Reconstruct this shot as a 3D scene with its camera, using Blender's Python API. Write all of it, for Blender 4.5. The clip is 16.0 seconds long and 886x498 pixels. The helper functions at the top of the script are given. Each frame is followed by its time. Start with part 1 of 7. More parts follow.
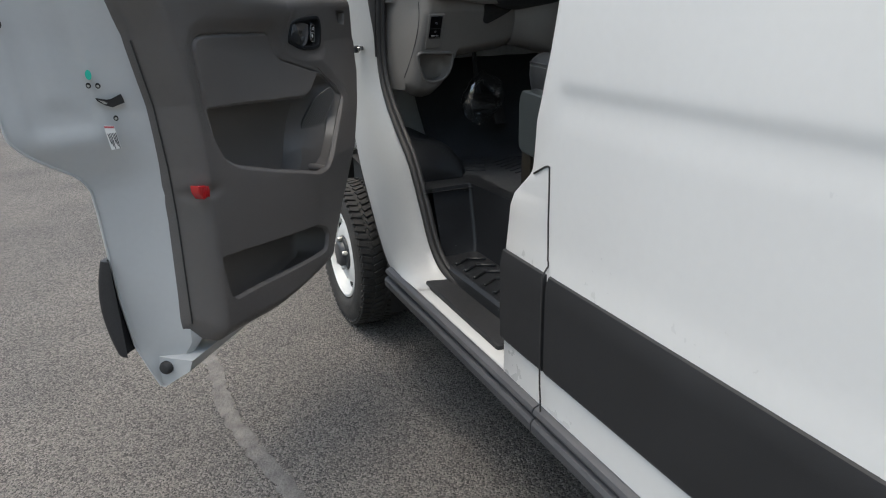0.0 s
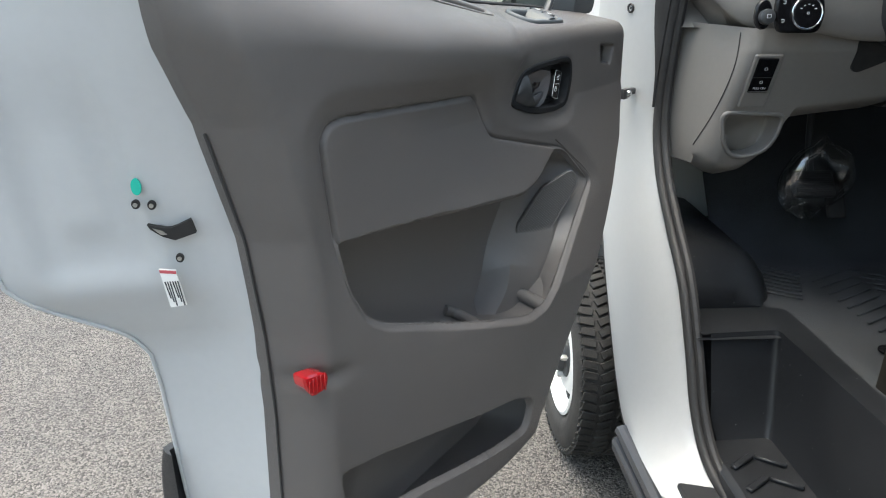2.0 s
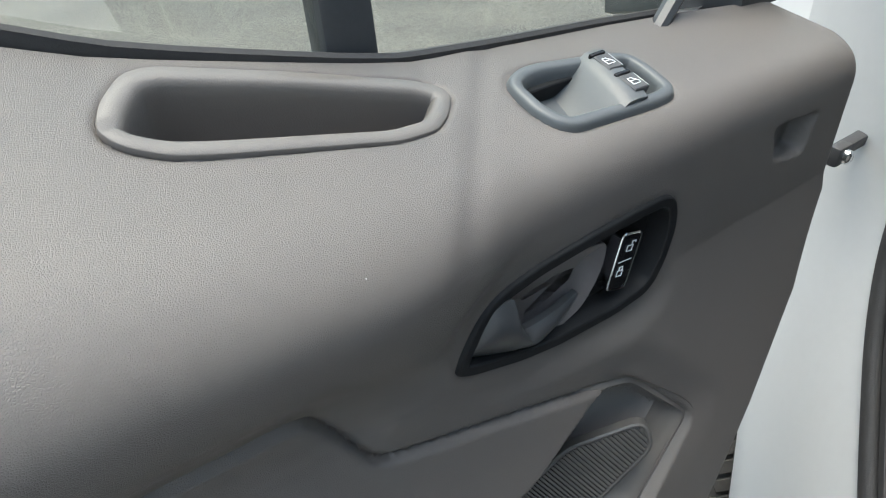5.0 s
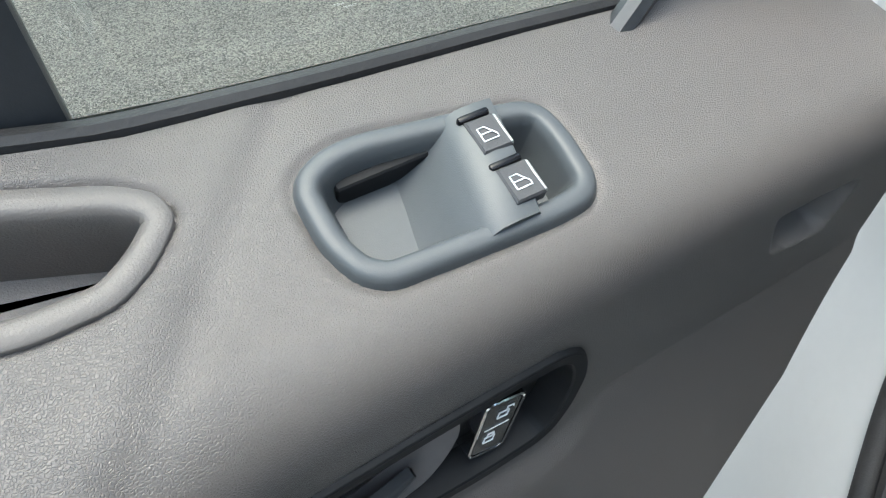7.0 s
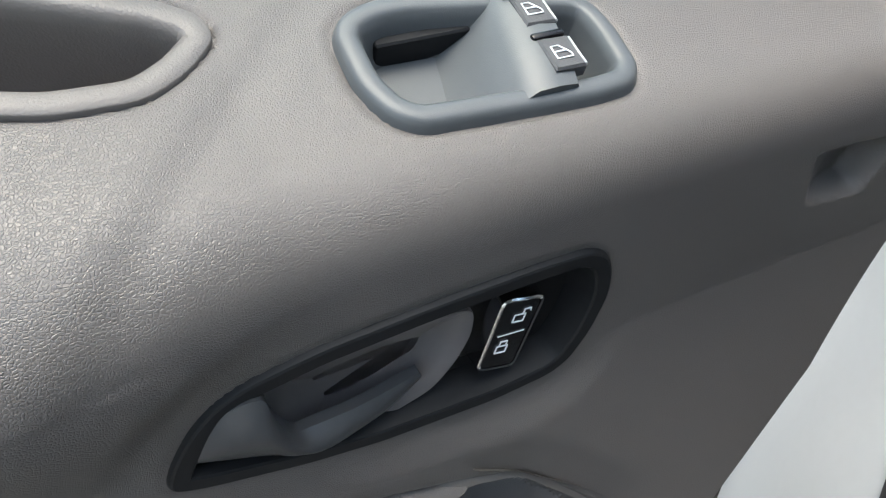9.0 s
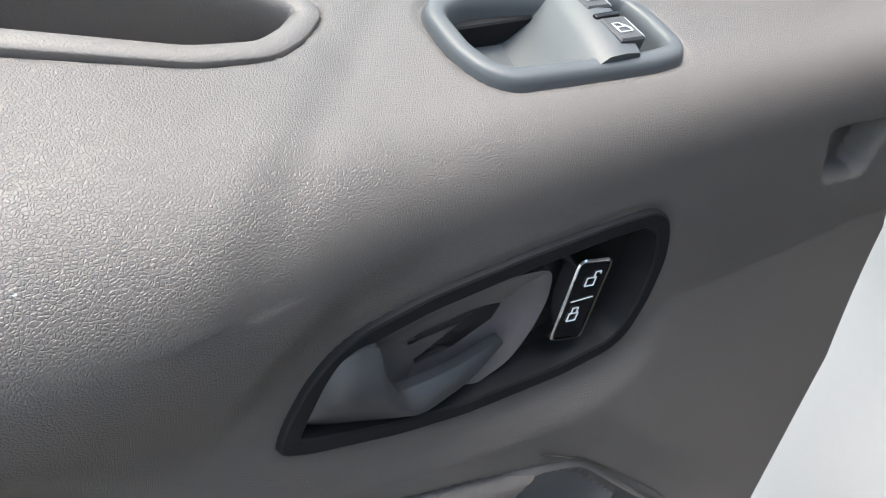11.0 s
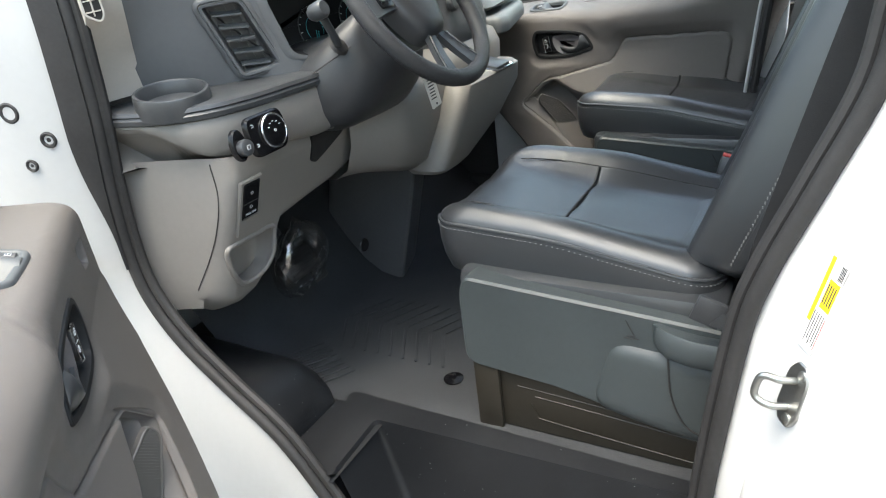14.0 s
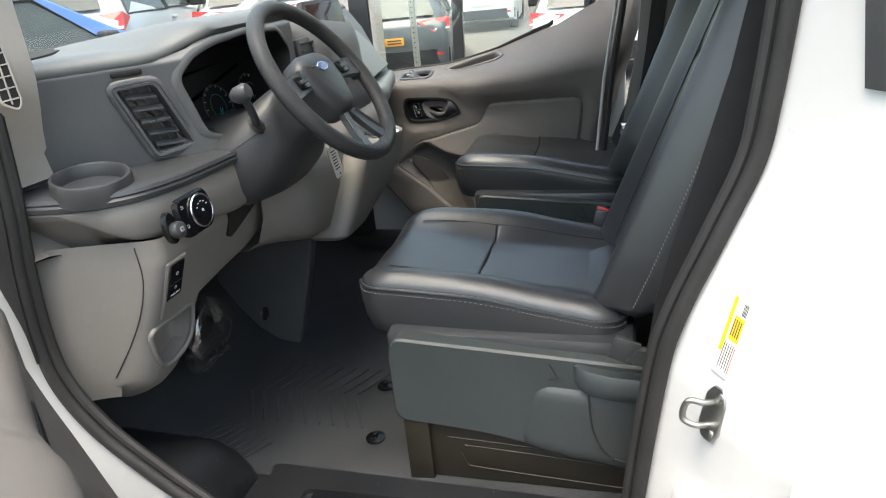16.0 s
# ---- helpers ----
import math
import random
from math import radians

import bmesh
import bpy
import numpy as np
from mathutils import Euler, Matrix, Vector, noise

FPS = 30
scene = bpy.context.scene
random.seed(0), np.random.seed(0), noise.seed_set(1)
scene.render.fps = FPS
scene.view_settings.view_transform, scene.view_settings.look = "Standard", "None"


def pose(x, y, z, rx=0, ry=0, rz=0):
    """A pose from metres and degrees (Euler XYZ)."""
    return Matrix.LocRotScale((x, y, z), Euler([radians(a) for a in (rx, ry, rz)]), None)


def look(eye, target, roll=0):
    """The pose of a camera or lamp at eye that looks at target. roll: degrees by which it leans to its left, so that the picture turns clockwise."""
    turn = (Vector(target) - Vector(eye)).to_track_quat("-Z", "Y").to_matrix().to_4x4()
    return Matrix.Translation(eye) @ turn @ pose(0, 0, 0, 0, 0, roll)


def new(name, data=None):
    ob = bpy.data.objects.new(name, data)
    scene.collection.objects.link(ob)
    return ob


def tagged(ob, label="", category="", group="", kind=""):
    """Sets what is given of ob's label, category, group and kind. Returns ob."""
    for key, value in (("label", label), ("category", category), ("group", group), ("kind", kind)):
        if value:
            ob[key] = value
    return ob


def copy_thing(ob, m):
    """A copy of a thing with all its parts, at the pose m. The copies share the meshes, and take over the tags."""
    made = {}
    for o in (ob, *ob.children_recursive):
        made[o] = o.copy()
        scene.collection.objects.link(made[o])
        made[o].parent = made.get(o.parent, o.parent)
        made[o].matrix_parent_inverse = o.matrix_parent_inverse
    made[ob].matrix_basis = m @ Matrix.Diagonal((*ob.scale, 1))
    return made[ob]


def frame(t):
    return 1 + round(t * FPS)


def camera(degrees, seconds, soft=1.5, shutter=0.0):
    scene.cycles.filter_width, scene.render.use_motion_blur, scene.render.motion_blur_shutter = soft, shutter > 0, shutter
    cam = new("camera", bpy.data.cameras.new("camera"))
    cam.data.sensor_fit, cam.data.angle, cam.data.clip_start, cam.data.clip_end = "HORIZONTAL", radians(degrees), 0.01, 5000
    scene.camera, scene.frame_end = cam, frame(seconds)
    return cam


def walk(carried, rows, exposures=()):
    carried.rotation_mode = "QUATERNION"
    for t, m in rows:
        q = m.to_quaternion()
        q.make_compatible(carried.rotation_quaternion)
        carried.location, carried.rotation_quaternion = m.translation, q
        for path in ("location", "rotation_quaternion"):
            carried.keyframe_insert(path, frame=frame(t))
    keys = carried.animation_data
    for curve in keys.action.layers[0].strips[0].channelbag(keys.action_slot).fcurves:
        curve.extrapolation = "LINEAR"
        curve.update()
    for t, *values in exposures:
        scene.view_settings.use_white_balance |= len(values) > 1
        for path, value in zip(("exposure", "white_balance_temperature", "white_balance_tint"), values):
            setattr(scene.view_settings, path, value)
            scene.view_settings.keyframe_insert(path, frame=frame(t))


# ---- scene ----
cam = camera(65.4, 16.0, 1.1)
PATH = [
    (0, (-0.87, -1.329, 1.493), (-0.103, 0.389, 0.814), -1.3),
    (0.5, (-0.77, -1.096, 1.546), (-0.205, 0.707, 0.892), -0.3),
    (1, (-0.712, -0.846, 1.567), (-0.301, 1.001, 0.919), -0.2),
    (1.5, (-0.664, -0.61, 1.598), (-0.387, 1.247, 0.911), 0.5),
    (2, (-0.589, -0.391, 1.61), (-0.477, 1.463, 0.869), 0.3),
    (2.5, (-0.505, -0.199, 1.626), (-0.549, 1.639, 0.839), 0.5),
    (3, (-0.479, -0.012, 1.638), (-0.639, 1.811, 0.831), 0.1),
    (3.5, (-0.484, 0.173, 1.655), (-0.664, 1.974, 0.804), 0.1),
    (4, (-0.464, 0.295, 1.669), (-0.669, 2.036, 0.705), 0.5),
    (4.5, (-0.393, 0.427, 1.713), (-0.698, 2.097, 0.655), 0.1),
    (5, (-0.311, 0.563, 1.752), (-0.681, 2.13, 0.565), -0.7),
    (7.5, (-0.243, 0.888, 1.759), (-0.642, 2.072, 0.198), 0.7),
    (8, (-0.24, 0.877, 1.75), (-0.641, 2.08, 0.204), 1.4),
    (8.5, (-0.232, 0.848, 1.723), (-0.656, 2.125, 0.244), 3.2),
    (9, (-0.224, 0.816, 1.691), (-0.722, 2.132, 0.27), 4.3),
    (9.5, (-0.214, 0.786, 1.651), (-0.78, 2.164, 0.317), 5.5),
    (12, (-0.341, 0.61, 1.65), (-0.261, 2.236, 0.489), -0.3),
    (12.5, (-0.395, 0.444, 1.693), (0.205, 1.985, 0.568), -1.3),
    (13, (-0.482, 0.252, 1.728), (0.522, 1.602, 0.646), -4.1),
    (13.5, (-0.588, 0.098, 1.787), (0.675, 1.307, 0.816), -6.7),
    (14, (-0.718, 0.158, 1.863), (0.828, 1.101, 1.015), -7.5),
    (14.5, (-0.836, 0.242, 1.929), (0.862, 0.971, 1.163), -7.0),
    (15, (-0.886, 0.284, 1.949), (0.857, 0.898, 1.185), -6.3),
    (15.5, (-0.887, 0.298, 1.955), (0.879, 0.827, 1.18), -5.7),
    (16, (-0.849, 0.296, 1.945), (0.924, 0.818, 1.18), -5.6),
]
walk(cam, [(t, look(eye, target, roll)) for t, eye, target, roll in PATH],
     [(0, 0.82, 6400, 6), (1.5, 1.46, 6400, 4), (3, 2.12, 6400, 4), (4, 1.95, 6300, 3), (5, 1.72, 6300, 2), (7.5, 1.72, 6050, 1), (9.0, 1.82, 6300, 4), (9.5, 2.05, 6450, 7), (12, 2.1, 6250, 5), (13.5, 2.42, 6500, 4), (14.5, 2.25, 6600, 5), (16, 2.0, 6800, 6)])

# ---- light ----
world = bpy.data.worlds.new("world")
scene.world = world
world.use_nodes = True
wn = world.node_tree
sky = wn.nodes.new("ShaderNodeTexSky")
sky.sky_type = "NISHITA"
sky.sun_disc = False
sky.sun_elevation, sky.sun_rotation = radians(77), radians(-67)
sky.air_density, sky.dust_density, sky.ozone_density = 1.5, 5.0, 0.6
wn.nodes["Background"].inputs[1].default_value = 0.148
wn.links.new(sky.outputs[0], wn.nodes["Background"].inputs[0])
sun = new("sun", bpy.data.lights.new("sun", "SUN"))
sun.data.energy, sun.data.angle, sun.data.color = 0.95, radians(50), (1, 0.98, 0.95)
sun.matrix_world = look((-2.0, -0.5, 9), (0, 0, 0))


# ---- materials ----
def mat(name, col, rough=0.5, metal=0.0, var=0.0, var_scale=6.0, bump=0.0, bump_scale=400.0, voronoi=False, coat=0.0, spec=0.5, rough_var=0.0, col2=None, dust=0.0):
    """A principled material with stains at a large scale, grain at a small one and a bump."""
    m = bpy.data.materials.new(name)
    m.use_nodes = True
    nt = m.node_tree
    b = nt.nodes["Principled BSDF"]
    b.inputs["Base Color"].default_value = (*col, 1)
    b.inputs["Roughness"].default_value = rough
    b.inputs["Metallic"].default_value = metal
    b.inputs["Coat Weight"].default_value = coat
    b.inputs["Coat Roughness"].default_value = 0.06
    b.inputs["Specular IOR Level"].default_value = spec
    tc = nt.nodes.new("ShaderNodeTexCoord")

    def noise_of(scale, detail=4.0):
        n = nt.nodes.new("ShaderNodeTexNoise")
        n.inputs["Scale"].default_value = scale
        n.inputs["Detail"].default_value = detail
        nt.links.new(tc.outputs["Object"], n.inputs["Vector"])
        return n
    if var or rough_var or dust:
        big, small = noise_of(var_scale), noise_of(var_scale * 14, 6.0)
        add = nt.nodes.new("ShaderNodeMath")
        add.operation = "MULTIPLY_ADD"
        nt.links.new(small.outputs[0], add.inputs[0])
        add.inputs[1].default_value = 0.5
        nt.links.new(big.outputs[0], add.inputs[2])
        ramp = nt.nodes.new("ShaderNodeMapRange")
        ramp.inputs["From Min"].default_value, ramp.inputs["From Max"].default_value = 0.5, 1.0
        nt.links.new(add.outputs[0], ramp.inputs["Value"])
        if var:
            mix = nt.nodes.new("ShaderNodeMix")
            mix.data_type = "RGBA"
            c2 = col2 or tuple(min(1, c * (1 + var)) for c in col)
            mix.inputs["A"].default_value = (*[c * (1 - var * 0.6) for c in col], 1)
            mix.inputs["B"].default_value = (*c2, 1)
            nt.links.new(ramp.outputs[0], mix.inputs["Factor"])
            nt.links.new(mix.outputs["Result"], b.inputs["Base Color"])
        if rough_var:
            rr = nt.nodes.new("ShaderNodeMapRange")
            rr.inputs["To Min"].default_value, rr.inputs["To Max"].default_value = rough - rough_var, rough + rough_var
            nt.links.new(ramp.outputs[0], rr.inputs["Value"])
            nt.links.new(rr.outputs[0], b.inputs["Roughness"])
    if bump:
        bp = nt.nodes.new("ShaderNodeBump")
        bp.inputs["Strength"].default_value = 1.0
        bp.inputs["Distance"].default_value = bump
        if voronoi:
            warp = noise_of(bump_scale * 0.6, 2.0)
            wm = nt.nodes.new("ShaderNodeMix")
            wm.data_type = "VECTOR"
            wm.inputs["Factor"].default_value = 0.4 / bump_scale
            nt.links.new(tc.outputs["Object"], wm.inputs["A"])
            nt.links.new(warp.outputs["Color"], wm.inputs["B"])
            v = nt.nodes.new("ShaderNodeTexVoronoi")
            v.feature = "DISTANCE_TO_EDGE"
            v.inputs["Scale"].default_value = bump_scale
            nt.links.new(wm.outputs["Result"], v.inputs["Vector"])
            top = nt.nodes.new("ShaderNodeMapRange")
            top.interpolation_type = "SMOOTHSTEP"
            top.inputs["From Max"].default_value = 0.22
            nt.links.new(v.outputs["Distance"], top.inputs["Value"])
            nt.links.new(top.outputs[0], bp.inputs["Height"])
        else:
            nt.links.new(noise_of(bump_scale, 3.0).outputs[0], bp.inputs["Height"])
        nt.links.new(bp.outputs[0], b.inputs["Normal"])
    return m


def glass(name, tint, gloss=0.1):
    m = bpy.data.materials.new(name)
    m.use_nodes = True
    nt = m.node_tree
    nt.nodes.remove(nt.nodes["Principled BSDF"])
    tr, gl, mx = (nt.nodes.new("ShaderNode" + k) for k in ("BsdfTransparent", "BsdfGlossy", "MixShader"))
    tr.inputs[0].default_value = (*tint, 1)
    gl.inputs["Roughness"].default_value = 0.02
    mx.inputs[0].default_value = gloss
    nt.links.new(tr.outputs[0], mx.inputs[1])
    nt.links.new(gl.outputs[0], mx.inputs[2])
    nt.links.new(mx.outputs[0], nt.nodes["Material Output"].inputs[0])
    return m


def dusty(m, scale, share, size=0.04, tone=0.45):
    """Sparse pale specks of dust and lint over a material."""
    nt = m.node_tree
    b = nt.nodes["Principled BSDF"]
    base = b.inputs["Base Color"]
    tc = nt.nodes.new("ShaderNodeTexCoord")
    v = nt.nodes.new("ShaderNodeTexVoronoi")
    v.inputs["Scale"].default_value = scale
    nt.links.new(tc.outputs["Object"], v.inputs["Vector"])
    sep = nt.nodes.new("ShaderNodeSeparateColor")
    nt.links.new(v.outputs["Color"], sep.inputs[0])
    near, some, both, mix = (nt.nodes.new("ShaderNode" + k) for k in ("Math", "Math", "Math", "Mix"))
    near.operation, some.operation, both.operation = "LESS_THAN", "GREATER_THAN", "MULTIPLY"
    near.inputs[1].default_value, some.inputs[1].default_value = size, 1 - share
    nt.links.new(v.outputs["Distance"], near.inputs[0])
    nt.links.new(sep.outputs[0], some.inputs[0])
    nt.links.new(near.outputs[0], both.inputs[0])
    nt.links.new(some.outputs[0], both.inputs[1])
    mix.data_type = "RGBA"
    if base.is_linked:
        nt.links.new(base.links[0].from_socket, mix.inputs["A"])
    else:
        mix.inputs["A"].default_value = base.default_value
    mix.inputs["B"].default_value = (tone, tone, tone * 0.97, 1)
    nt.links.new(both.outputs[0], mix.inputs["Factor"])
    nt.links.new(mix.outputs["Result"], base)
    return m


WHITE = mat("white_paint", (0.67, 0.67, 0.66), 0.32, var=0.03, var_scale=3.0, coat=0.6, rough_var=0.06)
# body white with shade mixed into its colour, so bright jambs don't clip
SHADEWHITE = mat("shade_toned_white_paint", (0.46, 0.465, 0.46), 0.4, var=0.04, var_scale=5.0, coat=0.3, rough_var=0.08)
RUBBER = mat("black_rubber", (0.022, 0.021, 0.021), 0.62, var=0.35, var_scale=9.0, bump=0.0004, bump_scale=500)
MOULD = mat("black_moulding_plastic", (0.020, 0.0205, 0.022), 0.55, spec=0.3, var=0.2, var_scale=5.0, bump=0.0003, bump_scale=900, rough_var=0.08)
SILLGREY = mat("dark_grey_sill_plastic", (0.06, 0.061, 0.067), 0.5, var=0.2, var_scale=6.0, bump=0.0003, bump_scale=900, rough_var=0.08)
TRIM = mat("grained_brown_grey_trim", (0.106, 0.096, 0.089), 0.44, spec=0.55, var=0.1, var_scale=5.0, bump=0.00017, bump_scale=720, voronoi=True, rough_var=0.06)
dusty(TRIM, 60, 0.10, 0.04, 0.30)
TRIMFINE = mat("fine_grey_trim", (0.118, 0.107, 0.098), 0.48, spec=0.6, var=0.08, var_scale=6.0, bump=0.0003, bump_scale=900, rough_var=0.05)
# the doors' trim plastic, its colour brightened in place of light in the cab
LIFTEDTRIM = mat("brightened_brown_grey_trim", (0.190, 0.176, 0.162), 0.5, var=0.08, var_scale=6.0, bump=0.0003, bump_scale=900, rough_var=0.05)
PODGREY = mat("blue_grey_switch_plastic", (0.070, 0.076, 0.080), 0.45, var=0.08, var_scale=20.0, bump=0.0001, bump_scale=1500)
SATIN = mat("satin_black_plastic", (0.041, 0.043, 0.046), 0.38, var=0.2, var_scale=14.0, bump=0.0001, bump_scale=1500, rough_var=0.06)
GLOSSBLACK = mat("gloss_black_plastic", (0.006, 0.006, 0.007), 0.25, spec=0.3)
BEZELBLACK = mat("deep_black_plastic", (0.011, 0.0115, 0.0125), 0.55, var=0.2, var_scale=14.0, spec=0.22)
DARKGREY = mat("dark_grey_plastic", (0.05, 0.05, 0.052), 0.5, var=0.15, var_scale=10.0, bump=0.0003, bump_scale=900)
CUPGREY = mat("smoky_grey_plastic", (0.115, 0.106, 0.105), 0.4, var=0.12, var_scale=14.0, bump=0.0001, bump_scale=1500)
GRILLE = mat("dark_grille_plastic", (0.075, 0.071, 0.067), 0.5, var=0.12, var_scale=10.0)
CHROME = mat("chrome", (0.75, 0.76, 0.78), 0.14, metal=1.0)
STEEL = mat("zinc_plated_steel", (0.42, 0.42, 0.40), 0.38, metal=1.0, var=0.15, var_scale=40)
MARK = mat("white_print", (0.75, 0.77, 0.78), 0.5)
REDLENS = mat("red_reflector", (0.42, 0.006, 0.010), 0.12, coat=1.0)
GREEN = mat("green_sticker", (0.02, 0.42, 0.30), 0.6)
PAPER = mat("white_label_paper", (0.72, 0.71, 0.68), 0.6, var=0.05, var_scale=30)
INK = mat("dark_print", (0.05, 0.05, 0.055), 0.6)
REDINK = mat("red_print", (0.45, 0.08, 0.09), 0.6)
YELLOW = mat("yellow_print", (0.75, 0.52, 0.02), 0.5)
VOID = mat("dark_cavity", (0.012, 0.011, 0.010), 0.8, var=0.5, var_scale=60)
GLASS = glass("tinted_window_glass", (0.86, 0.92, 0.86))
MIRROR = mat("mirror_glass", (0.8, 0.82, 0.82), 0.02, metal=1.0)


# ---- mesh helpers ----
def finish(name, me, material, parent, label, smooth):
    me.materials.append(material)
    if smooth:
        me.polygons.foreach_set("use_smooth", [True] * len(me.polygons))
        me.set_sharp_from_angle(angle=radians(smooth))
    ob = new(name, me)
    ob.parent = parent
    return tagged(ob, label)


def part(name, bm, material, parent=None, label="", smooth=40):
    bmesh.ops.recalc_face_normals(bm, faces=bm.faces)
    me = bpy.data.meshes.new(name)
    bm.to_mesh(me)
    bm.free()
    return finish(name, me, material, parent, label, smooth)


def raw(name, verts, faces, material, parent=None, label="", smooth=40):
    me = bpy.data.meshes.new(name)
    me.from_pydata([tuple(map(float, v)) for v in verts], [], faces)
    me.update()
    return finish(name, me, material, parent, label, smooth)


def thing(name, m, label, category, group="", kind=""):
    ob = new(name)
    ob.matrix_world = m
    ob.empty_display_size = 0.1
    return tagged(ob, label, category, group, kind)


def box(x0, x1, y0, y1, z0, z1, bevel=0.0, seg=2):
    bm = bmesh.new()
    bmesh.ops.create_cube(bm, size=1, matrix=Matrix.Translation(((x0 + x1) / 2, (y0 + y1) / 2, (z0 + z1) / 2)) @ Matrix.Diagonal((x1 - x0, y1 - y0, z1 - z0, 1)))
    if bevel:
        bmesh.ops.bevel(bm, geom=bm.edges[:], offset=bevel, segments=seg, affect="EDGES", profile=0.5)
    return bm


def moved(bm, m):
    bmesh.ops.transform(bm, matrix=m, verts=bm.verts)
    return bm


def joined(*bms):
    out = bms[0]
    for b in bms[1:]:
        me = bpy.data.meshes.new("tmp")
        b.to_mesh(me)
        out.from_mesh(me)
        b.free()
        bpy.data.meshes.remove(me)
    return out


def loft(rings, closed=True, cap0=True, cap1=True):
    """A skin over rings of equally many points."""
    bm = bmesh.new()
    vs = [[bm.verts.new(tuple(map(float, p))) for p in r] for r in rings]
    n = len(rings[0])
    for a, b in zip(vs, vs[1:]):
        for i in range(n if closed else n - 1):
            j = (i + 1) % n
            try:
                bm.faces.new((a[i], a[j], b[j], b[i]))
            except ValueError:
                pass
    if closed and cap0:
        bm.faces.new(vs[0][::-1])
    if closed and cap1:
        bm.faces.new(vs[-1])
    return bm


def tube(path, r, n=10, closed=False):
    """A round bar along a path; r is one radius or one for each point."""
    pts = [Vector(p) for p in path]
    rings, up = [], None
    for i, p in enumerate(pts):
        a = pts[(i - 1) % len(pts)] if (closed or i) else p
        b = pts[(i + 1) % len(pts)] if (closed or i < len(pts) - 1) else p
        t = (b - a).normalized()
        if up is None:
            up = t.orthogonal().normalized()
        up = (up - t * up.dot(t)).normalized()
        side = t.cross(up)
        rr = r[i] if isinstance(r, (list, tuple)) else r
        rings.append([p + (up * math.cos(2 * math.pi * k / n) + side * math.sin(2 * math.pi * k / n)) * rr for k in range(n)])
    if closed:
        rings.append(rings[0])
        bm = loft(rings, True, False, False)
        bmesh.ops.remove_doubles(bm, verts=bm.verts, dist=1e-5)
        return bm
    return loft(rings)


def spline(pts, n=8, closed=False):
    """A smooth line through points (Catmull-Rom)."""
    P = [np.array(p, float) for p in pts]
    out = []
    m = len(P)
    for i in range(m if closed else m - 1):
        p0 = P[(i - 1) % m] if (closed or i) else 2 * P[0] - P[1]
        p1, p2 = P[i], P[(i + 1) % m]
        p3 = P[(i + 2) % m] if (closed or i < m - 2) else 2 * P[-1] - P[-2]
        for k in range(n):
            t = k / n
            out.append(0.5 * (2 * p1 + (p2 - p0) * t + (2 * p0 - 5 * p1 + 4 * p2 - p3) * t * t + (3 * p1 - p0 - 3 * p2 + p3) * t ** 3))
    if not closed:
        out.append(P[-1])
    return out


def rounded(poly, r, n=5):
    """A polygon with its corners rounded."""
    P = [np.array(p, float) for p in poly]
    out = []
    for i, p in enumerate(P):
        a, b = P[i - 1] - p, P[(i + 1) % len(P)] - p
        la, lb = np.linalg.norm(a), np.linalg.norm(b)
        c = min(r, la * 0.45, lb * 0.45)
        p0, p2 = p + a / la * c, p + b / lb * c
        out += [(1 - t) ** 2 * p0 + 2 * t * (1 - t) * p + t * t * p2 for t in np.linspace(0, 1, n)]
    return out


def inset(poly, d):
    """The polygon shrunk by d towards its inside."""
    P = np.array(poly, float)
    area = 0.5 * sum(P[i - 1][0] * P[i][1] - P[i][0] * P[i - 1][1] for i in range(len(P)))
    sgn = 1 if area > 0 else -1
    out = []
    for i in range(len(P)):
        t = P[(i + 1) % len(P)] - P[i - 1]
        t = t / (np.linalg.norm(t) + 1e-12)
        out.append(P[i] + sgn * d * np.array([-t[1], t[0]]))
    return out


def sdf(px, py, poly):
    """How far points lie inside a polygon (outside: minus)."""
    P = np.array(poly, float)
    d = np.full(px.shape, 1e9)
    inside = np.zeros(px.shape, bool)
    for i in range(len(P)):
        a, b = P[i - 1], P[i]
        e = b - a
        wx, wy = px - a[0], py - a[1]
        t = np.clip((wx * e[0] + wy * e[1]) / (e @ e + 1e-12), 0, 1)
        d = np.minimum(d, np.hypot(wx - e[0] * t, wy - e[1] * t))
        c = (a[1] > py) != (b[1] > py)
        xs = a[0] + (py - a[1]) * e[0] / (e[1] if abs(e[1]) > 1e-12 else 1e-12)
        inside ^= c & (px < xs)
    return np.where(inside, d, -d)


def smooth01(x):
    x = np.clip(x, 0, 1)
    return x * x * (3 - 2 * x)


def grid_mesh(name, V, material, parent=None, label="", smooth=50, keep=None, flip=False):
    """A sheet from an array of points (rows, columns, 3)."""
    R, C = V.shape[:2]
    faces = []
    for i in range(R - 1):
        for j in range(C - 1):
            if keep is None or keep[i, j]:
                f = (i * C + j, i * C + j + 1, (i + 1) * C + j + 1, (i + 1) * C + j)
                faces.append(f[::-1] if flip else f)
    return raw(name, V.reshape(-1, 3), faces, material, parent, label, smooth)


def plate(outline, h0, h1, frame_m=None, edge=0.0):
    """A flat piece with that outline in its own plane, from height h0 to h1, with a chamfered upper edge."""
    rings = [[(p[0], p[1], h0) for p in outline]]
    if edge:
        rings.append([(p[0], p[1], h1 - edge) for p in outline])
        rings.append([(p[0], p[1], h1) for p in inset(outline, edge)])
    else:
        rings.append([(p[0], p[1], h1) for p in outline])
    bm = loft(rings)
    return moved(bm, frame_m) if frame_m else bm


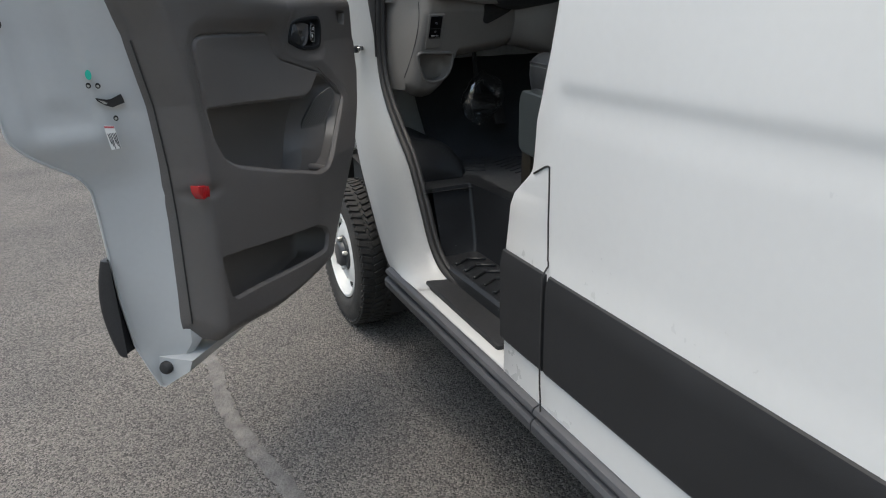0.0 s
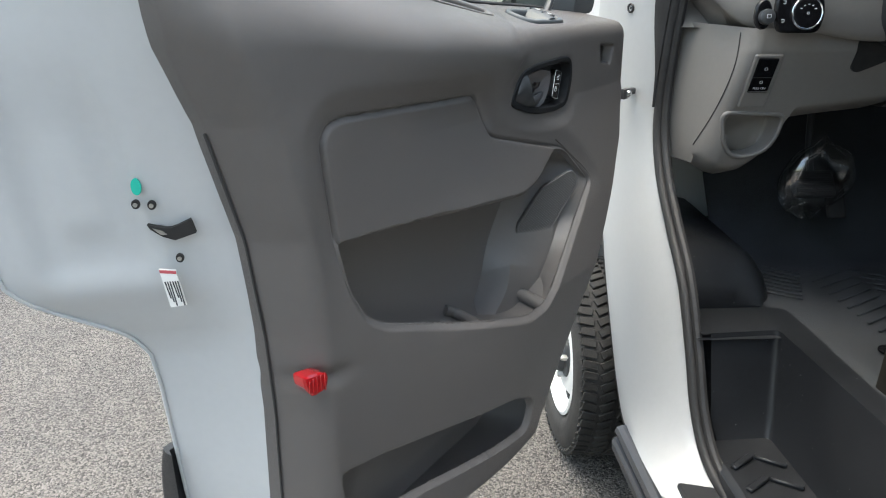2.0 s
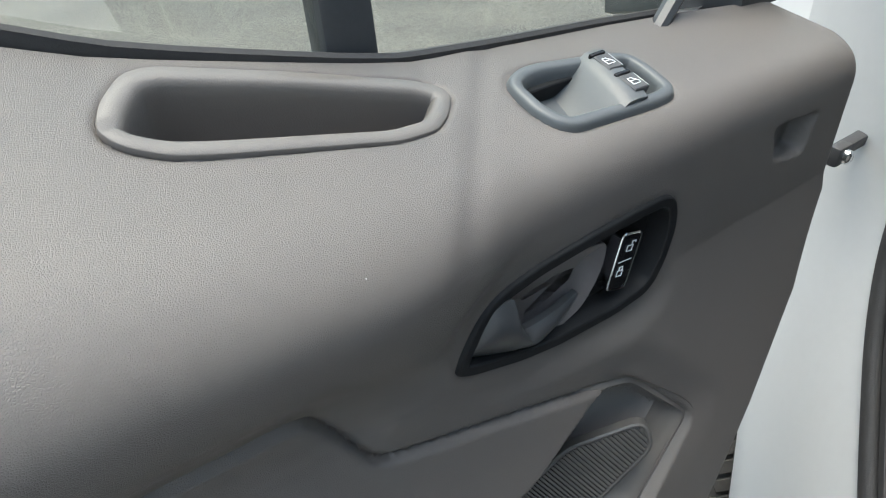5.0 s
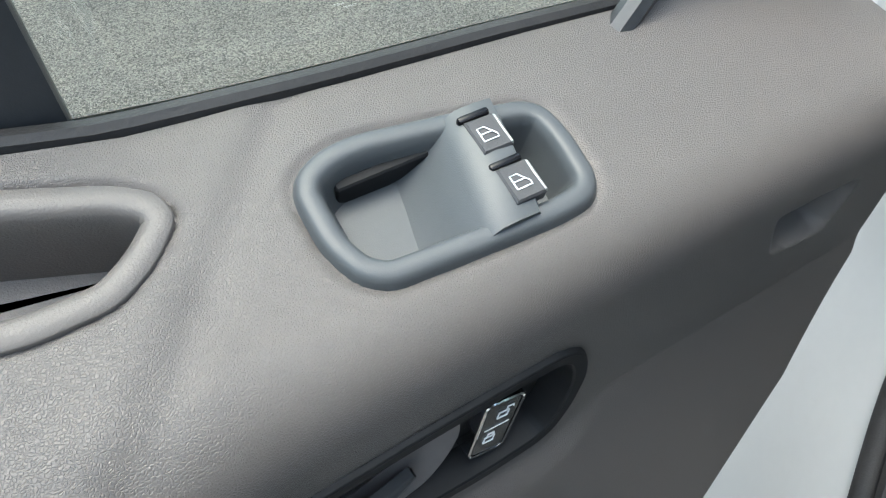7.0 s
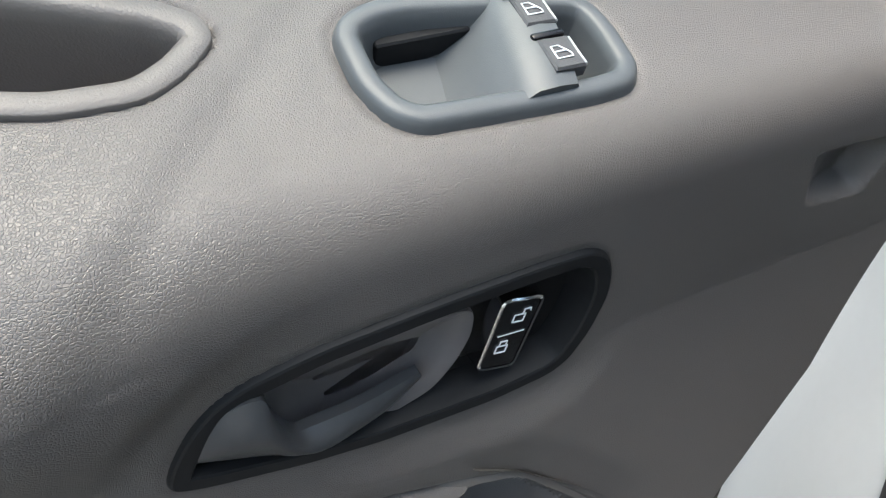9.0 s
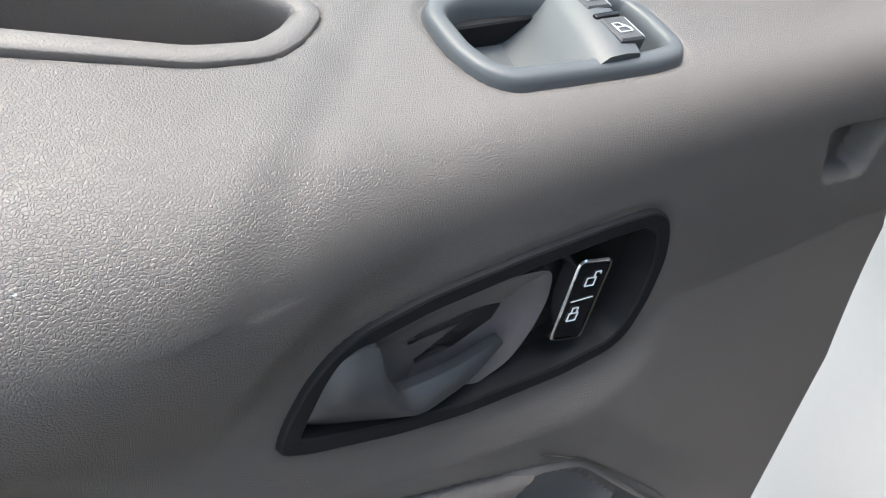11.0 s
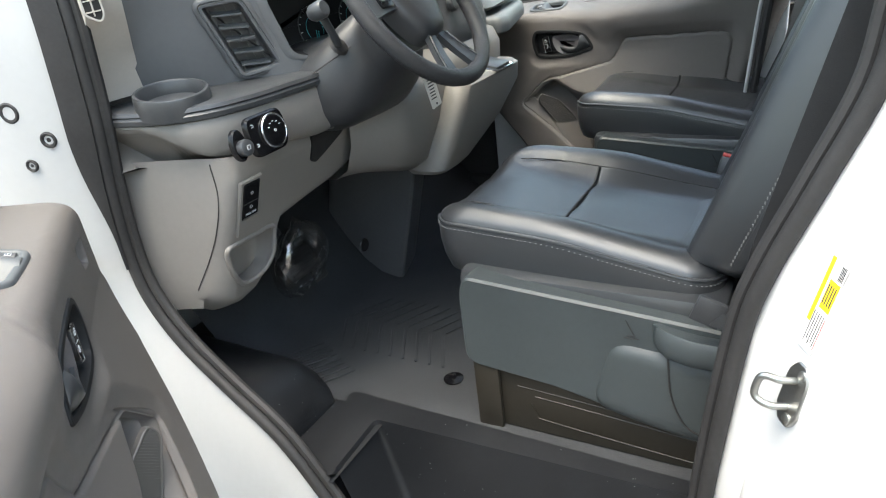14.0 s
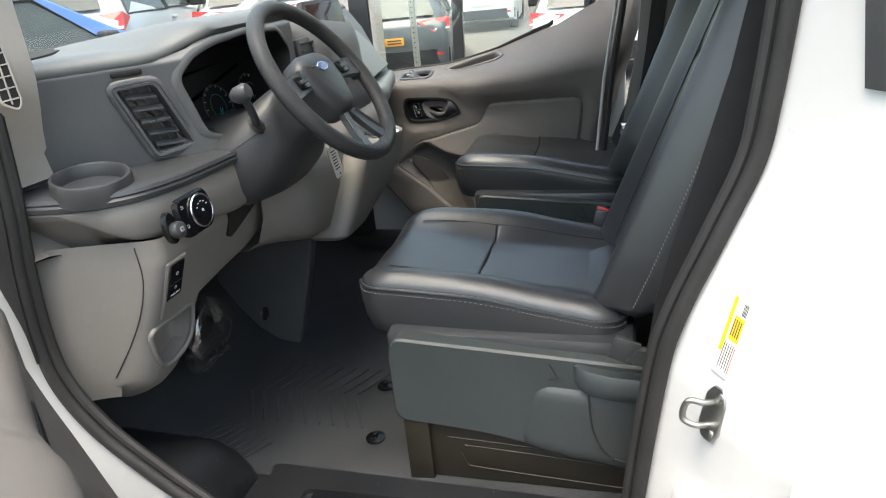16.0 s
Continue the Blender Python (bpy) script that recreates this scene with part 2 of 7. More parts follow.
def ring_rim(outline, steps, frame_m=None, cap=True):
    """A rim: the outline shrunk step by step, each step (shrink, height); the last is closed over where cap is set."""
    bm = loft([[(p[0], p[1], h) for p in inset(outline, d)] for d, h in steps], True, False, cap)
    return moved(bm, frame_m) if frame_m else bm


# ---- ground ----
def asphalt():
    m = mat("asphalt", (0.085, 0.083, 0.082), 0.85, spec=0.3)
    nt = m.node_tree
    b = nt.nodes["Principled BSDF"]
    tc = nt.nodes.new("ShaderNodeTexCoord")
    vor = nt.nodes.new("ShaderNodeTexVoronoi")
    vor.inputs["Scale"].default_value = 175
    fine = nt.nodes.new("ShaderNodeTexNoise")
    fine.inputs["Scale"].default_value, fine.inputs["Detail"].default_value = 90, 6
    big = nt.nodes.new("ShaderNodeTexNoise")
    big.inputs["Scale"].default_value, big.inputs["Detail"].default_value = 1.3, 5
    for n in (vor, fine, big):
        nt.links.new(tc.outputs["Object"], n.inputs["Vector"])
    stone = nt.nodes.new("ShaderNodeValToRGB")
    stone.color_ramp.elements[0].color, stone.color_ramp.elements[1].color = (0.056, 0.053, 0.050, 1), (0.25, 0.232, 0.212, 1)
    stone.color_ramp.elements[0].position, stone.color_ramp.elements[1].position = 0.05, 1.0
    sep = nt.nodes.new("ShaderNodeSeparateColor")
    nt.links.new(vor.outputs["Color"], sep.inputs[0])
    nt.links.new(sep.outputs[0], stone.inputs[0])
    mul = nt.nodes.new("ShaderNodeMix")
    mul.data_type, mul.blend_type = "RGBA", "MULTIPLY"
    mul.inputs["Factor"].default_value = 1
    tone = nt.nodes.new("ShaderNodeValToRGB")
    tone.color_ramp.elements[0].color, tone.color_ramp.elements[1].color = (0.78, 0.78, 0.79, 1), (1.15, 1.13, 1.10, 1)
    tone.color_ramp.elements[0].position, tone.color_ramp.elements[1].position = 0.3, 0.75
    nt.links.new(big.outputs[0], tone.inputs[0])
    nt.links.new(stone.outputs[0], mul.inputs["A"])
    nt.links.new(tone.outputs[0], mul.inputs["B"])
    nt.links.new(mul.outputs["Result"], b.inputs["Base Color"])
    hgt = nt.nodes.new("ShaderNodeMath")
    hgt.operation = "SUBTRACT"
    nt.links.new(fine.outputs[0], hgt.inputs[0])
    nt.links.new(vor.outputs["Distance"], hgt.inputs[1])
    bp = nt.nodes.new("ShaderNodeBump")
    bp.inputs["Strength"].default_value, bp.inputs["Distance"].default_value = 1.0, 0.007
    mid = nt.nodes.new("ShaderNodeTexNoise")
    mid.inputs["Scale"].default_value, mid.inputs["Detail"].default_value = 62, 3
    nt.links.new(tc.outputs["Object"], mid.inputs["Vector"])
    both = nt.nodes.new("ShaderNodeMath")
    both.operation = "MULTIPLY_ADD"
    both.inputs[1].default_value = 1.6
    nt.links.new(mid.outputs[0], both.inputs[0])
    nt.links.new(hgt.outputs[0], both.inputs[2])
    nt.links.new(both.outputs[0], bp.inputs["Height"])
    nt.links.new(bp.outputs[0], b.inputs["Normal"])
    return m


ASPHALT = asphalt()
SEALANT = mat("worn_crack_sealant", (0.115, 0.107, 0.099), 0.85, var=0.5, var_scale=16.0, bump=0.008, bump_scale=75)
def rise(x, y):
    """The car park climbs gently ahead of the van, on its passenger side."""
    return 0.66 * smooth01((np.asarray(y, float) - 3.4) / 3.2) * smooth01((np.asarray(x, float) - 0.5) / 3.0) * smooth01((12.4 - np.asarray(x, float) + 0.9 * (np.asarray(y, float) - 6)) / 3.0)


gx = np.concatenate([[-300, -60, -20], np.arange(-8, 20.1, 0.5), [30, 60, 300]])
gy = np.concatenate([[-300, -60, -20], np.arange(-8, 20.1, 0.5), [30, 60, 300]])
GX, GY = np.meshgrid(gx, gy)
tagged(grid_mesh("ground", np.stack([GX, GY, rise(GX, GY)], -1), ASPHALT, smooth=60), "weathered grey asphalt of a car park", "ground", kind="structure")
# a sealed crack that runs beside the van
line = spline([(-0.95, 3.4), (-0.80, 2.4), (-0.72, 1.75), (-0.705, 1.40), (-0.70, 1.09), (-0.60, 0.62), (-0.52, 0.2), (-0.40, -0.8)], 14)
rnd = random.Random(3)
edgeL, edgeR = [], []
for i, p in enumerate(line):
    t = line[min(i + 1, len(line) - 1)] - line[max(i - 1, 0)]
    t = t / np.linalg.norm(t)
    nrm = np.array([-t[1], t[0]])
    edgeL.append((*(p + nrm * (0.032 + rnd.uniform(-0.012, 0.012))), 0.004))
    edgeR.append((*(p - nrm * (0.032 + rnd.uniform(-0.012, 0.012))), 0.004))
bm = loft([edgeL, [(a[0], a[1], 0.006) for a in [tuple((np.array(x) + np.array(y)) / 2) for x, y in zip(edgeL, edgeR)]], edgeR], False)
tagged(part("crack_sealing", bm, SEALANT), "worn tar strip sealing a crack in the asphalt", "road repair", kind="structure")


# ---- van body ----
van = thing("panel_van", pose(0, 0, 0), "white panel van with its driver door open, parked on asphalt", "van")


EDGE_Z = [0.48, 0.589, 0.845, 0.926, 0.98, 1.02, 1.06, 1.093, 1.145, 1.22, 1.281, 1.393, 1.486, 1.70, 1.95, 2.25]
EDGE_Y = [0.208, 0.207, 0.204, 0.199, 0.192, 0.172, 0.125, 0.085, 0.077, 0.070, 0.050, 0.019, 0.002, -0.03, -0.055, -0.07]
SEAL_Z = [0.48, 0.70, 0.963, 1.25, 1.364, 1.509, 1.628, 1.721, 1.859, 2.1, 2.25]
SEAL_Y = [0.30, 0.285, 0.268, 0.234, 0.207, 0.152, 0.108, 0.094, 0.082, 0.072, 0.068]


def skin_x(z, y):
    """The side's outer face: a shallow step above the middle and a lean inwards towards the roof."""
    band = smooth01((np.asarray(-0.02 - y)) / 0.03)
    step = 0.014 * (smooth01((z - 1.20) / 0.09) - smooth01((z - 1.285) / 0.04)) * band
    low = -0.006 * smooth01((0.95 - z) / 0.12)
    lean = 0.06 * np.clip((z - 1.3) / 0.95, 0, None) ** 1.4
    return step * 0.26 + lean + low - 0.0022 * smooth01((z - 1.25) / 0.10) * band


zs = np.concatenate([np.arange(0.482, 1.2, 0.02), np.arange(1.2, 1.34, 0.006), np.arange(1.34, 2.26, 0.04)])
ys = np.concatenate([[-3.2, -2.4, -1.6, -1.2], np.arange(-1.0, -0.1, 0.08), np.arange(-0.1, 0.0, 0.012)])
V = np.zeros((len(zs), len(ys) + 9, 3))
for i, z in enumerate(zs):
    ye, yo = float(np.interp(z, EDGE_Z, EDGE_Y)), float(np.interp(z, SEAL_Z, SEAL_Y))
    row = [(float(skin_x(z, min(y, ye - 0.01))), min(y, ye - 0.02 + y * 0.01), z) for y in ys]
    x0 = float(skin_x(z, ye))
    row += [(x0 + 0.001, ye - 0.008, z), (x0 + 0.005, ye - 0.001, z), (x0 + 0.014, ye + 0.001, z), (x0 + 0.05, ye + 0.2 * (yo - ye) + 0.001, z),
            (x0 + 0.10, ye + 0.42 * (yo - ye), z), (0.19, yo - 0.045, z), (0.214, yo - 0.022, z), (0.25, yo + 0.004, z), (0.42, yo - 0.02, z)]
    V[i] = row
grid_mesh("body_side", V, WHITE, van, "glossy white side panel", 35, flip=True)

# the shut line behind the door pillar
gap = [(0.068, 1.094), (0.02, 1.119), (0.004, 1.122), (0.0, 1.108), (-0.002, 0.97), (-0.008, 0.90), (-0.014, 0.86), (-0.015, 0.60), (-0.022, 0.52), (-0.024, 0.484)]
part("shut_line", tube([(float(skin_x(z, y)) - (0.0008 if z > 0.87 else 0.016), y, z) for y, z in spline(gap, 5)], 0.0024, 6), RUBBER, van)

# side moulding, split at the shut line
for y0, y1 in ((-3.2, -0.018), (-0.011, 0.2065)):
    prof = [(0.0, 0.592), (-0.012, 0.592), (-0.018, 0.602), (-0.019, 0.80), (-0.017, 0.835), (-0.011, 0.856), (0.0, 0.862)]
    rings = [[(x + (0.01 if k in (0, 3) else 0.0), y, z) for x, z in prof] for k, y in enumerate((y0, y0 + 0.004, y1 - 0.006, y1))]
    part("side_moulding", loft(rings), MOULD, van, "black plastic side moulding", 30)
for y0, y1 in ((-3.2, -0.002), (0.003, 1.125)):
    prof = [(0.03, 0.482), (-0.012, 0.486), (-0.026, 0.481), (-0.031, 0.470), (-0.028, 0.461), (-0.016, 0.457), (-0.014, 0.450), (-0.030, 0.446), (-0.036, 0.436), (-0.034, 0.412), (-0.024, 0.398), (0.07, 0.385)]
    rings = [[(x, y, z) for x, z in prof] for y in (y0, y1)]
    part("sill_moulding", loft(rings), SILLGREY, van, "dark grey ribbed sill moulding", 25)
part("underbody", box(0.08, 1.95, -3.2, 1.1, 0.30, 0.44, 0.02), RUBBER, van)

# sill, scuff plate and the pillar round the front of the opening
part("door_sill", loft([[(-0.004, y, 0.480), (-0.002, y, 0.488), (0.01, y, 0.492), (0.155, y, 0.494), (0.16, y, 0.40), (0.0, y, 0.40)] for y in (0.19, 0.6, 1.06)]), SHADEWHITE, van)
part("scuff_plate", plate(rounded([(0.030, 0.30), (0.145, 0.30), (0.128, 0.845), (0.036, 0.870)], 0.012), 0.4935, 0.512, None, 0.004), MOULD, van, "black plastic scuff plate")
SEALF = [(0.150, 0.40, 0.505), (0.140, 0.60, 0.505), (0.130, 0.80, 0.510), (0.118, 0.905, 0.545), (0.108, 0.975, 0.63), (0.103, 1.035, 0.75), (0.10, 1.13, 0.90), (0.10, 1.245, 1.00), (0.10, 1.352, 1.10),
         (0.10, 1.415, 1.20), (0.10, 1.432, 1.30), (0.10, 1.42, 1.45), (0.10, 1.392, 1.60), (0.10, 1.375, 1.75), (0.105, 1.36, 1.95), (0.12, 1.28, 2.14)]
sealf = spline(SEALF, 6)
seal_front = [p for p in sealf if p[1] > 0.79]
OUT = [(-0.004, 0.40, 0.492), (-0.004, 0.60, 0.492), (-0.004, 0.85, 0.49), (-0.004, 1.0, 0.482), (0.0, 1.12, 0.475), (0.01, 1.21, 0.48), (0.015, 1.31, 0.555), (0.018, 1.42, 0.68), (0.02, 1.51, 0.79),
       (0.02, 1.58, 0.92), (0.02, 1.63, 1.08), (0.0, 1.68, 1.25), (-0.01, 1.70, 1.42), (-0.01, 1.70, 1.56), (-0.01, 1.70, 1.70), (-0.01, 1.69, 1.85), (0.0, 1.66, 2.0), (0.03, 1.5, 2.16)]
outf = spline(OUT[2:], 6)
rows = []
for k in np.linspace(0, 1, 70):
    a = np.array([np.interp(k * (len(seal_front) - 1), range(len(seal_front)), [p[c] for p in seal_front]) for c in range(3)])
    b = np.array([np.interp(k * (len(outf) - 1), range(len(outf)), [p[c] for p in outf]) for c in range(3)])
    rows.append([a + (0.018, 0.006, -0.006), a + (0.0, 0.004, -0.004), a + (b - a) * 0.18 + (-0.012, -0.004, 0), a + (b - a) * 0.45 + (-0.022, -0.006, 0),
                 a + (b - a) * 0.75 + (-0.022, -0.006, 0), a + (b - a) * 0.94 + (-0.010, 0, 0), b, b + (0.012, 0.012, -0.004), b + (0.06, 0.02, -0.01)])
grid_mesh("hinge_pillar", np.array(rows), SHADEWHITE, van, "white painted door pillar", 45)
arch = [b + np.array((0.014, 0.012, -0.012)) for b in (np.array(p) for p in outf) if b[2] < 1.15 and b[1] > 1.1]
part("arch_edge", tube(arch, 0.011, 8), RUBBER, van, "black rubber wheel arch edge")

# door seal: a thick double rubber lip round the whole opening
rear = [(0.232, float(np.interp(z, SEAL_Z, SEAL_Y)) + 0.006, z) for z in (2.2, 2.0, 1.859, 1.721, 1.628, 1.509, 1.364, 1.25, 0.963, 0.75)]
loop = spline(rear + [(0.225, 0.30, 0.60), (0.19, 0.335, 0.525)] + SEALF, 6)
band = []
for p in sealf:
    w = 0.048 * float(smooth01((p[2] - 1.30) / 0.30))
    if p[2] > 1.28 and p[2] < 2.1:
        band.append([(p[0] - 0.004, p[1] + 0.004, p[2]), (p[0] - 0.016, p[1] - 0.002, p[2]), (p[0] - 0.020 - 0.30 * w, p[1] + 0.45 * w, p[2]), (p[0] - 0.018 - 0.50 * w, p[1] + 0.88 * w, p[2]), (p[0] - 0.006 - 0.50 * w, p[1] + 0.96 * w, p[2])])
part("seal_flange", loft(band, False), RUBBER, van, "broad black rubber flange of the door seal", 60)
part("door_seal", tube(loop, 0.0135, 10), RUBBER, van, "black rubber door seal")
part("door_seal_lip", tube([np.array(p) + (np.array((0.016, 0.018, 0)) if p[1] < 0.34 else np.array((0.014, -0.014, 0.012))) for p in loop], 0.011, 8), RUBBER, van, "inner lip of the black rubber seal")

# step well and cab floor
FLOORMAT = mat("black_rubber_floor_mat", (0.040, 0.042, 0.045), 0.5, spec=0.3, var=0.35, var_scale=6.0, bump=0.0012, bump_scale=420, rough_var=0.12)
WELLPL = mat("black_step_plastic", (0.013, 0.014, 0.016), 0.36, spec=0.35, var=0.3, var_scale=8.0, bump=0.0003, bump_scale=900, rough_var=0.08)
dusty(FLOORMAT, 260, 0.30, 0.10, 0.12)
dusty(WELLPL, 70, 0.25, 0.07, 0.3)
well = [[(0.125, 0.30, 0.83), (0.125, 1.035, 0.83), (0.316, 1.045, 0.83), (0.335, 0.30, 0.83)], [(0.125, 0.30, 0.812), (0.125, 1.03, 0.812), (0.314, 1.04, 0.812), (0.332, 0.30, 0.812)],
        [(0.13, 0.32, 0.60), (0.135, 0.98, 0.60), (0.308, 0.985, 0.60), (0.318, 0.32, 0.60)], [(0.14, 0.34, 0.557), (0.145, 0.955, 0.557), (0.296, 0.96, 0.557), (0.302, 0.34, 0.557)]]
bm = loft([[(*q, r[0][2]) for q in rounded([p[:2] for p in r], 0.018, 4)] for r in well[1:]], True, False, True)
bmesh.ops.delete(bm, geom=[f for f in bm.faces if f.calc_center_median().x < 0.155 and f.calc_center_median().z > 0.565], context="FACES")  # open to the outside
part("step_well", bm, WELLPL, van, "deep black plastic step well")
hole = rounded([p[:2] for p in well[1]], 0.018, 4)
bm = bmesh.new()
hv = [bm.verts.new((*p, 0.812)) for p in hole]
rimq = [(0.10, 0.22), (0.10, 1.06), (0.39, 1.165), (0.37, 0.22)]
ov = [bm.verts.new((*p, 0.812)) for p in rounded(rimq, 0.03, 4)]
for i in range(len(hv)):
    j = (i + 1) % len(hv)
    bm.faces.new((hv[i], hv[j], ov[j], ov[i]))
bmesh.ops.delete(bm, geom=[f for f in bm.faces if f.calc_center_median().x < 0.135 and f.calc_center_median().y < 1.03], context="FACES")
part("step_rim", bm, WELLPL, van, "black rim of the step well")
part("step_front_edge", loft([[(0.150, y, 0.557), (0.140, y, 0.555), (0.128, y, 0.545), (0.120, y, 0.500)] for y in (0.36, 0.6, 0.90)], False), WELLPL, van)
# chevron treads on the step
for k in range(7):
    y = 0.42 + k * 0.075
    for sx, ang in ((0.185, 32), (0.252, -32)):
        part("tread_rib", moved(box(-0.036, 0.036, -0.008, 0.008, 0, 0.010, 0.003, 1), pose(sx, y, 0.557, 0, 0, ang)), WELLPL, van)

DARKLINER_ = mat("dark_footwell_liner", (0.04, 0.04, 0.04), 0.8, var=0.2, var_scale=5.0, bump=0.0006, bump_scale=400)
# floor with a toe board that rises under the dash
ny, nx = 40, 46
Y = np.linspace(-0.75, 1.85, ny)
X = np.concatenate([[0.352], np.linspace(0.40, 1.84, nx - 1)])
V = np.zeros((ny, nx, 3))
for i, y in enumerate(Y):
    z = 0.805 + 0.55 * smooth01((y - 1.42) / 0.55)
    for j, x in enumerate(X):
        V[i, j] = (x, y, z + 0.002 * math.sin(x * 37) * math.sin(y * 29))
grid_mesh("cab_floor", V, FLOORMAT, van, "black ribbed rubber floor mat")
for k in range(9):
    for sx, ang in ((-1, 28), (1, -28)):
        part("mat_rib", moved(box(-0.075, 0.075, -0.0035, 0.0035, 0, 0.0035, 0.0012, 1), pose(0.70 + sx * 0.075, 1.02 + k * 0.042, 0.807, 0, 0, ang)), FLOORMAT, van)
for k in range(8):
    part("mat_rib", moved(box(-0.05, 0.05, -0.005, 0.005, 0, 0.0035, 0.0012, 1), pose(0.43 + k * 0.012, 1.24 + k * 0.024, 0.807, 0, 0, -35)), FLOORMAT, van)
# rounded hump beside the pillar, and the carpet edge
hump = []
for t in np.concatenate([np.linspace(0, 0.25, 10), np.linspace(0.3, 1, 9)]):
    y = 1.185 + t * 0.55
    x1 = 0.385 + 0.02 * t - 0.05 * max(0, 1 - t * 6) ** 2
    h = 0.125 * math.sin(min(1, t * 4.2 + 0.06) * math.pi / 2)
    hump.append([(0.11, y, 0.80), (0.12, y, 0.80 + h + 0.03), (0.18, y, 0.815 + h + 0.02), (0.27, y, 0.815 + h), (x1 - 0.07, y, 0.807 + h * 0.95), (x1 - 0.035, y, 0.80 + h * 0.8), (x1 - 0.008, y, 0.80 + h * 0.5), (x1 + 0.006, y, 0.80 + h * 0.2), (x1 + 0.012, y, 0.795)])
# carpet that falls from the seal to the floor
strip = []
for p in sealf:
    if p[1] > 0.97 and p[2] < 1.45:
        x, y, z = p
        strip.append([(x + 0.010, y + 0.004, z - 0.004), (x + 0.035, y + 0.012, z - 0.008), (x + 0.060, y + 0.045, z - 0.045), (x + 0.075, y + 0.085, max(0.80, z - 0.13)), (x + 0.085, y + 0.10, 0.795)])
CARPET = mat("black_speckled_carpet", (0.018, 0.018, 0.018), 0.9, var=0.6, var_scale=60.0, bump=0.003, bump_scale=500)
part("side_carpet", loft(strip, False), CARPET, van, "black carpet along the pillar")
part("floor_side", loft([[(0.11, y, 0.800), (0.36, y, 0.800)] for y in (1.02, 1.9)], False), WELLPL, van)
part("near_kick_panel", box(0.10, 0.125, 1.46, 1.9, 0.5, 1.80), DARKLINER_, van)
part("far_kick_panel", box(1.845, 1.87, 1.40, 1.95, 0.45, 1.80), DARKLINER_, van)
part("far_sill", box(1.80, 1.90, -0.2, 1.60, 0.45, 0.86, 0.02), DARKLINER_, van)
part("wheel_hump", loft(hump), WELLPL, van, "rounded black floor hump by the pillar")
for x, y in ((0.525, 0.935), (0.76, 0.985)):
    f = moved(loft([[(r * math.cos(a), r * math.sin(a), h) for a in np.linspace(0, 2 * math.pi, 20, endpoint=False)] for r, h in ((0.026, 0), (0.026, 0.004), (0.012, 0.007), (0.007, 0.008), (0.007, 0.018), (0.003, 0.02))]), pose(x, y, 0.806))
    part("mat_fastener", f, GLOSSBLACK, van, "black turn fastener of the mat")

# roof, far side, bulkhead: they close the cab
HEAD = mat("pale_grey_headliner", (0.70, 0.69, 0.66), 0.85, var=0.06, var_scale=8.0, bump=0.0004, bump_scale=700)
DARKLINER = mat("dark_grey_liner", (0.06, 0.06, 0.06), 0.8, var=0.2, var_scale=5.0, bump=0.0006, bump_scale=400)
part("roof", box(0.08, 1.88, -3.2, 0.86, 2.27, 2.35, 0.03), WHITE, van)
part("headliner", box(0.12, 1.84, -3.0, 0.84, 2.23, 2.266, 0.01), HEAD, van)
part("front_header", box(0.15, 1.81, 0.84, 0.93, 2.19, 2.27, 0.03), HEAD, van)
part("far_side", box(1.90, 1.96, -3.2, 0.22, 0.45, 2.26, 0.01), WHITE, van)
part("far_side_lining", box(1.86, 1.897, -3.0, -0.2, 0.8, 2.2, 0.005), DARKLINER, van)
part("rear_doors", box(0.05, 1.93, -3.26, -3.205, 0.45, 2.3, 0.01), WHITE, van)
part("cargo_floor", box(0.06, 1.89, -3.2, -0.75, 0.76, 0.80), FLOORMAT, van)
part("firewall", box(0.14, 1.86, 1.86, 1.92, 0.5, 1.72, 0.01), DARKLINER, van)
part("bonnet", loft([[(x, y, z) for y, z in ((1.80, 1.62), (2.2, 1.47), (2.62, 1.28), (2.72, 1.05), (2.72, 0.42), (2.24, 0.42), (2.20, 0.60), (2.06, 0.76), (1.80, 0.84))] for x in (0.03, 0.12, 1.82, 1.92)]), WHITE, van, "short white bonnet")

# ---- front wheel ----
TYRE = mat("tyre_rubber", (0.020, 0.019, 0.019), 0.75, var=0.45, var_scale=10.0, bump=0.0006, bump_scale=300, col2=(0.045, 0.042, 0.038))
RIMW = mat("white_steel_rim", (0.70, 0.70, 0.68), 0.38, var=0.08, var_scale=20.0, coat=0.3)


def lathe(profile, n=48, m=None, caps=True):
    """Turns (radius, height) round the local z axis."""
    rings = [[(r * math.cos(a), r * math.sin(a), h) for a in np.linspace(0, 2 * math.pi, n, endpoint=False)] for r, h in profile]
    bm = loft(rings, True, caps and profile[0][0] > 1e-4, caps and profile[-1][0] > 1e-4)
    return moved(bm, m) if m else bm


WM = pose(0.065, 1.735, 0.352, 0, -90, 0)
wheel = thing("van_wheel", pose(0, 0, 0), "black tyre on a white slotted steel rim, under the van", "wheel", "van wheels")
part("tyre", lathe([(0.215, -0.09), (0.225, -0.108), (0.27, -0.121), (0.315, -0.118), (0.338, -0.10), (0.344, -0.06), (0.345, 0.06), (0.338, 0.10), (0.315, 0.118), (0.285, 0.123), (0.268, 0.1205), (0.262, 0.122), (0.23, 0.112), (0.218, 0.098), (0.213, 0.08)], 72, WM, False), TYRE, wheel, "worn black tyre")
blocks = []
rnd = random.Random(5)
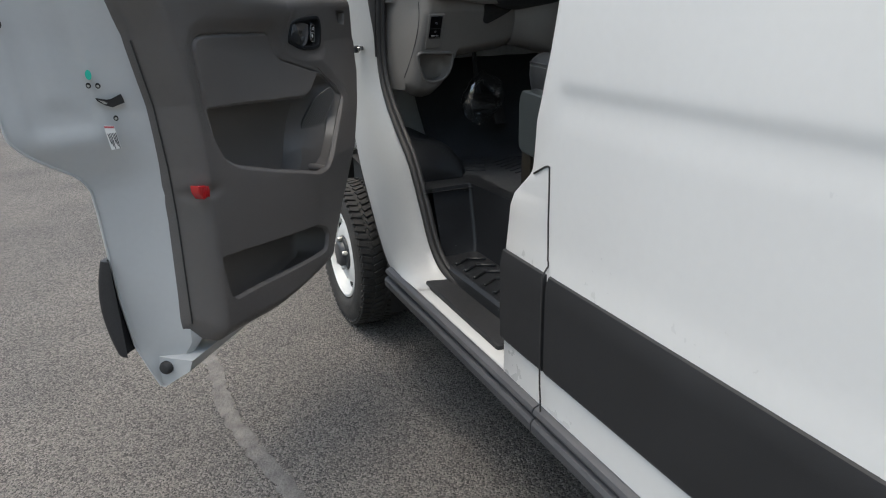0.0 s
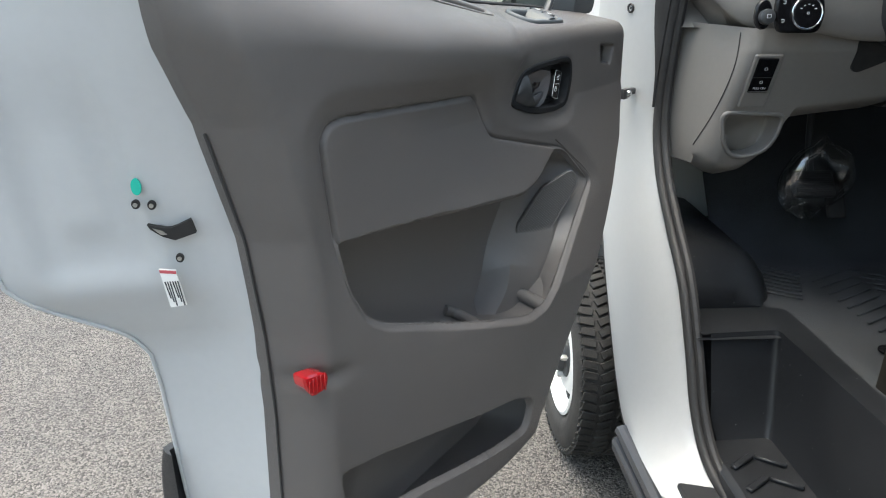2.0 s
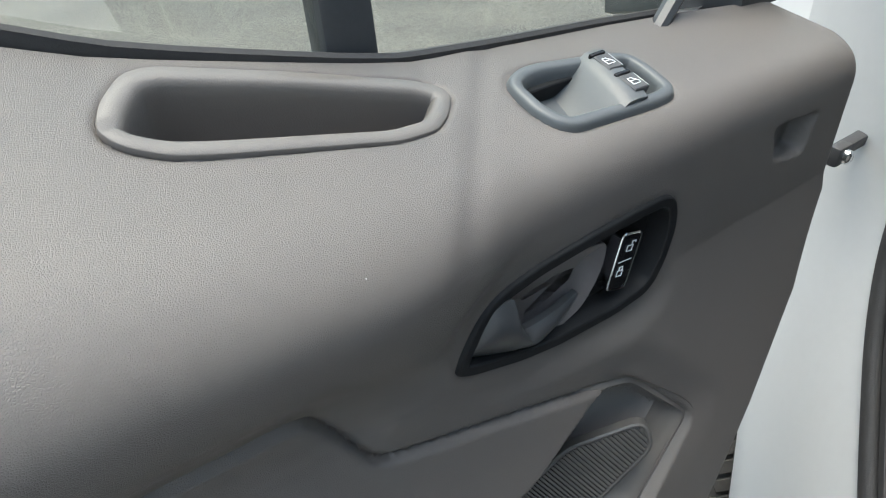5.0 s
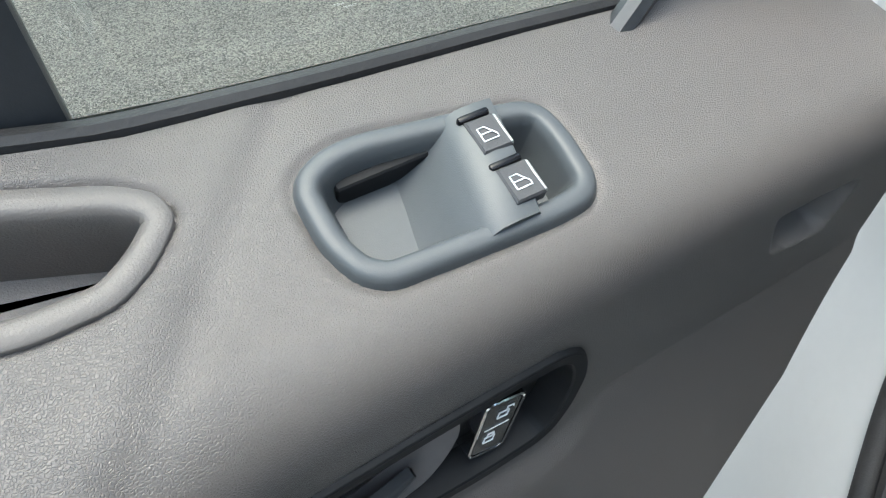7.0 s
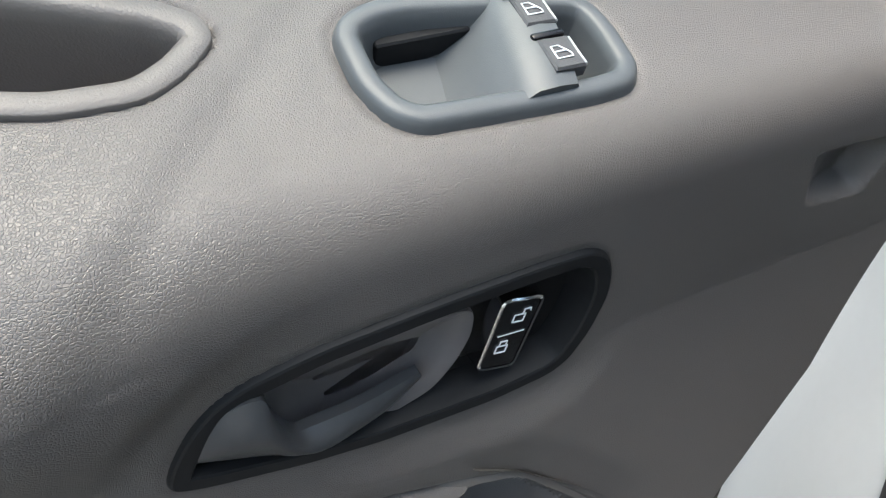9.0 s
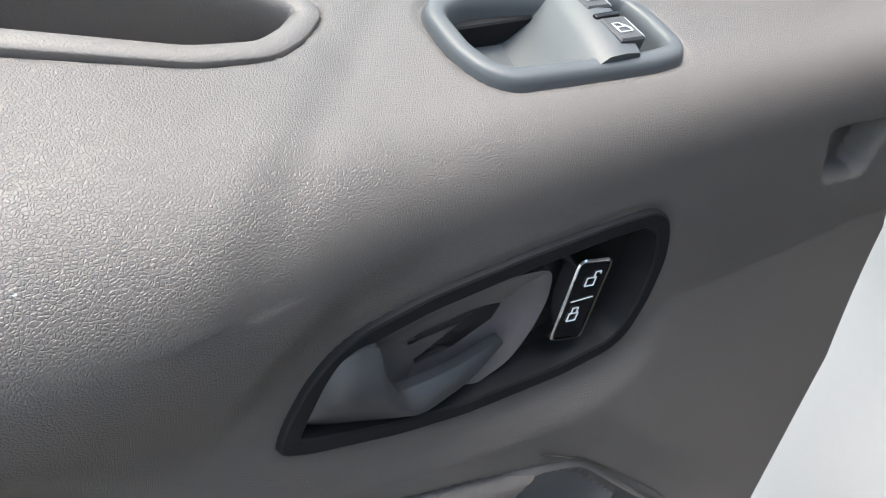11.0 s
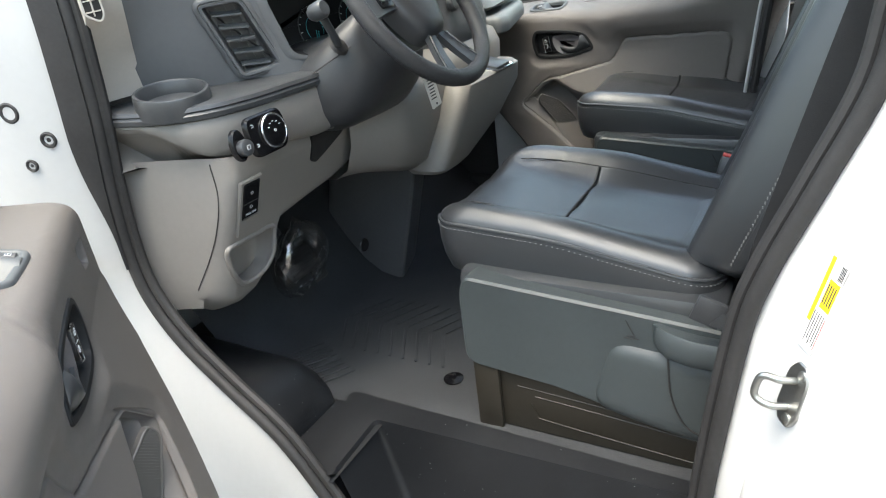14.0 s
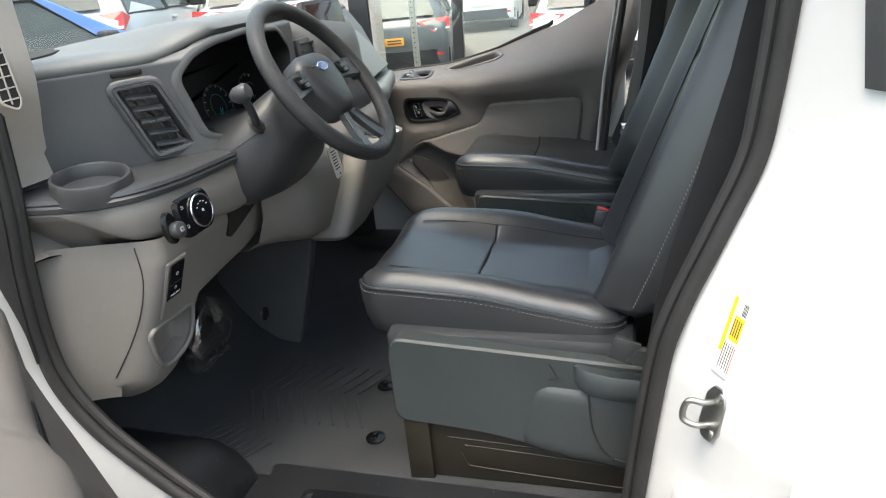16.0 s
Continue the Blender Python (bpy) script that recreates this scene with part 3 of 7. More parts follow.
for k in range(64):
    a = 2 * math.pi * k / 64
    for h, w, tilt in ((-0.088, 0.042, 14), (-0.030, 0.05, -22), (0.030, 0.05, 22), (0.088, 0.046, -14)):
        b = box(-0.0055, 0.0055, -0.0118, 0.0118, -w / 2, w / 2, 0.0015, 1)
        blocks.append(moved(b, WM @ Matrix.Rotation(a + (0.03 if h > 0 else 0), 4, "Z") @ Matrix.Translation((0.3475 if abs(h) < 0.05 else 0.3435, 0, h)) @ Matrix.Rotation(radians(tilt), 4, "X")))
for k in range(64):
    a = 2 * math.pi * (k + 0.5) / 64
    b = box(-0.012, 0.012, -0.010, 0.010, -0.004, 0.004, 0.001, 1)
    blocks.append(moved(b, WM @ Matrix.Rotation(a, 4, "Z") @ Matrix.Translation((0.330, 0, 0.108)) @ Matrix.Rotation(radians(-38), 4, "Y")))
part("tread", joined(*blocks), TYRE, wheel, smooth=30)
part("rim", lathe([(0.214, 0.10), (0.216, 0.108), (0.206, 0.112), (0.198, 0.106), (0.196, 0.075), (0.188, 0.060), (0.165, 0.055), (0.150, 0.070), (0.130, 0.086), (0.108, 0.092), (0.085, 0.088), (0.075, 0.070)], 64, WM, False), RIMW, wheel, "white steel rim with oval slots")
for k in range(12):
    a = 2 * math.pi * k / 12
    hole = [(0.016 * math.cos(t), 0.024 * math.sin(t)) for t in np.linspace(0, 2 * math.pi, 16, endpoint=False)]
    part("slot", moved(plate(hole, -0.006, 0.004), WM @ Matrix.Rotation(a, 4, "Z") @ Matrix.Translation((0.172, 0, 0.062)) @ Matrix.Rotation(radians(8), 4, "Y")), VOID, wheel, "dark slot through the rim")
part("hub", lathe([(0.085, 0.078), (0.082, 0.098), (0.066, 0.102), (0.060, 0.118), (0.05, 0.124), (0.02, 0.126)], 32, WM), SATIN, wheel, "black hub cap")
for k in range(5):
    a = 2 * math.pi * k / 5
    part("wheel_nut", lathe([(0.011, 0.095), (0.011, 0.116), (0.008, 0.12)], 6, WM @ Matrix.Rotation(a, 4, "Z") @ Matrix.Translation((0.073, 0, 0))), STEEL, wheel)
liner = [[(0.04, 1.725 - 0.46 * math.cos(a), 0.36 + 0.46 * math.sin(a)), (0.34, 1.725 - 0.46 * math.cos(a), 0.36 + 0.46 * math.sin(a))] for a in np.linspace(-0.35, math.pi, 24)]
part("wheel_arch_liner", loft(liner, False), RUBBER, van, "black wheel arch liner")
part("wheel_arch_back", box(0.34, 0.37, 1.2, 2.25, 0.2, 0.78), RUBBER, van)
# the other wheels: two rear wheels and the far front wheel
copy_thing(wheel, pose(0.13, -3.75, 0))
copy_thing(wheel, pose(1.97, 3.47, 0, 0, 0, 180))
copy_thing(wheel, pose(1.86, -0.28, 0, 0, 0, 180))


# ---- front doors ----
# Door coordinates: x along the door from the hinges, y out of the trim towards the seats, z up.
L_S = [0.17, 0.4, 0.6, 0.8, 1.0, 1.25]
L_SLOPE = [0.15, 0.25, 0.33, 0.44, 0.70, 1.59]
L_FOLD = [1.505, 1.509, 1.509, 1.532, 1.550, 1.56]
BELT_S = [0.10, 0.30, 0.50, 0.64, 0.76, 0.85, 0.95, 1.05, 1.30]
BELT_Q = [0.118, 0.132, 0.138, 0.146, 0.160, 0.174, 0.185, 0.182, 0.160]
LEFT_Z = [0.50, 0.63, 0.72, 0.96, 1.10, 1.26, 1.43, 1.58, 1.80, 2.0]
LEFT_S = [1.208, 1.211, 1.209, 1.203, 1.208, 1.226, 1.272, 1.332, 1.41, 1.44]
RIGHT_Z = [0.56, 0.65, 0.75, 0.85, 0.95, 1.05, 1.15, 1.25, 1.35, 1.50, 1.8]
RIGHT_S = [0.74, 0.675, 0.615, 0.540, 0.460, 0.375, 0.272, 0.182, 0.132, 0.142, 0.18]
INSERT = rounded([(1.143, 1.395), (1.128, 1.417), (1.10, 1.422), (0.98, 1.417), (0.777, 1.409), (0.752, 1.372), (0.733, 1.338), (0.706, 1.329), (0.508, 1.278), (0.463, 1.263), (0.384, 1.182), (0.516, 1.094), (0.650, 0.985), (0.720, 0.983), (0.820, 1.010), (0.920, 1.036), (1.040, 1.073), (1.078, 1.098), (1.105, 1.155), (1.126, 1.245)], 0.016, 5)
BIN_EDGE = [(1.126, 1.245), (0.914, 1.236), (0.650, 1.218), (0.595, 1.232), (0.508, 1.276), (0.463, 1.263), (0.384, 1.182), (0.516, 1.094), (0.650, 0.985), (0.720, 0.983), (0.820, 1.010), (0.920, 1.036), (1.040, 1.073), (1.078, 1.098), (1.105, 1.155)]
BIN = rounded(BIN_EDGE, 0.014, 5)
POCKET_EDGE = [(1.150, 0.844), (1.010, 0.832), (0.762, 0.823), (0.700, 0.796), (0.688, 0.768), (0.704, 0.718), (0.835, 0.712), (0.985, 0.705), (1.108, 0.700), (1.132, 0.722)]
POCKET = rounded(POCKET_EDGE, 0.02, 5)
SQUARE = rounded([(0.295, 1.467), (0.215, 1.460), (0.225, 1.416), (0.278, 1.423)], 0.008, 4)
BEZEL = rounded([(0.664, 1.380), (0.658, 1.398), (0.646, 1.419), (0.634, 1.432), (0.619, 1.440), (0.585, 1.447), (0.532, 1.451), (0.474, 1.453), (0.444, 1.452), (0.431, 1.444), (0.425, 1.430), (0.422, 1.410), (0.427, 1.381), (0.437, 1.358), (0.450, 1.349), (0.488, 1.345), (0.557, 1.349), (0.599, 1.357), (0.648, 1.372)], 0.008, 4)
TRAY = rounded([(0.826, 0.106), (0.816, 0.126), (0.797, 0.148), (0.778, 0.153), (0.69, 0.141), (0.606, 0.123), (0.591, 0.114), (0.588, 0.100), (0.604, 0.083), (0.622, 0.071), (0.655, 0.067), (0.77, 0.080), (0.795, 0.084), (0.817, 0.094)], 0.008, 4)
POD = rounded([(0.541, 0.090), (0.535, 0.100), (0.521, 0.107), (0.503, 0.109), (0.455, 0.103), (0.414, 0.096), (0.404, 0.088), (0.401, 0.070), (0.404, 0.042), (0.413, 0.032), (0.432, 0.030), (0.475, 0.032), (0.522, 0.035), (0.534, 0.044), (0.541, 0.062)], 0.008, 4)


def swell_at(s, z):
    """How far the trim swells towards the seats: most below the handle, by the hinges."""
    x = np.clip((1.37 - np.asarray(z)) / 0.36, 0, 1)
    return 0.1 * (0.65 * x + 0.35 * smooth01(x)) * smooth01((1.15 - np.asarray(s)) / 0.45)


def overhang(s):
    """How far the upper fold juts out over the face, away from the handle."""
    return 0.024 * float(smooth01((s - 0.58) / 0.17)) * float(smooth01((1.20 - s) / 0.25))


def ledge(s, q):
    """A place on the ledge above the fold, q inwards from the trim's face, and its upward normal."""
    m, f = np.interp(s, L_S, L_SLOPE), np.interp(s, L_S, L_FOLD)
    nrm = np.array([0.0, m, 1.0]) / math.hypot(m, 1)
    return np.array([s, -q, f + m * q]), nrm


def door_trim(parent, detail=1.0):
    """The moulded trim panel: a sheet that folds over into the ledge, with its bins and recesses pressed in."""
    cols = int(232 * detail)
    lo, fo, le = int(180 * detail), int(20 * detail), int(34 * detail)
    A = np.linspace(0, 1, cols)
    R = lo + fo + le
    S, Z, D, X = (np.zeros((R, cols)) for _ in range(4))
    zbot = 0.655 - 0.062 * smooth01(A / 0.55) + 0.05 * smooth01((A - 0.88) / 0.12) ** 2
    for j, a in enumerate(A):
        s_top = 0.165 + a * (1.300 - 0.165)
        f = np.interp(s_top, L_S, L_FOLD)
        fx = overhang(s_top)
        apex = f - min(0.6, np.interp(s_top, L_S, L_SLOPE)) * fx
        top = apex - 0.034
        for i in range(lo):
            z = zbot[j] + (top - zbot[j]) * i / (lo - 1)
            sl, sr = np.interp(z, LEFT_Z, LEFT_S), np.interp(z, RIGHT_Z, RIGHT_S)
            s = sr + a * (sl - sr)
            S[i, j], Z[i, j] = s, z
            back = 0.072 * max(0, 1 - (sl - s) / 0.06) ** 2 + 0.012 * max(0, 1 - (sl - s) / 0.12) ** 2
            back += 0.030 * max(0, 1 - (s - sr) / 0.024) ** 2 + 0.035 * max(0, 1 - (z - zbot[j]) / 0.045) ** 2
            X[i, j] = float(swell_at(s, z)) + fx * float(smooth01((z - 1.385) / (top - 1.385)))
            D[i, j] = -back + X[i, j]
        s0, d0 = S[lo - 1, j], D[lo - 1, j]
        m = np.interp(s_top, L_S, L_SLOPE)
        bq = np.interp(s_top, BELT_S, BELT_Q)
        q2 = 0.032
        for i in range(fo):
            t = (i + 1) / fo
            S[lo + i, j] = s0 + (np.interp(Z[lo - 1, j] + 0.05 * t, LEFT_Z, LEFT_S) - np.interp(Z[lo - 1, j], LEFT_Z, LEFT_S)) * a
            D[lo + i, j] = (d0 - fx) * (1 - t * 0.5) + fx * (1 - t * t) - q2 * t * t
            Z[lo + i, j] = (1 - t) ** 2 * top + 2 * t * (1 - t) * apex + t * t * (f + m * q2)
        for i in range(le):
            t = (i + 1) / le
            q = q2 + (bq - q2) * t
            z = f + m * q
            S[lo + fo + i, j] = S[lo + fo - 1, j] + (np.interp(z, LEFT_Z, LEFT_S) - np.interp(f + m * q2, LEFT_Z, LEFT_S)) * a
            D[lo + fo + i, j] = (d0 - fx) * 0.5 - q
            Z[lo + fo + i, j] = z
    # the sheet is flat where the handle sits
    D -= X * (1 - smooth01((-sdf(S, Z, BEZEL) - 0.003) / 0.035))
    V = np.stack([S, D, Z], -1)
    # normals of the smooth sheet, along which the recesses are pressed
    du, dv = np.gradient(V, axis=1), np.gradient(V, axis=0)
    N = np.cross(dv, du)
    N /= np.linalg.norm(N, axis=-1, keepdims=True) + 1e-12
    depth = np.zeros((R, cols))
    fs, fz = S[:lo + fo], Z[:lo + fo]
    ins = sdf(fs, fz, INSERT)
    upper = smooth01((fz - 1.10) / 0.15)
    dep = upper * (0.010 * smooth01((ins + 0.048) / 0.046) - 0.004 * smooth01(ins / 0.004)) + 0.006 * np.exp(-(ins / 0.003) ** 2)
    bin_in = sdf(fs, fz, BIN)
    dep += 0.012 * smooth01(bin_in / 0.0048)
    pocket_in = sdf(fs, fz, POCKET)
    dep += 0.014 * smooth01(pocket_in / 0.0045)
    dep += 0.022 * smooth01((sdf(fs, fz, SQUARE) + 0.001) / 0.006) * smooth01((0.305 - fs) / 0.075)
    hb = sdf(fs, fz, BEZEL)
    dep += 0.030 * smooth01((hb - 0.006) / 0.006) + 0.0012 * np.exp(-((hb + 0.001) / 0.002) ** 2)
    # the dent for the reflector
    dep += 0.010 * np.exp(-(np.hypot((fs - 1.155) / 0.035, (fz - 1.030) / 0.016)) ** 2)
    depth[:lo + fo] += dep
    ls, lq = S[lo:], -D[lo:]
    tr = sdf(ls, lq, TRAY)
    depth[lo:] += 0.055 * smooth01((tr - 0.002) / 0.006) + 0.0030 * np.exp(-(tr / 0.0016) ** 2)
    pd = sdf(ls, lq, POD)
    depth[lo:] += 0.030 * smooth01((pd - 0.004) / 0.006) + 0.0022 * np.exp(-((pd + 0.0008) / 0.0022) ** 2)
    # the soft crease that crosses the ledge, and the dip of the front corner
    cr = (ls - (0.553 + (0.107 - lq) * 0.9))
    depth[lo:] += 0.0010 * np.exp(-(cr / 0.012) ** 2) - 0.0008 * np.exp(-((cr - 0.02) / 0.016) ** 2)
    V = V - N * depth[..., None]
    # the edge turns back all round
    V = np.concatenate([V[:1] + np.array([0, -0.05, 0.0]), V, V[-1:] + np.array([0, -0.012, -0.03])], 0)
    cut = np.zeros((R, cols), bool)
    cut[:lo + fo] = (bin_in > 0.0048) | (pocket_in > 0.0048)
    keep = np.ones((R + 1, cols + 1), bool)
    whole = cut[:-1, :-1] & cut[1:, :-1] & cut[:-1, 1:] & cut[1:, 1:]
    keep[1:R, 1:cols] = ~whole
    left, right = V[:, -1:] + np.array([0.002, -0.05, 0]), V[:, :1] + np.array([-0.002, -0.05, 0])
    V = np.concatenate([right, V, left], 1)
    return grid_mesh("trim_panel", V, TRIM, parent, "brown-grey grained plastic trim with storage bins", 60, keep=keep, flip=False)


def sheet_frame(origin, ex, ez):
    """A pose whose x and z axes are given."""
    ex, ez = Vector(ex).normalized(), Vector(ez).normalized()
    ey = ez.cross(ex).normalized()
    ez = ex.cross(ey)
    m = Matrix((ex, ey, ez)).transposed().to_4x4()
    return Matrix.Translation(origin) @ m


FACE = Matrix(((1, 0, 0, 0), (0, 0, 1, 0), (0, 1, 0, 0), (0, 0, 0, 1)))  # (s, z, out) to door coordinates


def bars(glyph, w, m, material, parent, name):
    """Thin raised strokes: each a list of points in the plane of m."""
    for stroke in glyph:
        part(name, moved(tube([(x, y, 0) for x, y in stroke], w, 5), m), material, parent, smooth=0)


def front_door(name, m, label, detail=1.0, driver=True):
    door = thing(name, m, label, "van door")
    door_trim(door, detail)
    # --- hollow bins behind the trim's openings ---
    for nm, edge, deep, lab in (("door_bin", BIN_EDGE, -0.062, "deep moulded bin below the insert"), ("lower_pocket", POCKET_EDGE, -0.05, "deep lower door pocket")):
        ol = rounded(edge, 0.014, 5)
        rings = []
        for grow, drop in ((-0.0035, 0.011), (0.012, 0.016), (0.026, 0.024)):
            rings.append([(p[0], float(swell_at(*p)) - drop, p[1]) for p in inset(ol, -grow)])
        wide = inset(ol, -0.03)
        rings += [[(p[0], deep + 0.02, p[1] - 0.012) for p in wide], [(p[0], deep, p[1] - 0.010) for p in inset(wide, 0.018)]]
        part(nm, loft(rings, True, False, True), TRIMFINE, door, lab, 50)
        if nm == "door_bin":
            # the wall towards the hinges: lip, flat bar face, and the slanted field that carries the loudspeaker
            stations = [[(0.500, 0.014, 1.290), (0.502, 0.008, 1.287), (0.506, 0.002, 1.285), (0.510, -0.004, 1.284), (0.530, -0.034, 1.285), (0.58, -0.066, 1.300)],
                        [(0.455, 0.020, 1.258), (0.458, 0.014, 1.255), (0.464, 0.006, 1.250), (0.470, 0.002, 1.249), (0.500, -0.034, 1.250), (0.555, -0.066, 1.270)],
                        [(0.381, 0.046, 1.184), (0.385, 0.041, 1.184), (0.412, 0.023, 1.211), (0.421, 0.021, 1.216), (0.469, -0.032, 1.214), (0.526, -0.066, 1.238)],
                        [(0.440, 0.063, 1.131), (0.444, 0.058, 1.131), (0.477, 0.031, 1.143), (0.486, 0.029, 1.147), (0.531, -0.030, 1.153), (0.587, -0.066, 1.167)],
                        [(0.519, 0.079, 1.074), (0.521, 0.073, 1.073), (0.536, 0.036, 1.063), (0.544, 0.033, 1.067), (0.600, -0.024, 1.083), (0.640, -0.066, 1.082)],
                        [(0.587, 0.090, 1.025), (0.588, 0.084, 1.023), (0.577, 0.034, 1.003), (0.585, 0.031, 1.008), (0.636, -0.004, 1.030), (0.660, -0.066, 1.008)],
                        [(0.635, 0.093, 0.982), (0.636, 0.086, 0.979), (0.597, 0.028, 0.964), (0.605, 0.025, 0.969), (0.655, 0.000, 0.990), (0.685, -0.066, 0.960)],
                        [(0.700, 0.088, 0.960), (0.690, 0.070, 0.945), (0.640, 0.022, 0.925), (0.650, 0.018, 0.928), (0.690, -0.010, 0.935), (0.72, -0.066, 0.920)]]
            lanes = [spline(lane, 6) for lane in zip(*stations)]
            part("speaker_side", loft([list(r) for r in zip(*lanes)], False), TRIMFINE, door, "slanted inner wall of the bin beside the speaker", 35)
            for nm_t, path in (("bin_tab", [(0.640, -0.020, 1.000), (0.618, 0.000, 0.978), (0.622, 0.040, 0.974), (0.634, 0.082, 0.972)]), ("bin_rib", [(0.790, -0.060, 0.985), (0.767, -0.047, 0.972), (0.770, 0.000, 0.968), (0.772, 0.060, 0.964)])):
                part(nm_t, tube(spline(path, 4), [0.014 if nm_t == "bin_tab" else 0.011] * 13, 10), TRIMFINE, door, "rounded rib moulded across the bin", 60)
    # --- handle ---
    bez = part("handle_bezel", ring_rim(BEZEL, [(-0.001, -0.005), (0.0, 0.0005), (0.0008, 0.0020), (0.002, 0.0027), (0.0095, 0.0024), (0.0108, 0.0014), (0.0125, -0.007), (0.0145, -0.018)], FACE), BEZELBLACK, door, "black plastic door handle bezel", 28)
    cupg = rounded([(0.616, 1.420), (0.583, 1.431), (0.545, 1.434), (0.503, 1.427), (0.503, 1.406), (0.511, 1.386), (0.524, 1.368), (0.557, 1.356), (0.60, 1.364)], 0.008, 4)
    part("handle_cup", ring_rim(cupg, [(-0.001, -0.020), (0.0, -0.0065), (0.0015, -0.0068), (0.006, -0.0095), (0.014, -0.0135), (0.024, -0.0155)], FACE), CUPGREY, bez, "dark grey hollow behind the handle")
    up = spline([(0.652, 1.393), (0.633, 1.424), (0.614, 1.431), (0.610, 1.415), (0.603, 1.396), (0.593, 1.390), (0.565, 1.387), (0.533, 1.390)], 4)
    dn = spline([(0.652, 1.390), (0.640, 1.381), (0.620, 1.371), (0.603, 1.365), (0.582, 1.362), (0.561, 1.364), (0.546, 1.370), (0.531, 1.385)], 4)
    rows = []
    for k, t in enumerate(np.linspace(0, 1, 9)):
        rows.append([(u[0] + (d[0] - u[0]) * t, -0.006 + 0.019 * math.sin(math.pi * min(1, t * 0.8 + 0.2)) * math.sin(math.pi * (0.02 + 0.96 * i / (len(up) - 1)) ** 0.75), u[1] + (d[1] - u[1]) * t) for i, (u, d) in enumerate(zip(up, dn))])
    back = [[(p[0], p[1] - 0.006, p[2]) for p in r] for r in rows[::-1]]
    part("handle_lever", loft(rows + back + [rows[0]], False), SATIN, door, "satin black pull handle", 60)
    # --- lock switch ---
    lk = rounded([(0.489, 1.430), (0.462, 1.423), (0.474, 1.366), (0.500, 1.374)], 0.006, 4)
    sw = part("lock_switch", plate(inset(lk, 0.0018), -0.016, -0.0030, FACE, 0.001), GLOSSBLACK, door, "gloss black lock switch with padlock symbols")
    part("switch_frame", ring_rim(lk, [(-0.0006, -0.016), (0.0, -0.0030), (0.0008, -0.0022), (0.0020, -0.0026), (0.0022, -0.006)], FACE, False), CHROME, sw, "thin chrome frame")
    for cz, cs, open_ in ((1.412, 0.4775, True), (1.389, 0.4855, False)):
        u = 0.0034
        body = [(-u, -u), (u, -u), (u, u * 0.6), (-u, u * 0.6), (-u, -u)]
        hasp = [(-u * 0.6 + (u * 1.1 if open_ else 0), u * 0.7), (-u * 0.6 + (u * 1.1 if open_ else 0), u * 1.7), (u * 0.6 + (u * 1.1 if open_ else 0), u * 1.7), (u * 0.6 + (u * 1.1 if open_ else 0), u * (1.2 if open_ else 0.7))]
        bars([body, hasp], 0.0005, pose(cs, -0.0024, cz, 90, 0, 0) @ pose(0, 0, 0, 0, 0, 12) @ Matrix.Diagonal((-1, 1, 1, 1)), MARK, sw, "padlock_mark")
    bars([[(0.489, 1.4005), (0.4725, 1.3985)]], 0.0004, FACE @ Matrix.Translation((0, 0, -0.0026)), MARK, sw, "divider")
    # --- loudspeaker grille: fine slats ---
    GF = sheet_frame((0.520, 0.018, 1.125), (-0.62, 0.30, 0.72), (0.735, 0.668, 0.115))
    back = GF.inverted()
    rim3 = [(0.437, 0.009, 1.211), (0.441, 0.033, 1.188), (0.568, 0.039, 1.067), (0.611, 0.024, 1.038), (0.614, 0.012, 1.046), (0.580, -0.025, 1.108), (0.501, -0.022, 1.179)]
    grille = rounded([(q.x, q.y) for q in (back @ Vector(v) for v in rim3)], 0.012, 4)
    gr = part("speaker_grille", ring_rim(grille, [(-0.003, -0.006), (-0.002, 0.003), (0.0, 0.0045), (0.002, 0.004), (0.003, 0.002)], GF), GRILLE, door, "fine slatted loudspeaker grille")
    gp = np.array(inset(grille, 0.003))
    slats = []
    for z in np.arange(gp[:, 0].min() + 0.003, gp[:, 0].max(), 0.0044):
        xs = []
        for i in range(len(gp)):
            a, b = gp[i - 1], gp[i]
            if (a[0] > z) != (b[0] > z):
                xs.append(a[1] + (z - a[0]) / (b[0] - a[0]) * (b[1] - a[1]))
        if len(xs) >= 2:
            slats.append(box(z - 0.0012, z + 0.0012, min(xs), max(xs), 0.001, 0.0042))
    part("grille_slats", moved(joined(*slats), GF), GRILLE, gr, smooth=0)
    # --- tray liner ---
    rim = [(0.0, -0.004), (0.0004, 0.0010), (0.0010, 0.0018), (0.009, 0.0016), (0.0115, 0.0004), (0.0135, -0.003), (0.0150, -0.010), (0.0165, -0.03), (0.020, -0.050)]
    c, nrm = ledge(0.70, 0.10)
    rings = []
    for d, h in rim:
        rings.append([tuple(np.array(ledge(p[0], p[1])[0]) + nrm * h) for p in inset(TRAY, d)])
    part("storage_tray", loft(rings, True, False, True), TRIMFINE, door, "moulded grey storage tray", 60)
    # --- window switch pod ---
    rings = []
    c, nrm = ledge(0.46, 0.068)
    for d, h in ((-0.0012, -0.003), (0.0, 0.0012), (0.0012, 0.0036), (0.003, 0.0048), (0.0085, 0.0050), (0.0108, 0.0036), (0.0128, -0.002), (0.0150, -0.014), (0.018, -0.020)):
        rings.append([tuple(np.array(ledge(p[0], p[1])[0]) + nrm * h) for p in inset(POD, d)])
    pod = part("window_switch_pod", loft(rings, True, False, True), PODGREY, door, "blue-grey window switch pod with a finger hollow", 60)
    # local frame of the pod: x towards the hinges, y towards the glass, z out of the ledge
    PF = sheet_frame(c, (-1, 0, 0), nrm)
    dirn = 1 if (PF.to_3x3() @ Vector((0, 1, 0))).y < 0 else -1
    saddle = []
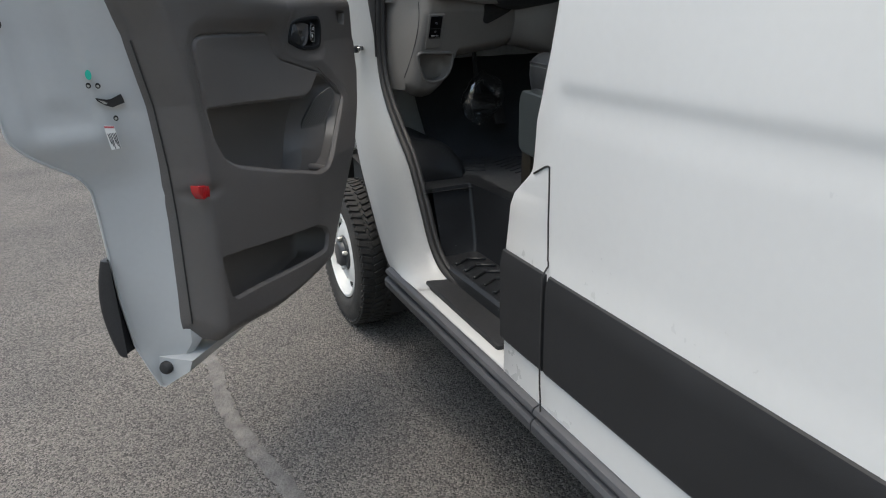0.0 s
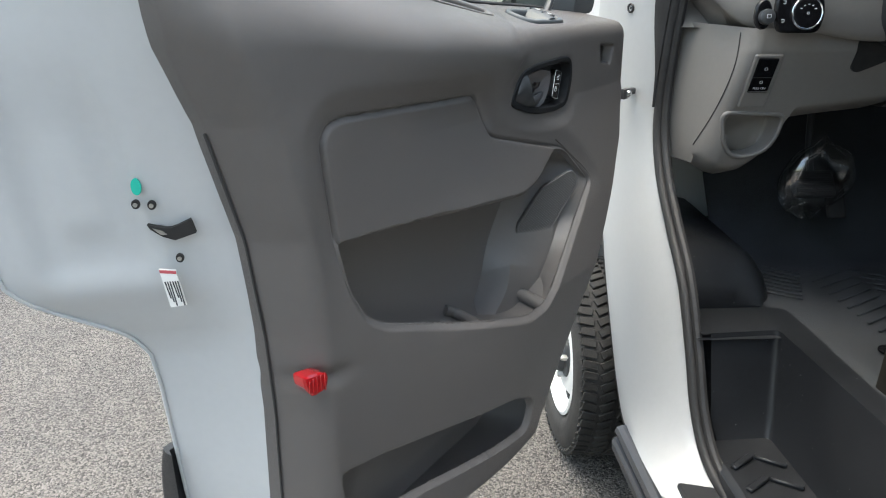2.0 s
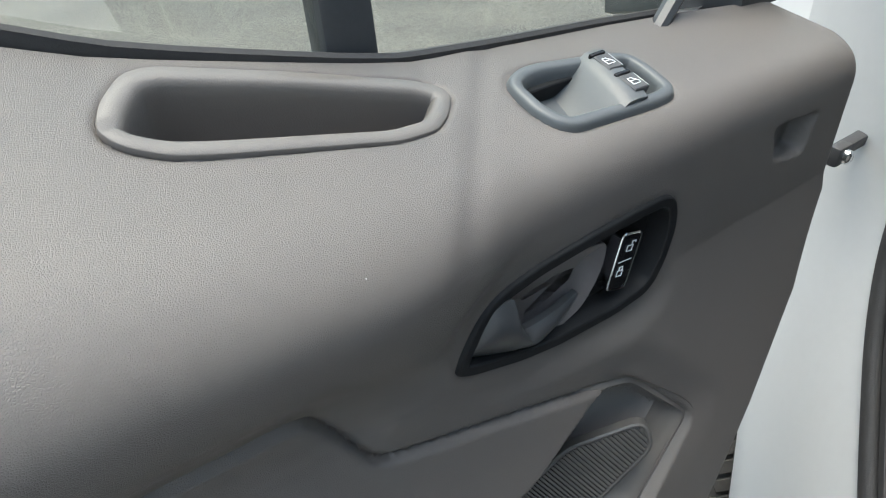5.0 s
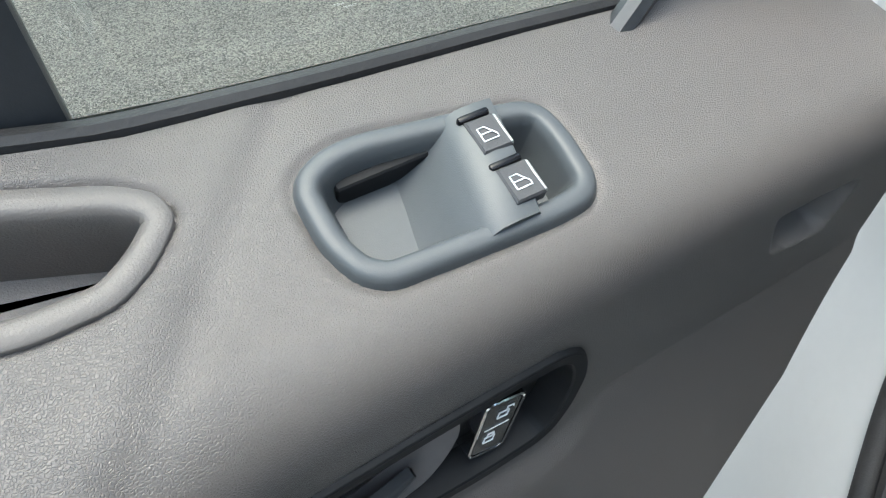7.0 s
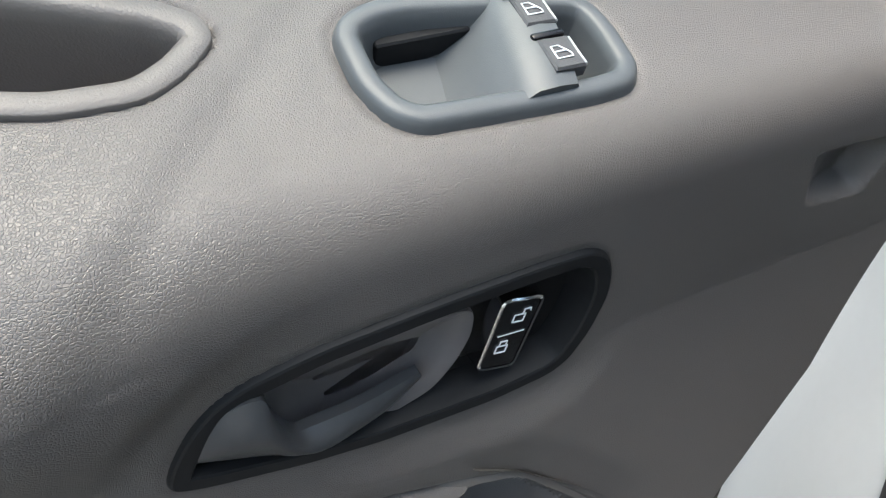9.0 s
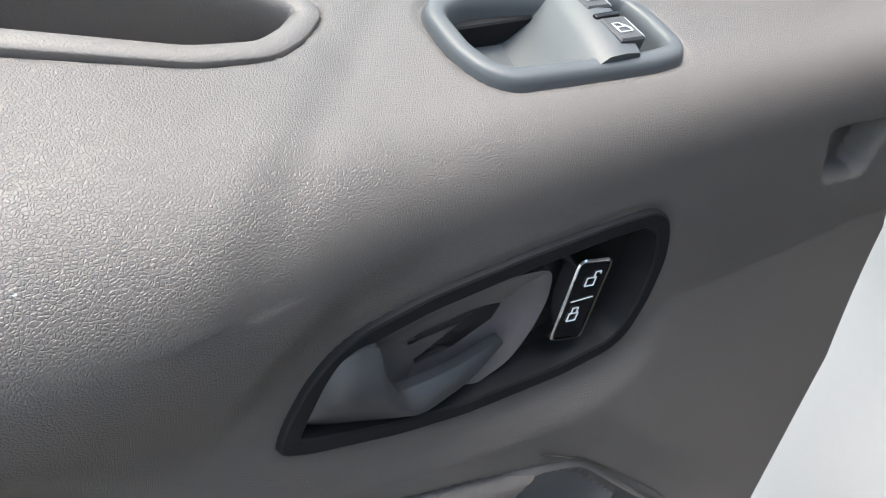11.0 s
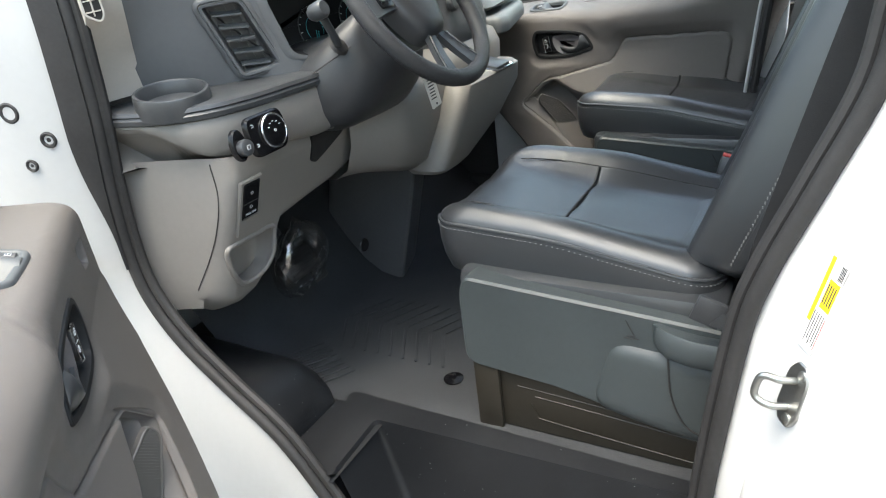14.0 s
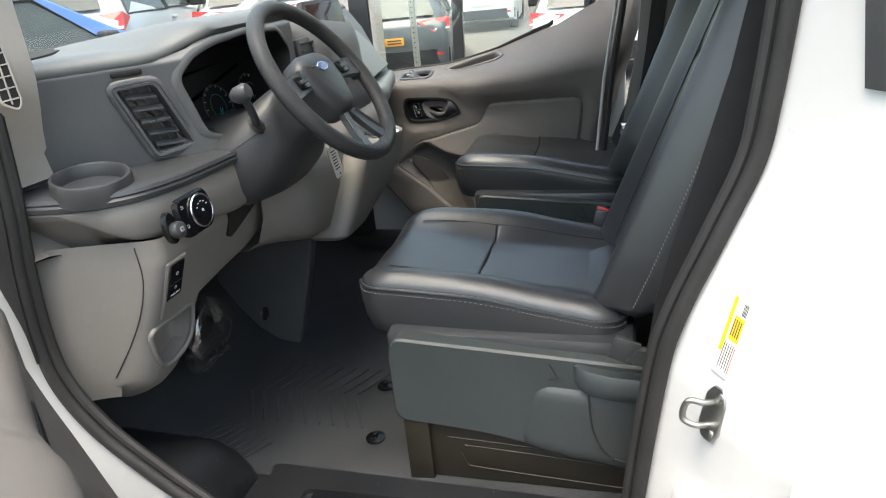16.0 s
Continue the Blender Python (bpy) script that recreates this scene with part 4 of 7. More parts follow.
    for y in np.linspace(-0.033, 0.032, 9):
        prof = [(-0.034, -0.020), (-0.028, -0.016), (-0.017, -0.007), (-0.007, 0.005), (0.001, 0.0105), (0.012, 0.0108), (0.0215, 0.0095), (0.0245, 0.004), (0.025, -0.020)]
        sh = 0.006 * (y / 0.03)
        saddle.append([(px + sh * (1 if px < 0.03 else 0.3), y * dirn, h - 0.0015 * (abs(y) / 0.030) ** 4) for px, h in prof])
    part("switch_saddle", moved(loft(saddle), PF), PODGREY, pod, smooth=50)
    # a black strip along the inner wall stands in for the undercut's shade
    part("undercut_shade", moved(box(-0.060, -0.010, *sorted((0.0225 * dirn, 0.0285 * dirn)), -0.020, -0.0045, 0.001, 1), PF), BEZELBLACK, pod, "black strip in place of the shade under the pod's rim", 0)
    for y in (-0.0165, 0.0125):
        rk = part("window_switch", moved(loft([[(0.006 + a, (y + b) * dirn, h) for a, b, h in ((0, -0.0098, 0.004), (0, 0.0098, 0.004), (0.0165, 0.0098, 0.004), (0.0165, -0.0098, 0.004))],
                                               [(0.006 + a, (y + b) * dirn, h) for a, b, h in ((0, -0.0098, 0.0108), (0, 0.0098, 0.0108), (0.0165, 0.0098, 0.0100), (0.0165, -0.0098, 0.0100))],
                                               [(0.006 + a, (y + b) * dirn, h) for a, b, h in ((0.001, -0.0088, 0.0118), (0.001, 0.0088, 0.0118), (0.0155, 0.0088, 0.0112), (0.0155, -0.0088, 0.0112))]]), PF), DARKGREY, pod, "dark grey window switch")
        part("switch_edge", moved(box(0.0212, 0.0240, (y - 0.0095) if dirn > 0 else -(y + 0.0095), (y + 0.0095) if dirn > 0 else -(y - 0.0095), 0.006, 0.0108, 0.001, 1), PF), STEEL, rk, "bright edge")
        part("switch_gap", moved(box(0.004, 0.0215, *sorted(((y + 0.0098) * dirn, (y + 0.0138) * dirn)), 0.005, 0.0122, 0.0015, 2), PF), GLOSSBLACK, pod)
        icon = [[(0.0095, (y - 0.004) * dirn), (0.0095, (y + 0.0035) * dirn), (0.0135, (y + 0.0035) * dirn), (0.0178, (y - 0.002) * dirn), (0.0178, (y - 0.004) * dirn), (0.0095, (y - 0.004) * dirn)], [(0.0095, y * dirn), (0.0165, y * dirn)]]
        bars(icon, 0.0004, PF @ Matrix.Translation((0, 0, 0.0119)), MARK, rk, "window_mark")
    # --- belt seal and glass ---
    belt = [(s, -np.interp(s, BELT_S, BELT_Q), np.interp(s, L_S, L_FOLD) + np.interp(s, L_S, L_SLOPE) * np.interp(s, BELT_S, BELT_Q)) for s in np.linspace(0.285, 1.02, 40)]
    part("belt_seal", loft([[(p[0], p[1] - 0.001, p[2] - 0.012), (p[0], p[1] - 0.001, p[2] + 0.004), (p[0], p[1] - 0.004, p[2] + 0.007), (p[0], p[1] - 0.012, p[2] + 0.005), (p[0], p[1] - 0.014, p[2] - 0.012)] for p in belt]), RUBBER, door, "black rubber belt seal")
    gl = [[(p[0], p[1] - 0.018, p[2] - 0.02), (p[0], p[1] - 0.018 - 0.02, 1.75), (p[0], p[1] - 0.018 - 0.09, 2.12)] for p in belt]
    pane = part("window_pane", loft(gl, False), GLASS, door, "greenish tinted door window")
    pane.visible_shadow = False
    p = belt[19]
    part("window_post", moved(box(-0.022, 0.022, -0.014, 0.014, 0, 0.62, 0.004), Matrix.Translation((p[0] - 0.010, p[1] - 0.024, p[2] - 0.02)) @ pose(0, 0, 0, 8, 0, 0)), SATIN, door, "black window divider post")
    part("front_post", tube([(0.345, -0.118, 1.515), (0.29, -0.132, 1.555), (0.20, -0.15, 1.66), (0.04, -0.18, 1.90), (-0.08, -0.2, 2.08)], 0.009, 8), SATIN, door, "black window frame")
    return door


drv = front_door("driver_door", pose(0.0434, 1.4105, 0, 0, 0, -130.09), "open white driver door with brown-grey trim, hung on the van", 1.9)

# --- white shell of the driver door ---
SH_Z = [0.462, 0.468, 0.52, 0.60, 0.75, 0.90, 1.00, 1.06, 1.10, 1.15, 1.185, 1.215, 1.25, 1.35, 1.50, 1.65, 1.85, 2.1]
SH_S = [1.225, 1.250, 1.258, 1.266, 1.285, 1.292, 1.298, 1.306, 1.330, 1.400, 1.445, 1.466, 1.470, 1.475, 1.480, 1.480, 1.47, 1.42]
SH_D = [-0.188, -0.190, -0.212, -0.243, -0.247, -0.25, -0.25, -0.25, -0.256, -0.286, -0.296, -0.302, -0.302, -0.30, -0.29, -0.29, -0.30, -0.33]
rows = []
for z in np.concatenate([np.arange(0.462, 1.0, 0.02), np.arange(1.0, 1.3, 0.01), np.arange(1.3, 2.1, 0.05)]):
    so, do = float(np.interp(z, SH_Z, SH_S)), float(np.interp(z, SH_Z, SH_D))
    sl = float(np.interp(z, LEFT_Z, LEFT_S))
    a = np.array([min(sl - 0.03, so - 0.03), -0.085])
    b = np.array([min(sl - 0.006, so - 0.02), -0.100])
    if z < 0.60:
        k = (0.60 - z) / 0.14
        a[1] -= 0.11 * k
        b[1] -= 0.105 * k
    o = np.array([so, do])
    row = [(a[0] - 0.06, a[1] - 0.02, z), (*a, z), (*b, z)]
    for t in np.linspace(0.08, 0.92, 29):
        p = b + (o - b) * t
        bulge = 0.007 * math.sin(math.pi * t) + 0.009 * float(smooth01((t - 0.34) / 0.08) * smooth01((0.86 - t) / 0.07) * smooth01((z - 1.19) / 0.05) * smooth01((1.50 - z) / 0.06)) - 0.005 * float(smooth01((t - 0.50) / 0.06) * smooth01((0.74 - t) / 0.06) * smooth01((z - 1.26) / 0.04) * smooth01((1.43 - z) / 0.04))
        row.append((p[0] - bulge * 0.75, p[1] + bulge * -0.6 + 0.0, z))
    row += [(o[0] - 0.004, o[1] + 0.003, z), (*o, z), (o[0] - 0.006, o[1] - 0.008, z), (o[0] - 0.03, o[1] - 0.012, z), (max(0.55, o[0] - 0.5), o[1] - 0.02, z), (0.10 if z > 1.05 else 0.10 + (1.05 - z) * 0.62, -0.15, z)]
    rows.append(row)
rows = np.array(rows)
keep = np.ones((len(rows) - 1, rows.shape[1] - 1), bool)
keep[rows[:-1, 0, 2] > 1.33, -2:] = False  # the window is open above the belt
grid_mesh("door_shell", rows, SHADEWHITE, drv, "white painted steel door shell", 35, keep=keep)
part("shell_hem", tube([(float(np.interp(z, SH_Z, SH_S)) - 0.001, float(np.interp(z, SH_Z, SH_D)) + 0.003, z) for z in np.linspace(0.475, 2.0, 90)], 0.0032, 6), SHADEWHITE, drv, "folded hem of the door skin")
part("trim_edge", tube([(float(np.interp(z, LEFT_Z, LEFT_S)) + 0.002, -0.084, z) for z in np.linspace(0.665, 1.42, 50)], 0.0022, 6), RUBBER, drv, "dark edge of the trim panel")
part("shell_flange", loft([[(s, -0.085, 0.56), (s, -0.10, 0.525), (s, -0.17, 0.478), (s, -0.19, 0.462), (s, -0.21, 0.464), (s, -0.21, 0.56)] for s in (0.64, 0.8, 1.0, 1.21, 1.235)]), SHADEWHITE, drv)
belt_z = lambda s: float(np.interp(s, L_S, L_FOLD) + np.interp(s, L_S, L_SLOPE) * np.interp(s, BELT_S, BELT_Q))
part("outer_belt", loft([[(s, -float(np.interp(s, BELT_S, BELT_Q)) - 0.026, belt_z(s) - 0.004), (s, -float(np.interp(s, BELT_S, BELT_Q)) - 0.034, belt_z(s) - 0.012), (s, -float(np.interp(s, BELT_S, BELT_Q)) - 0.045, belt_z(s) - 0.09), (s, -0.15 - 0.18 * (s - 0.1), 1.34)] for s in np.linspace(0.12, 1.06, 24)], False), WHITE, drv, "white outer skin below the window")
part("rubber_stop", moved(lathe([(0.019, 0), (0.019, 0.010), (0.014, 0.017), (0.006, 0.019)], 20), sheet_frame((1.237, -0.170, 0.532), (0, 1, 0), (1, 0.15, 0.1))), RUBBER, drv, "black rubber stop")
part("door_moulding", loft([[(s, -0.255 + o, 0.588)] + [(s, -0.262 + o - 0.040 * math.sin(math.pi * (0.06 + 0.88 * t)) ** 0.8, 0.590 + 0.278 * t) for t in np.linspace(0, 1, 11)] + [(s, -0.255 + o, 0.870)] for s, o in ((1.306, 0.02), (1.300, 0.004), (1.27, 0.0), (0.7, 0.03), (0.3, 0.09))]), MOULD, drv, "black plastic side moulding")
# fittings on the rear edge of the door: a patch frame lies along the angled face
EDGE = sheet_frame((1.283, -0.134, 1.285), (-0.729, 0.685, 0), (0.685, 0.729, 0)) @ Matrix.Diagonal((-1, 1, 1, 1))


def edge_plate(name, outline, h0, h1, material, label="", parent=drv):
    return part(name, plate(outline, h0, h1, EDGE), material, parent, label, 0)


def circle(x, y, rx, ry=None, n=18):
    return [(x + rx * math.cos(t), y + (ry or rx) * math.sin(t)) for t in np.linspace(0, 2 * math.pi, n, endpoint=False)]


edge_plate("latch_opening", [(0.0506, 0.008), (0.0266, 0.002), (0.019, 0.0025), (0.0126, 0.0047), (-0.0062, 0.0133), (-0.0085, 0.006), (-0.0114, -0.007), (0.0166, -0.016), (0.0326, -0.010), (0.047, 0.001)], -0.006, 0.0022, VOID, "dark latch opening in the door edge")
edge_plate("latch_claw", [(0.044, 0.003), (0.032, -0.001), (0.026, -0.007), (0.034, -0.007)], 0.0, 0.0032, STEEL)
edge_plate("green_dot", circle(0.056, 0.062, 0.0065, 0.0115), 0.0, 0.004, GREEN, "round green inspection dot")
for x, y in ((0.060, 0.038), (0.040, 0.036), (0.014, -0.042)):
    edge_plate("screw_recess", circle(x, y, 0.0055, 0.0065), 0.0, 0.004, VOID, "dark screw recess")
    edge_plate("screw", circle(x + 0.0005, y - 0.0005, 0.003), 0.0, 0.0052, STEEL)
edge_plate("shell_hole", circle(0.215, 0.18, 0.010, 0.012), 0.0, 0.022, VOID, "dark hole in the door shell")
lab = edge_plate("paper_label", [(0.022, -0.060), (0.044, -0.057), (0.036, -0.116), (0.014, -0.114)], 0.0, 0.0038, PAPER, "small white paper label")
edge_plate("label_band", [(0.0222, -0.0605), (0.0436, -0.0578), (0.0430, -0.0625), (0.0216, -0.0652)], 0.003, 0.0044, REDINK, parent=lab)
for k in range(6):
    x = 0.0205 + 0.0034 * k
    edge_plate("label_print", [(x, -0.076), (x + 0.0018, -0.076), (x - 0.005 + 0.0018, -0.114 + 0.006 * (k % 3)), (x - 0.005, -0.114 + 0.006 * (k % 3))], 0.003, 0.0044, INK, parent=lab)

# red reflector
rf = rounded([(1.214, 1.062), (1.211, 1.040), (1.196, 1.019), (1.168, 1.023), (1.163, 1.044), (1.180, 1.055)], 0.006, 3)
lens = part("reflector", plate(rf, -0.02, 0.004, FACE @ Matrix.Translation((0, 0, -0.004)), 0.003), REDLENS, drv, "red door reflector")
for k in range(5):
    s = 1.172 + k * 0.0075
    part("reflector_ridge", moved(box(s, s + 0.003, -0.001, 0.0015, 1.022 + 0.002 * k, 1.052, 0.0005, 1), Matrix.Identity(4)), REDLENS, lens)

# mirror on the outside of the door, by the front of the window
mir = thing("door_mirror", drv.matrix_world.copy(), "black door mirror on the driver door", "mirror")
part("mirror_arm", loft([[(s, -0.12, z) for s, z in rounded([(0.09, 1.52), (0.20, 1.52), (0.17, 1.60), (0.07, 1.60)], 0.02, 3)], [(s, -0.24, z) for s, z in rounded([(0.14, 1.50), (0.27, 1.50), (0.25, 1.62), (0.14, 1.62)], 0.02, 3)]]), SATIN, mir)
part("mirror_housing", loft([[(s0 + k * 0.0, d, z) for d, z in rounded([(-0.235, 1.53), (-0.43, 1.50), (-0.45, 1.90), (-0.25, 1.92)], 0.05, 5)] for s0, k in ((0.28, 0), (0.20, 0))]), SATIN, mir, "black mirror housing")
part("mirror_glass", loft([[(0.284, d, z) for d, z in rounded([(-0.25, 1.545), (-0.415, 1.52), (-0.43, 1.88), (-0.265, 1.90)], 0.04, 5)], [(0.281, d, z) for d, z in rounded([(-0.25, 1.545), (-0.415, 1.52), (-0.43, 1.88), (-0.265, 1.90)], 0.04, 5)]]), MIRROR, mir, "mirror glass", 0)

# check strap, grommets and holes on the hinge pillar
part("check_strap", joined(box(-0.028, 0.004, -0.062, -0.046, 1.299, 1.327, 0.004), box(-0.085, -0.016, -0.068, -0.050, 1.305, 1.321, 0.003)), DARKGREY, drv, "steel door check strap")
part("check_bolt", moved(lathe([(0.010, 0), (0.010, 0.006), (0.006, 0.009)], 12), sheet_frame((-0.013, -0.046, 1.313), (1, 0, 0), (0.2, 1, 0))), CHROME, drv)
for p, n, rad in (((0.0505, 1.4845, 1.575), (-0.896, -0.438, -0.07), 0.0165), ((0.026, 1.537, 1.634), (-0.94, -0.33, -0.03), 0.021), ((0.029, 1.534, 1.527), (-0.94, -0.34, -0.03), 0.013)):
    part("pillar_grommet", lathe([(rad * 1.02, -0.004), (rad, 0.002), (rad * 0.86, 0.0042), (rad * 0.66, 0.0036), (rad * 0.56, 0.0005), (rad * 0.52, -0.002), (rad * 0.30, -0.002), (rad * 0.26, 0.0008), (0.001, 0.001)], 24, sheet_frame(p, (-n[1], n[0], 0), n)), RUBBER, van, "black rubber grommet in the pillar")


# ---- cab interior ----
LEATHER = mat("black_leatherette", (0.032, 0.034, 0.037), 0.33, spec=0.9, var=0.06, var_scale=5.0, bump=0.00006, bump_scale=600, voronoi=True, rough_var=0.03)
LEATHERFIELD = mat("black_perforated_leatherette", (0.034, 0.035, 0.036), 0.36, spec=0.7, var=0.1, var_scale=9.0, bump=0.00015, bump_scale=900, rough_var=0.05)
SEATPL = mat("dark_slate_seat_plastic", (0.042, 0.050, 0.052), 0.42, var=0.15, var_scale=6.0, bump=0.0003, bump_scale=900, rough_var=0.06)
PLINTH = mat("dark_brown_painted_steel", (0.020, 0.017, 0.012), 0.45, var=0.3, var_scale=6.0, rough_var=0.1)
DASHDARK = mat("charcoal_dash_plastic", (0.092, 0.095, 0.100), 0.45, var=0.12, var_scale=6.0, bump=0.0003, bump_scale=800, rough_var=0.05)
DASHTOP = mat("charcoal_dash_top", (0.110, 0.117, 0.119), 0.5, var=0.12, var_scale=6.0, bump=0.0003, bump_scale=800, rough_var=0.05)
dusty(SEATPL, 45, 0.15, 0.04, 0.3)
BEIGE = mat("beige_pillar_trim", (0.42, 0.385, 0.34), 0.6, var=0.06, var_scale=8.0, bump=0.0003, bump_scale=800)
STITCH = mat("pale_stitching", (0.20, 0.20, 0.195), 0.7)
WEB = mat("black_belt_webbing", (0.012, 0.012, 0.013), 0.7, var=0.3, var_scale=30, bump=0.0006, bump_scale=700)
REDPL = mat("red_buckle_plastic", (0.55, 0.06, 0.05), 0.4)
CYAN = mat("cyan_gauge_print", (0.05, 0.45, 0.52), 0.5)
BADGE = mat("blue_badge", (0.02, 0.05, 0.22), 0.2, coat=1.0)
SCREEN = mat("dark_screen", (0.03, 0.02, 0.018), 0.1, var=0.3, var_scale=14.0)


def seam(name, pts, parent, r=0.0022, material=None, n=6, label=""):
    return part(name, tube(spline(pts, n), r, 6), material or RUBBER, parent, label)


def front_seat(name, x, label):
    """A bucket seat on a steel plinth; x is the outer side of the cushion."""
    seat = thing(name, pose(x, 0, 0), label, "seat", "front seats")
    W = 0.50
    # cushion: its plan outline shrinks inwards ring by ring over a crowned, bolstered top
    Y0, Y1 = 0.30, 0.915
    cx, cy = W / 2, (Y0 + Y1) / 2

    def top(x, y):
        u = abs(x - cx) / (W / 2)
        bolster = (0.034 + 0.024 * math.exp(-((y - 0.62) / 0.16) ** 2)) * float(smooth01((u - 0.42) / 0.42))
        crown = 0.010 * math.exp(-((y - 0.80) / 0.09) ** 2) + 0.006 * (1 - u * u)
        g = 0.005 * math.exp(-((u - 0.66) / 0.035) ** 2) * float(smooth01((0.88 - y) / 0.04))
        g += 0.006 * math.exp(-((y - 0.645) / 0.011) ** 2) * float(smooth01((0.68 - u) / 0.05))
        return 1.268 - 0.058 * (0.88 - y) / 0.58 + bolster + crown - g
    plan_c = rounded([(0.0, Y0), (W, Y0), (W + 0.004, 0.60), (W - 0.012, Y1 - 0.012), (cx, Y1 + 0.006), (0.012, Y1 - 0.012), (-0.004, 0.60)], 0.075, 14)
    edge_z = [top(min(max(p[0], 0.02), W - 0.02), min(p[1], 0.89)) - 0.034 for p in plan_c]

    def shrunk(p, f):
        return (cx + (p[0] - cx) * f, cy + (p[1] - cy) * f)
    rings = []
    for f, dz in ((0.90, -0.125), (0.965, -0.115), (0.995, -0.085), (1.012, -0.045), (1.010, -0.015), (1.0, 0.0)):
        rings.append([(*shrunk(p, f), max(1.130, z + dz)) for p, z in zip(plan_c, edge_z)])
    for f in (0.985, 0.965, 0.94, 0.91, 0.875, 0.84, 0.80, 0.75, 0.70, 0.66, 0.62, 0.56, 0.50, 0.43, 0.36, 0.28, 0.20, 0.12, 0.05):
        k = min(1, (1 - f) / 0.16)
        roll = (1 - k) ** 2.2
        rings.append([(*shrunk(p, f), (z + 0.006) * roll + top(*shrunk(p, f)) * (1 - roll)) for p, z in zip(plan_c, edge_z)])
    cush = part("cushion", loft(rings), LEATHER, seat, "padded black leatherette seat cushion", 70)
    fld = np.array([[(x, y, top(x, y) + 0.0016) for x in np.linspace(cx - 0.158, cx + 0.158, 20)] for y in np.linspace(0.634, 0.335, 20)])
    grid_mesh("centre_field", fld, LEATHERFIELD, cush, "textured centre field", flip=True)
    seam("cross_seam", [(x, 0.645, top(x, 0.645) + 0.0050) for x in np.linspace(cx - 0.16, cx + 0.16, 14)], cush, 0.0040)
    for sgn in (-1, 1):
        seam("long_seam", [(cx + sgn * (0.165 - 0.02 * max(0, (y - 0.72) / 0.14)), y, top(cx + sgn * 0.165, y) + 0.0006) for y in np.linspace(0.845, 0.33, 12)], cush, 0.0016)
    part("piping", tube([(*shrunk(p, 1.004), z + 0.001) for p, z in zip(plan_c, edge_z)], 0.0036, 8, True), LEATHER, cush)
    rows = [(shrunk(p, 1.012), z - 0.010, q) for p, q, z in zip(plan_c, plan_c[1:] + plan_c[:1], edge_z)]
    dots = []
    for (p, z, q), z2 in zip(rows, edge_z[1:] + edge_z[:1]):
        q = shrunk(q, 1.012)
        n_st = max(1, int(math.hypot(q[0] - p[0], q[1] - p[1]) / 0.0085))
        for m_ in range(n_st):
            t = m_ / n_st
            a, b, c = p[0] + (q[0] - p[0]) * t, p[1] + (q[1] - p[1]) * t, z + (z2 - 0.010 - z) * t
            dots.append(box(a - 0.0010, a + 0.0010, b - 0.0017, b + 0.0017, c - 0.0005, c + 0.0005))
    part("stitching", joined(*dots), STITCH, cush, "pale stitching", 0)
    # backrest
    rings = []

    def back_w(h):
        return W * (1.0 - 0.06 * (1 - min(1, h / 0.12)) - 0.30 * (max(0, h - 0.1) / 0.64) ** 1.6)
    for h in np.concatenate([[0.0, 0.012, 0.03], np.linspace(0.06, 0.62, 24), [0.66, 0.70, 0.725, 0.735]]):
        y0, z0 = 0.335 - h * 0.375, 1.215 + h
        e = max(0, 0.03 - h) * 0.8 + max(0, h - 0.64) ** 2 * 6
        w = back_w(h) / 2 - e
        ring = []
        for u in np.linspace(-1, 1, 41):
            a = abs(u)
            bol = 0.052 * float(smooth01((a - 0.40) / 0.45)) * (1 - 0.35 * h) - 0.075 * max(0, (a - 0.80) / 0.20) ** 2.4
            g = 0.005 * math.exp(-((a - 0.56) / 0.03) ** 2) + 0.005 * math.exp(-((h - 0.50) / 0.010) ** 2) * (a < 0.56)
            ring.append((cx + u * w, y0 + bol - g - e, z0))
        ring += [(cx + w + 0.006, y0 - 0.055, z0), (cx + w, y0 - 0.090 + e, z0), (cx + w - 0.04, y0 - 0.13 + e, z0), (cx - w + 0.04, y0 - 0.13 + e, z0), (cx - w, y0 - 0.090 + e, z0), (cx - w - 0.006, y0 - 0.055, z0)]
        rings.append(ring)
    back = part("backrest", loft(rings), LEATHER, seat, "reclined black leatherette backrest", 70)

    def on_back(u, h):
        return (cx + u * back_w(h) / 2, 0.335 - h * 0.375 + 0.052 * float(smooth01((abs(u) - 0.40) / 0.45)) * (1 - 0.35 * h) - 0.004, 1.215 + h)
    for u in (-0.56, 0.56):
        seam("back_seam", [on_back(u, h) for h in np.linspace(0.04, 0.70, 14)], back, 0.0016)
    seam("back_cross_seam", [on_back(u, 0.50) for u in np.linspace(-0.56, 0.56, 9)], back, 0.0020)
    for sgn in (-1, 1):
        pts = [(cx + sgn * (back_w(h) / 2 + 0.002), 0.335 - h * 0.375 - 0.034, 1.215 + h) for h in np.linspace(0.04, 0.62, 70)]
        part("back_piping", tube([(a - sgn * 0.002, b - 0.006, c) for a, b, c in pts[::3]], 0.0032, 6), LEATHER, back)
        st = joined(*[box(a - 0.0015, a + 0.0015, b - 0.001, b + 0.001, c - 0.0022, c + 0.0022) for a, b, c in pts])
        part("back_stitching", st, STITCH, back, "pale stitching", 0)
    # plastic side covers
    YZ = Matrix(((0, 0, 1, 0), (1, 0, 0, 0), (0, 1, 0, 0), (0, 0, 0, 1)))  # (y, z, x)
    cover = rounded([(0.815, 1.150), (0.800, 1.192), (0.44, 1.166), (0.24, 1.150), (0.24, 0.890), (0.46, 0.925), (0.60, 0.955), (0.815, 0.975)], 0.035, 5)
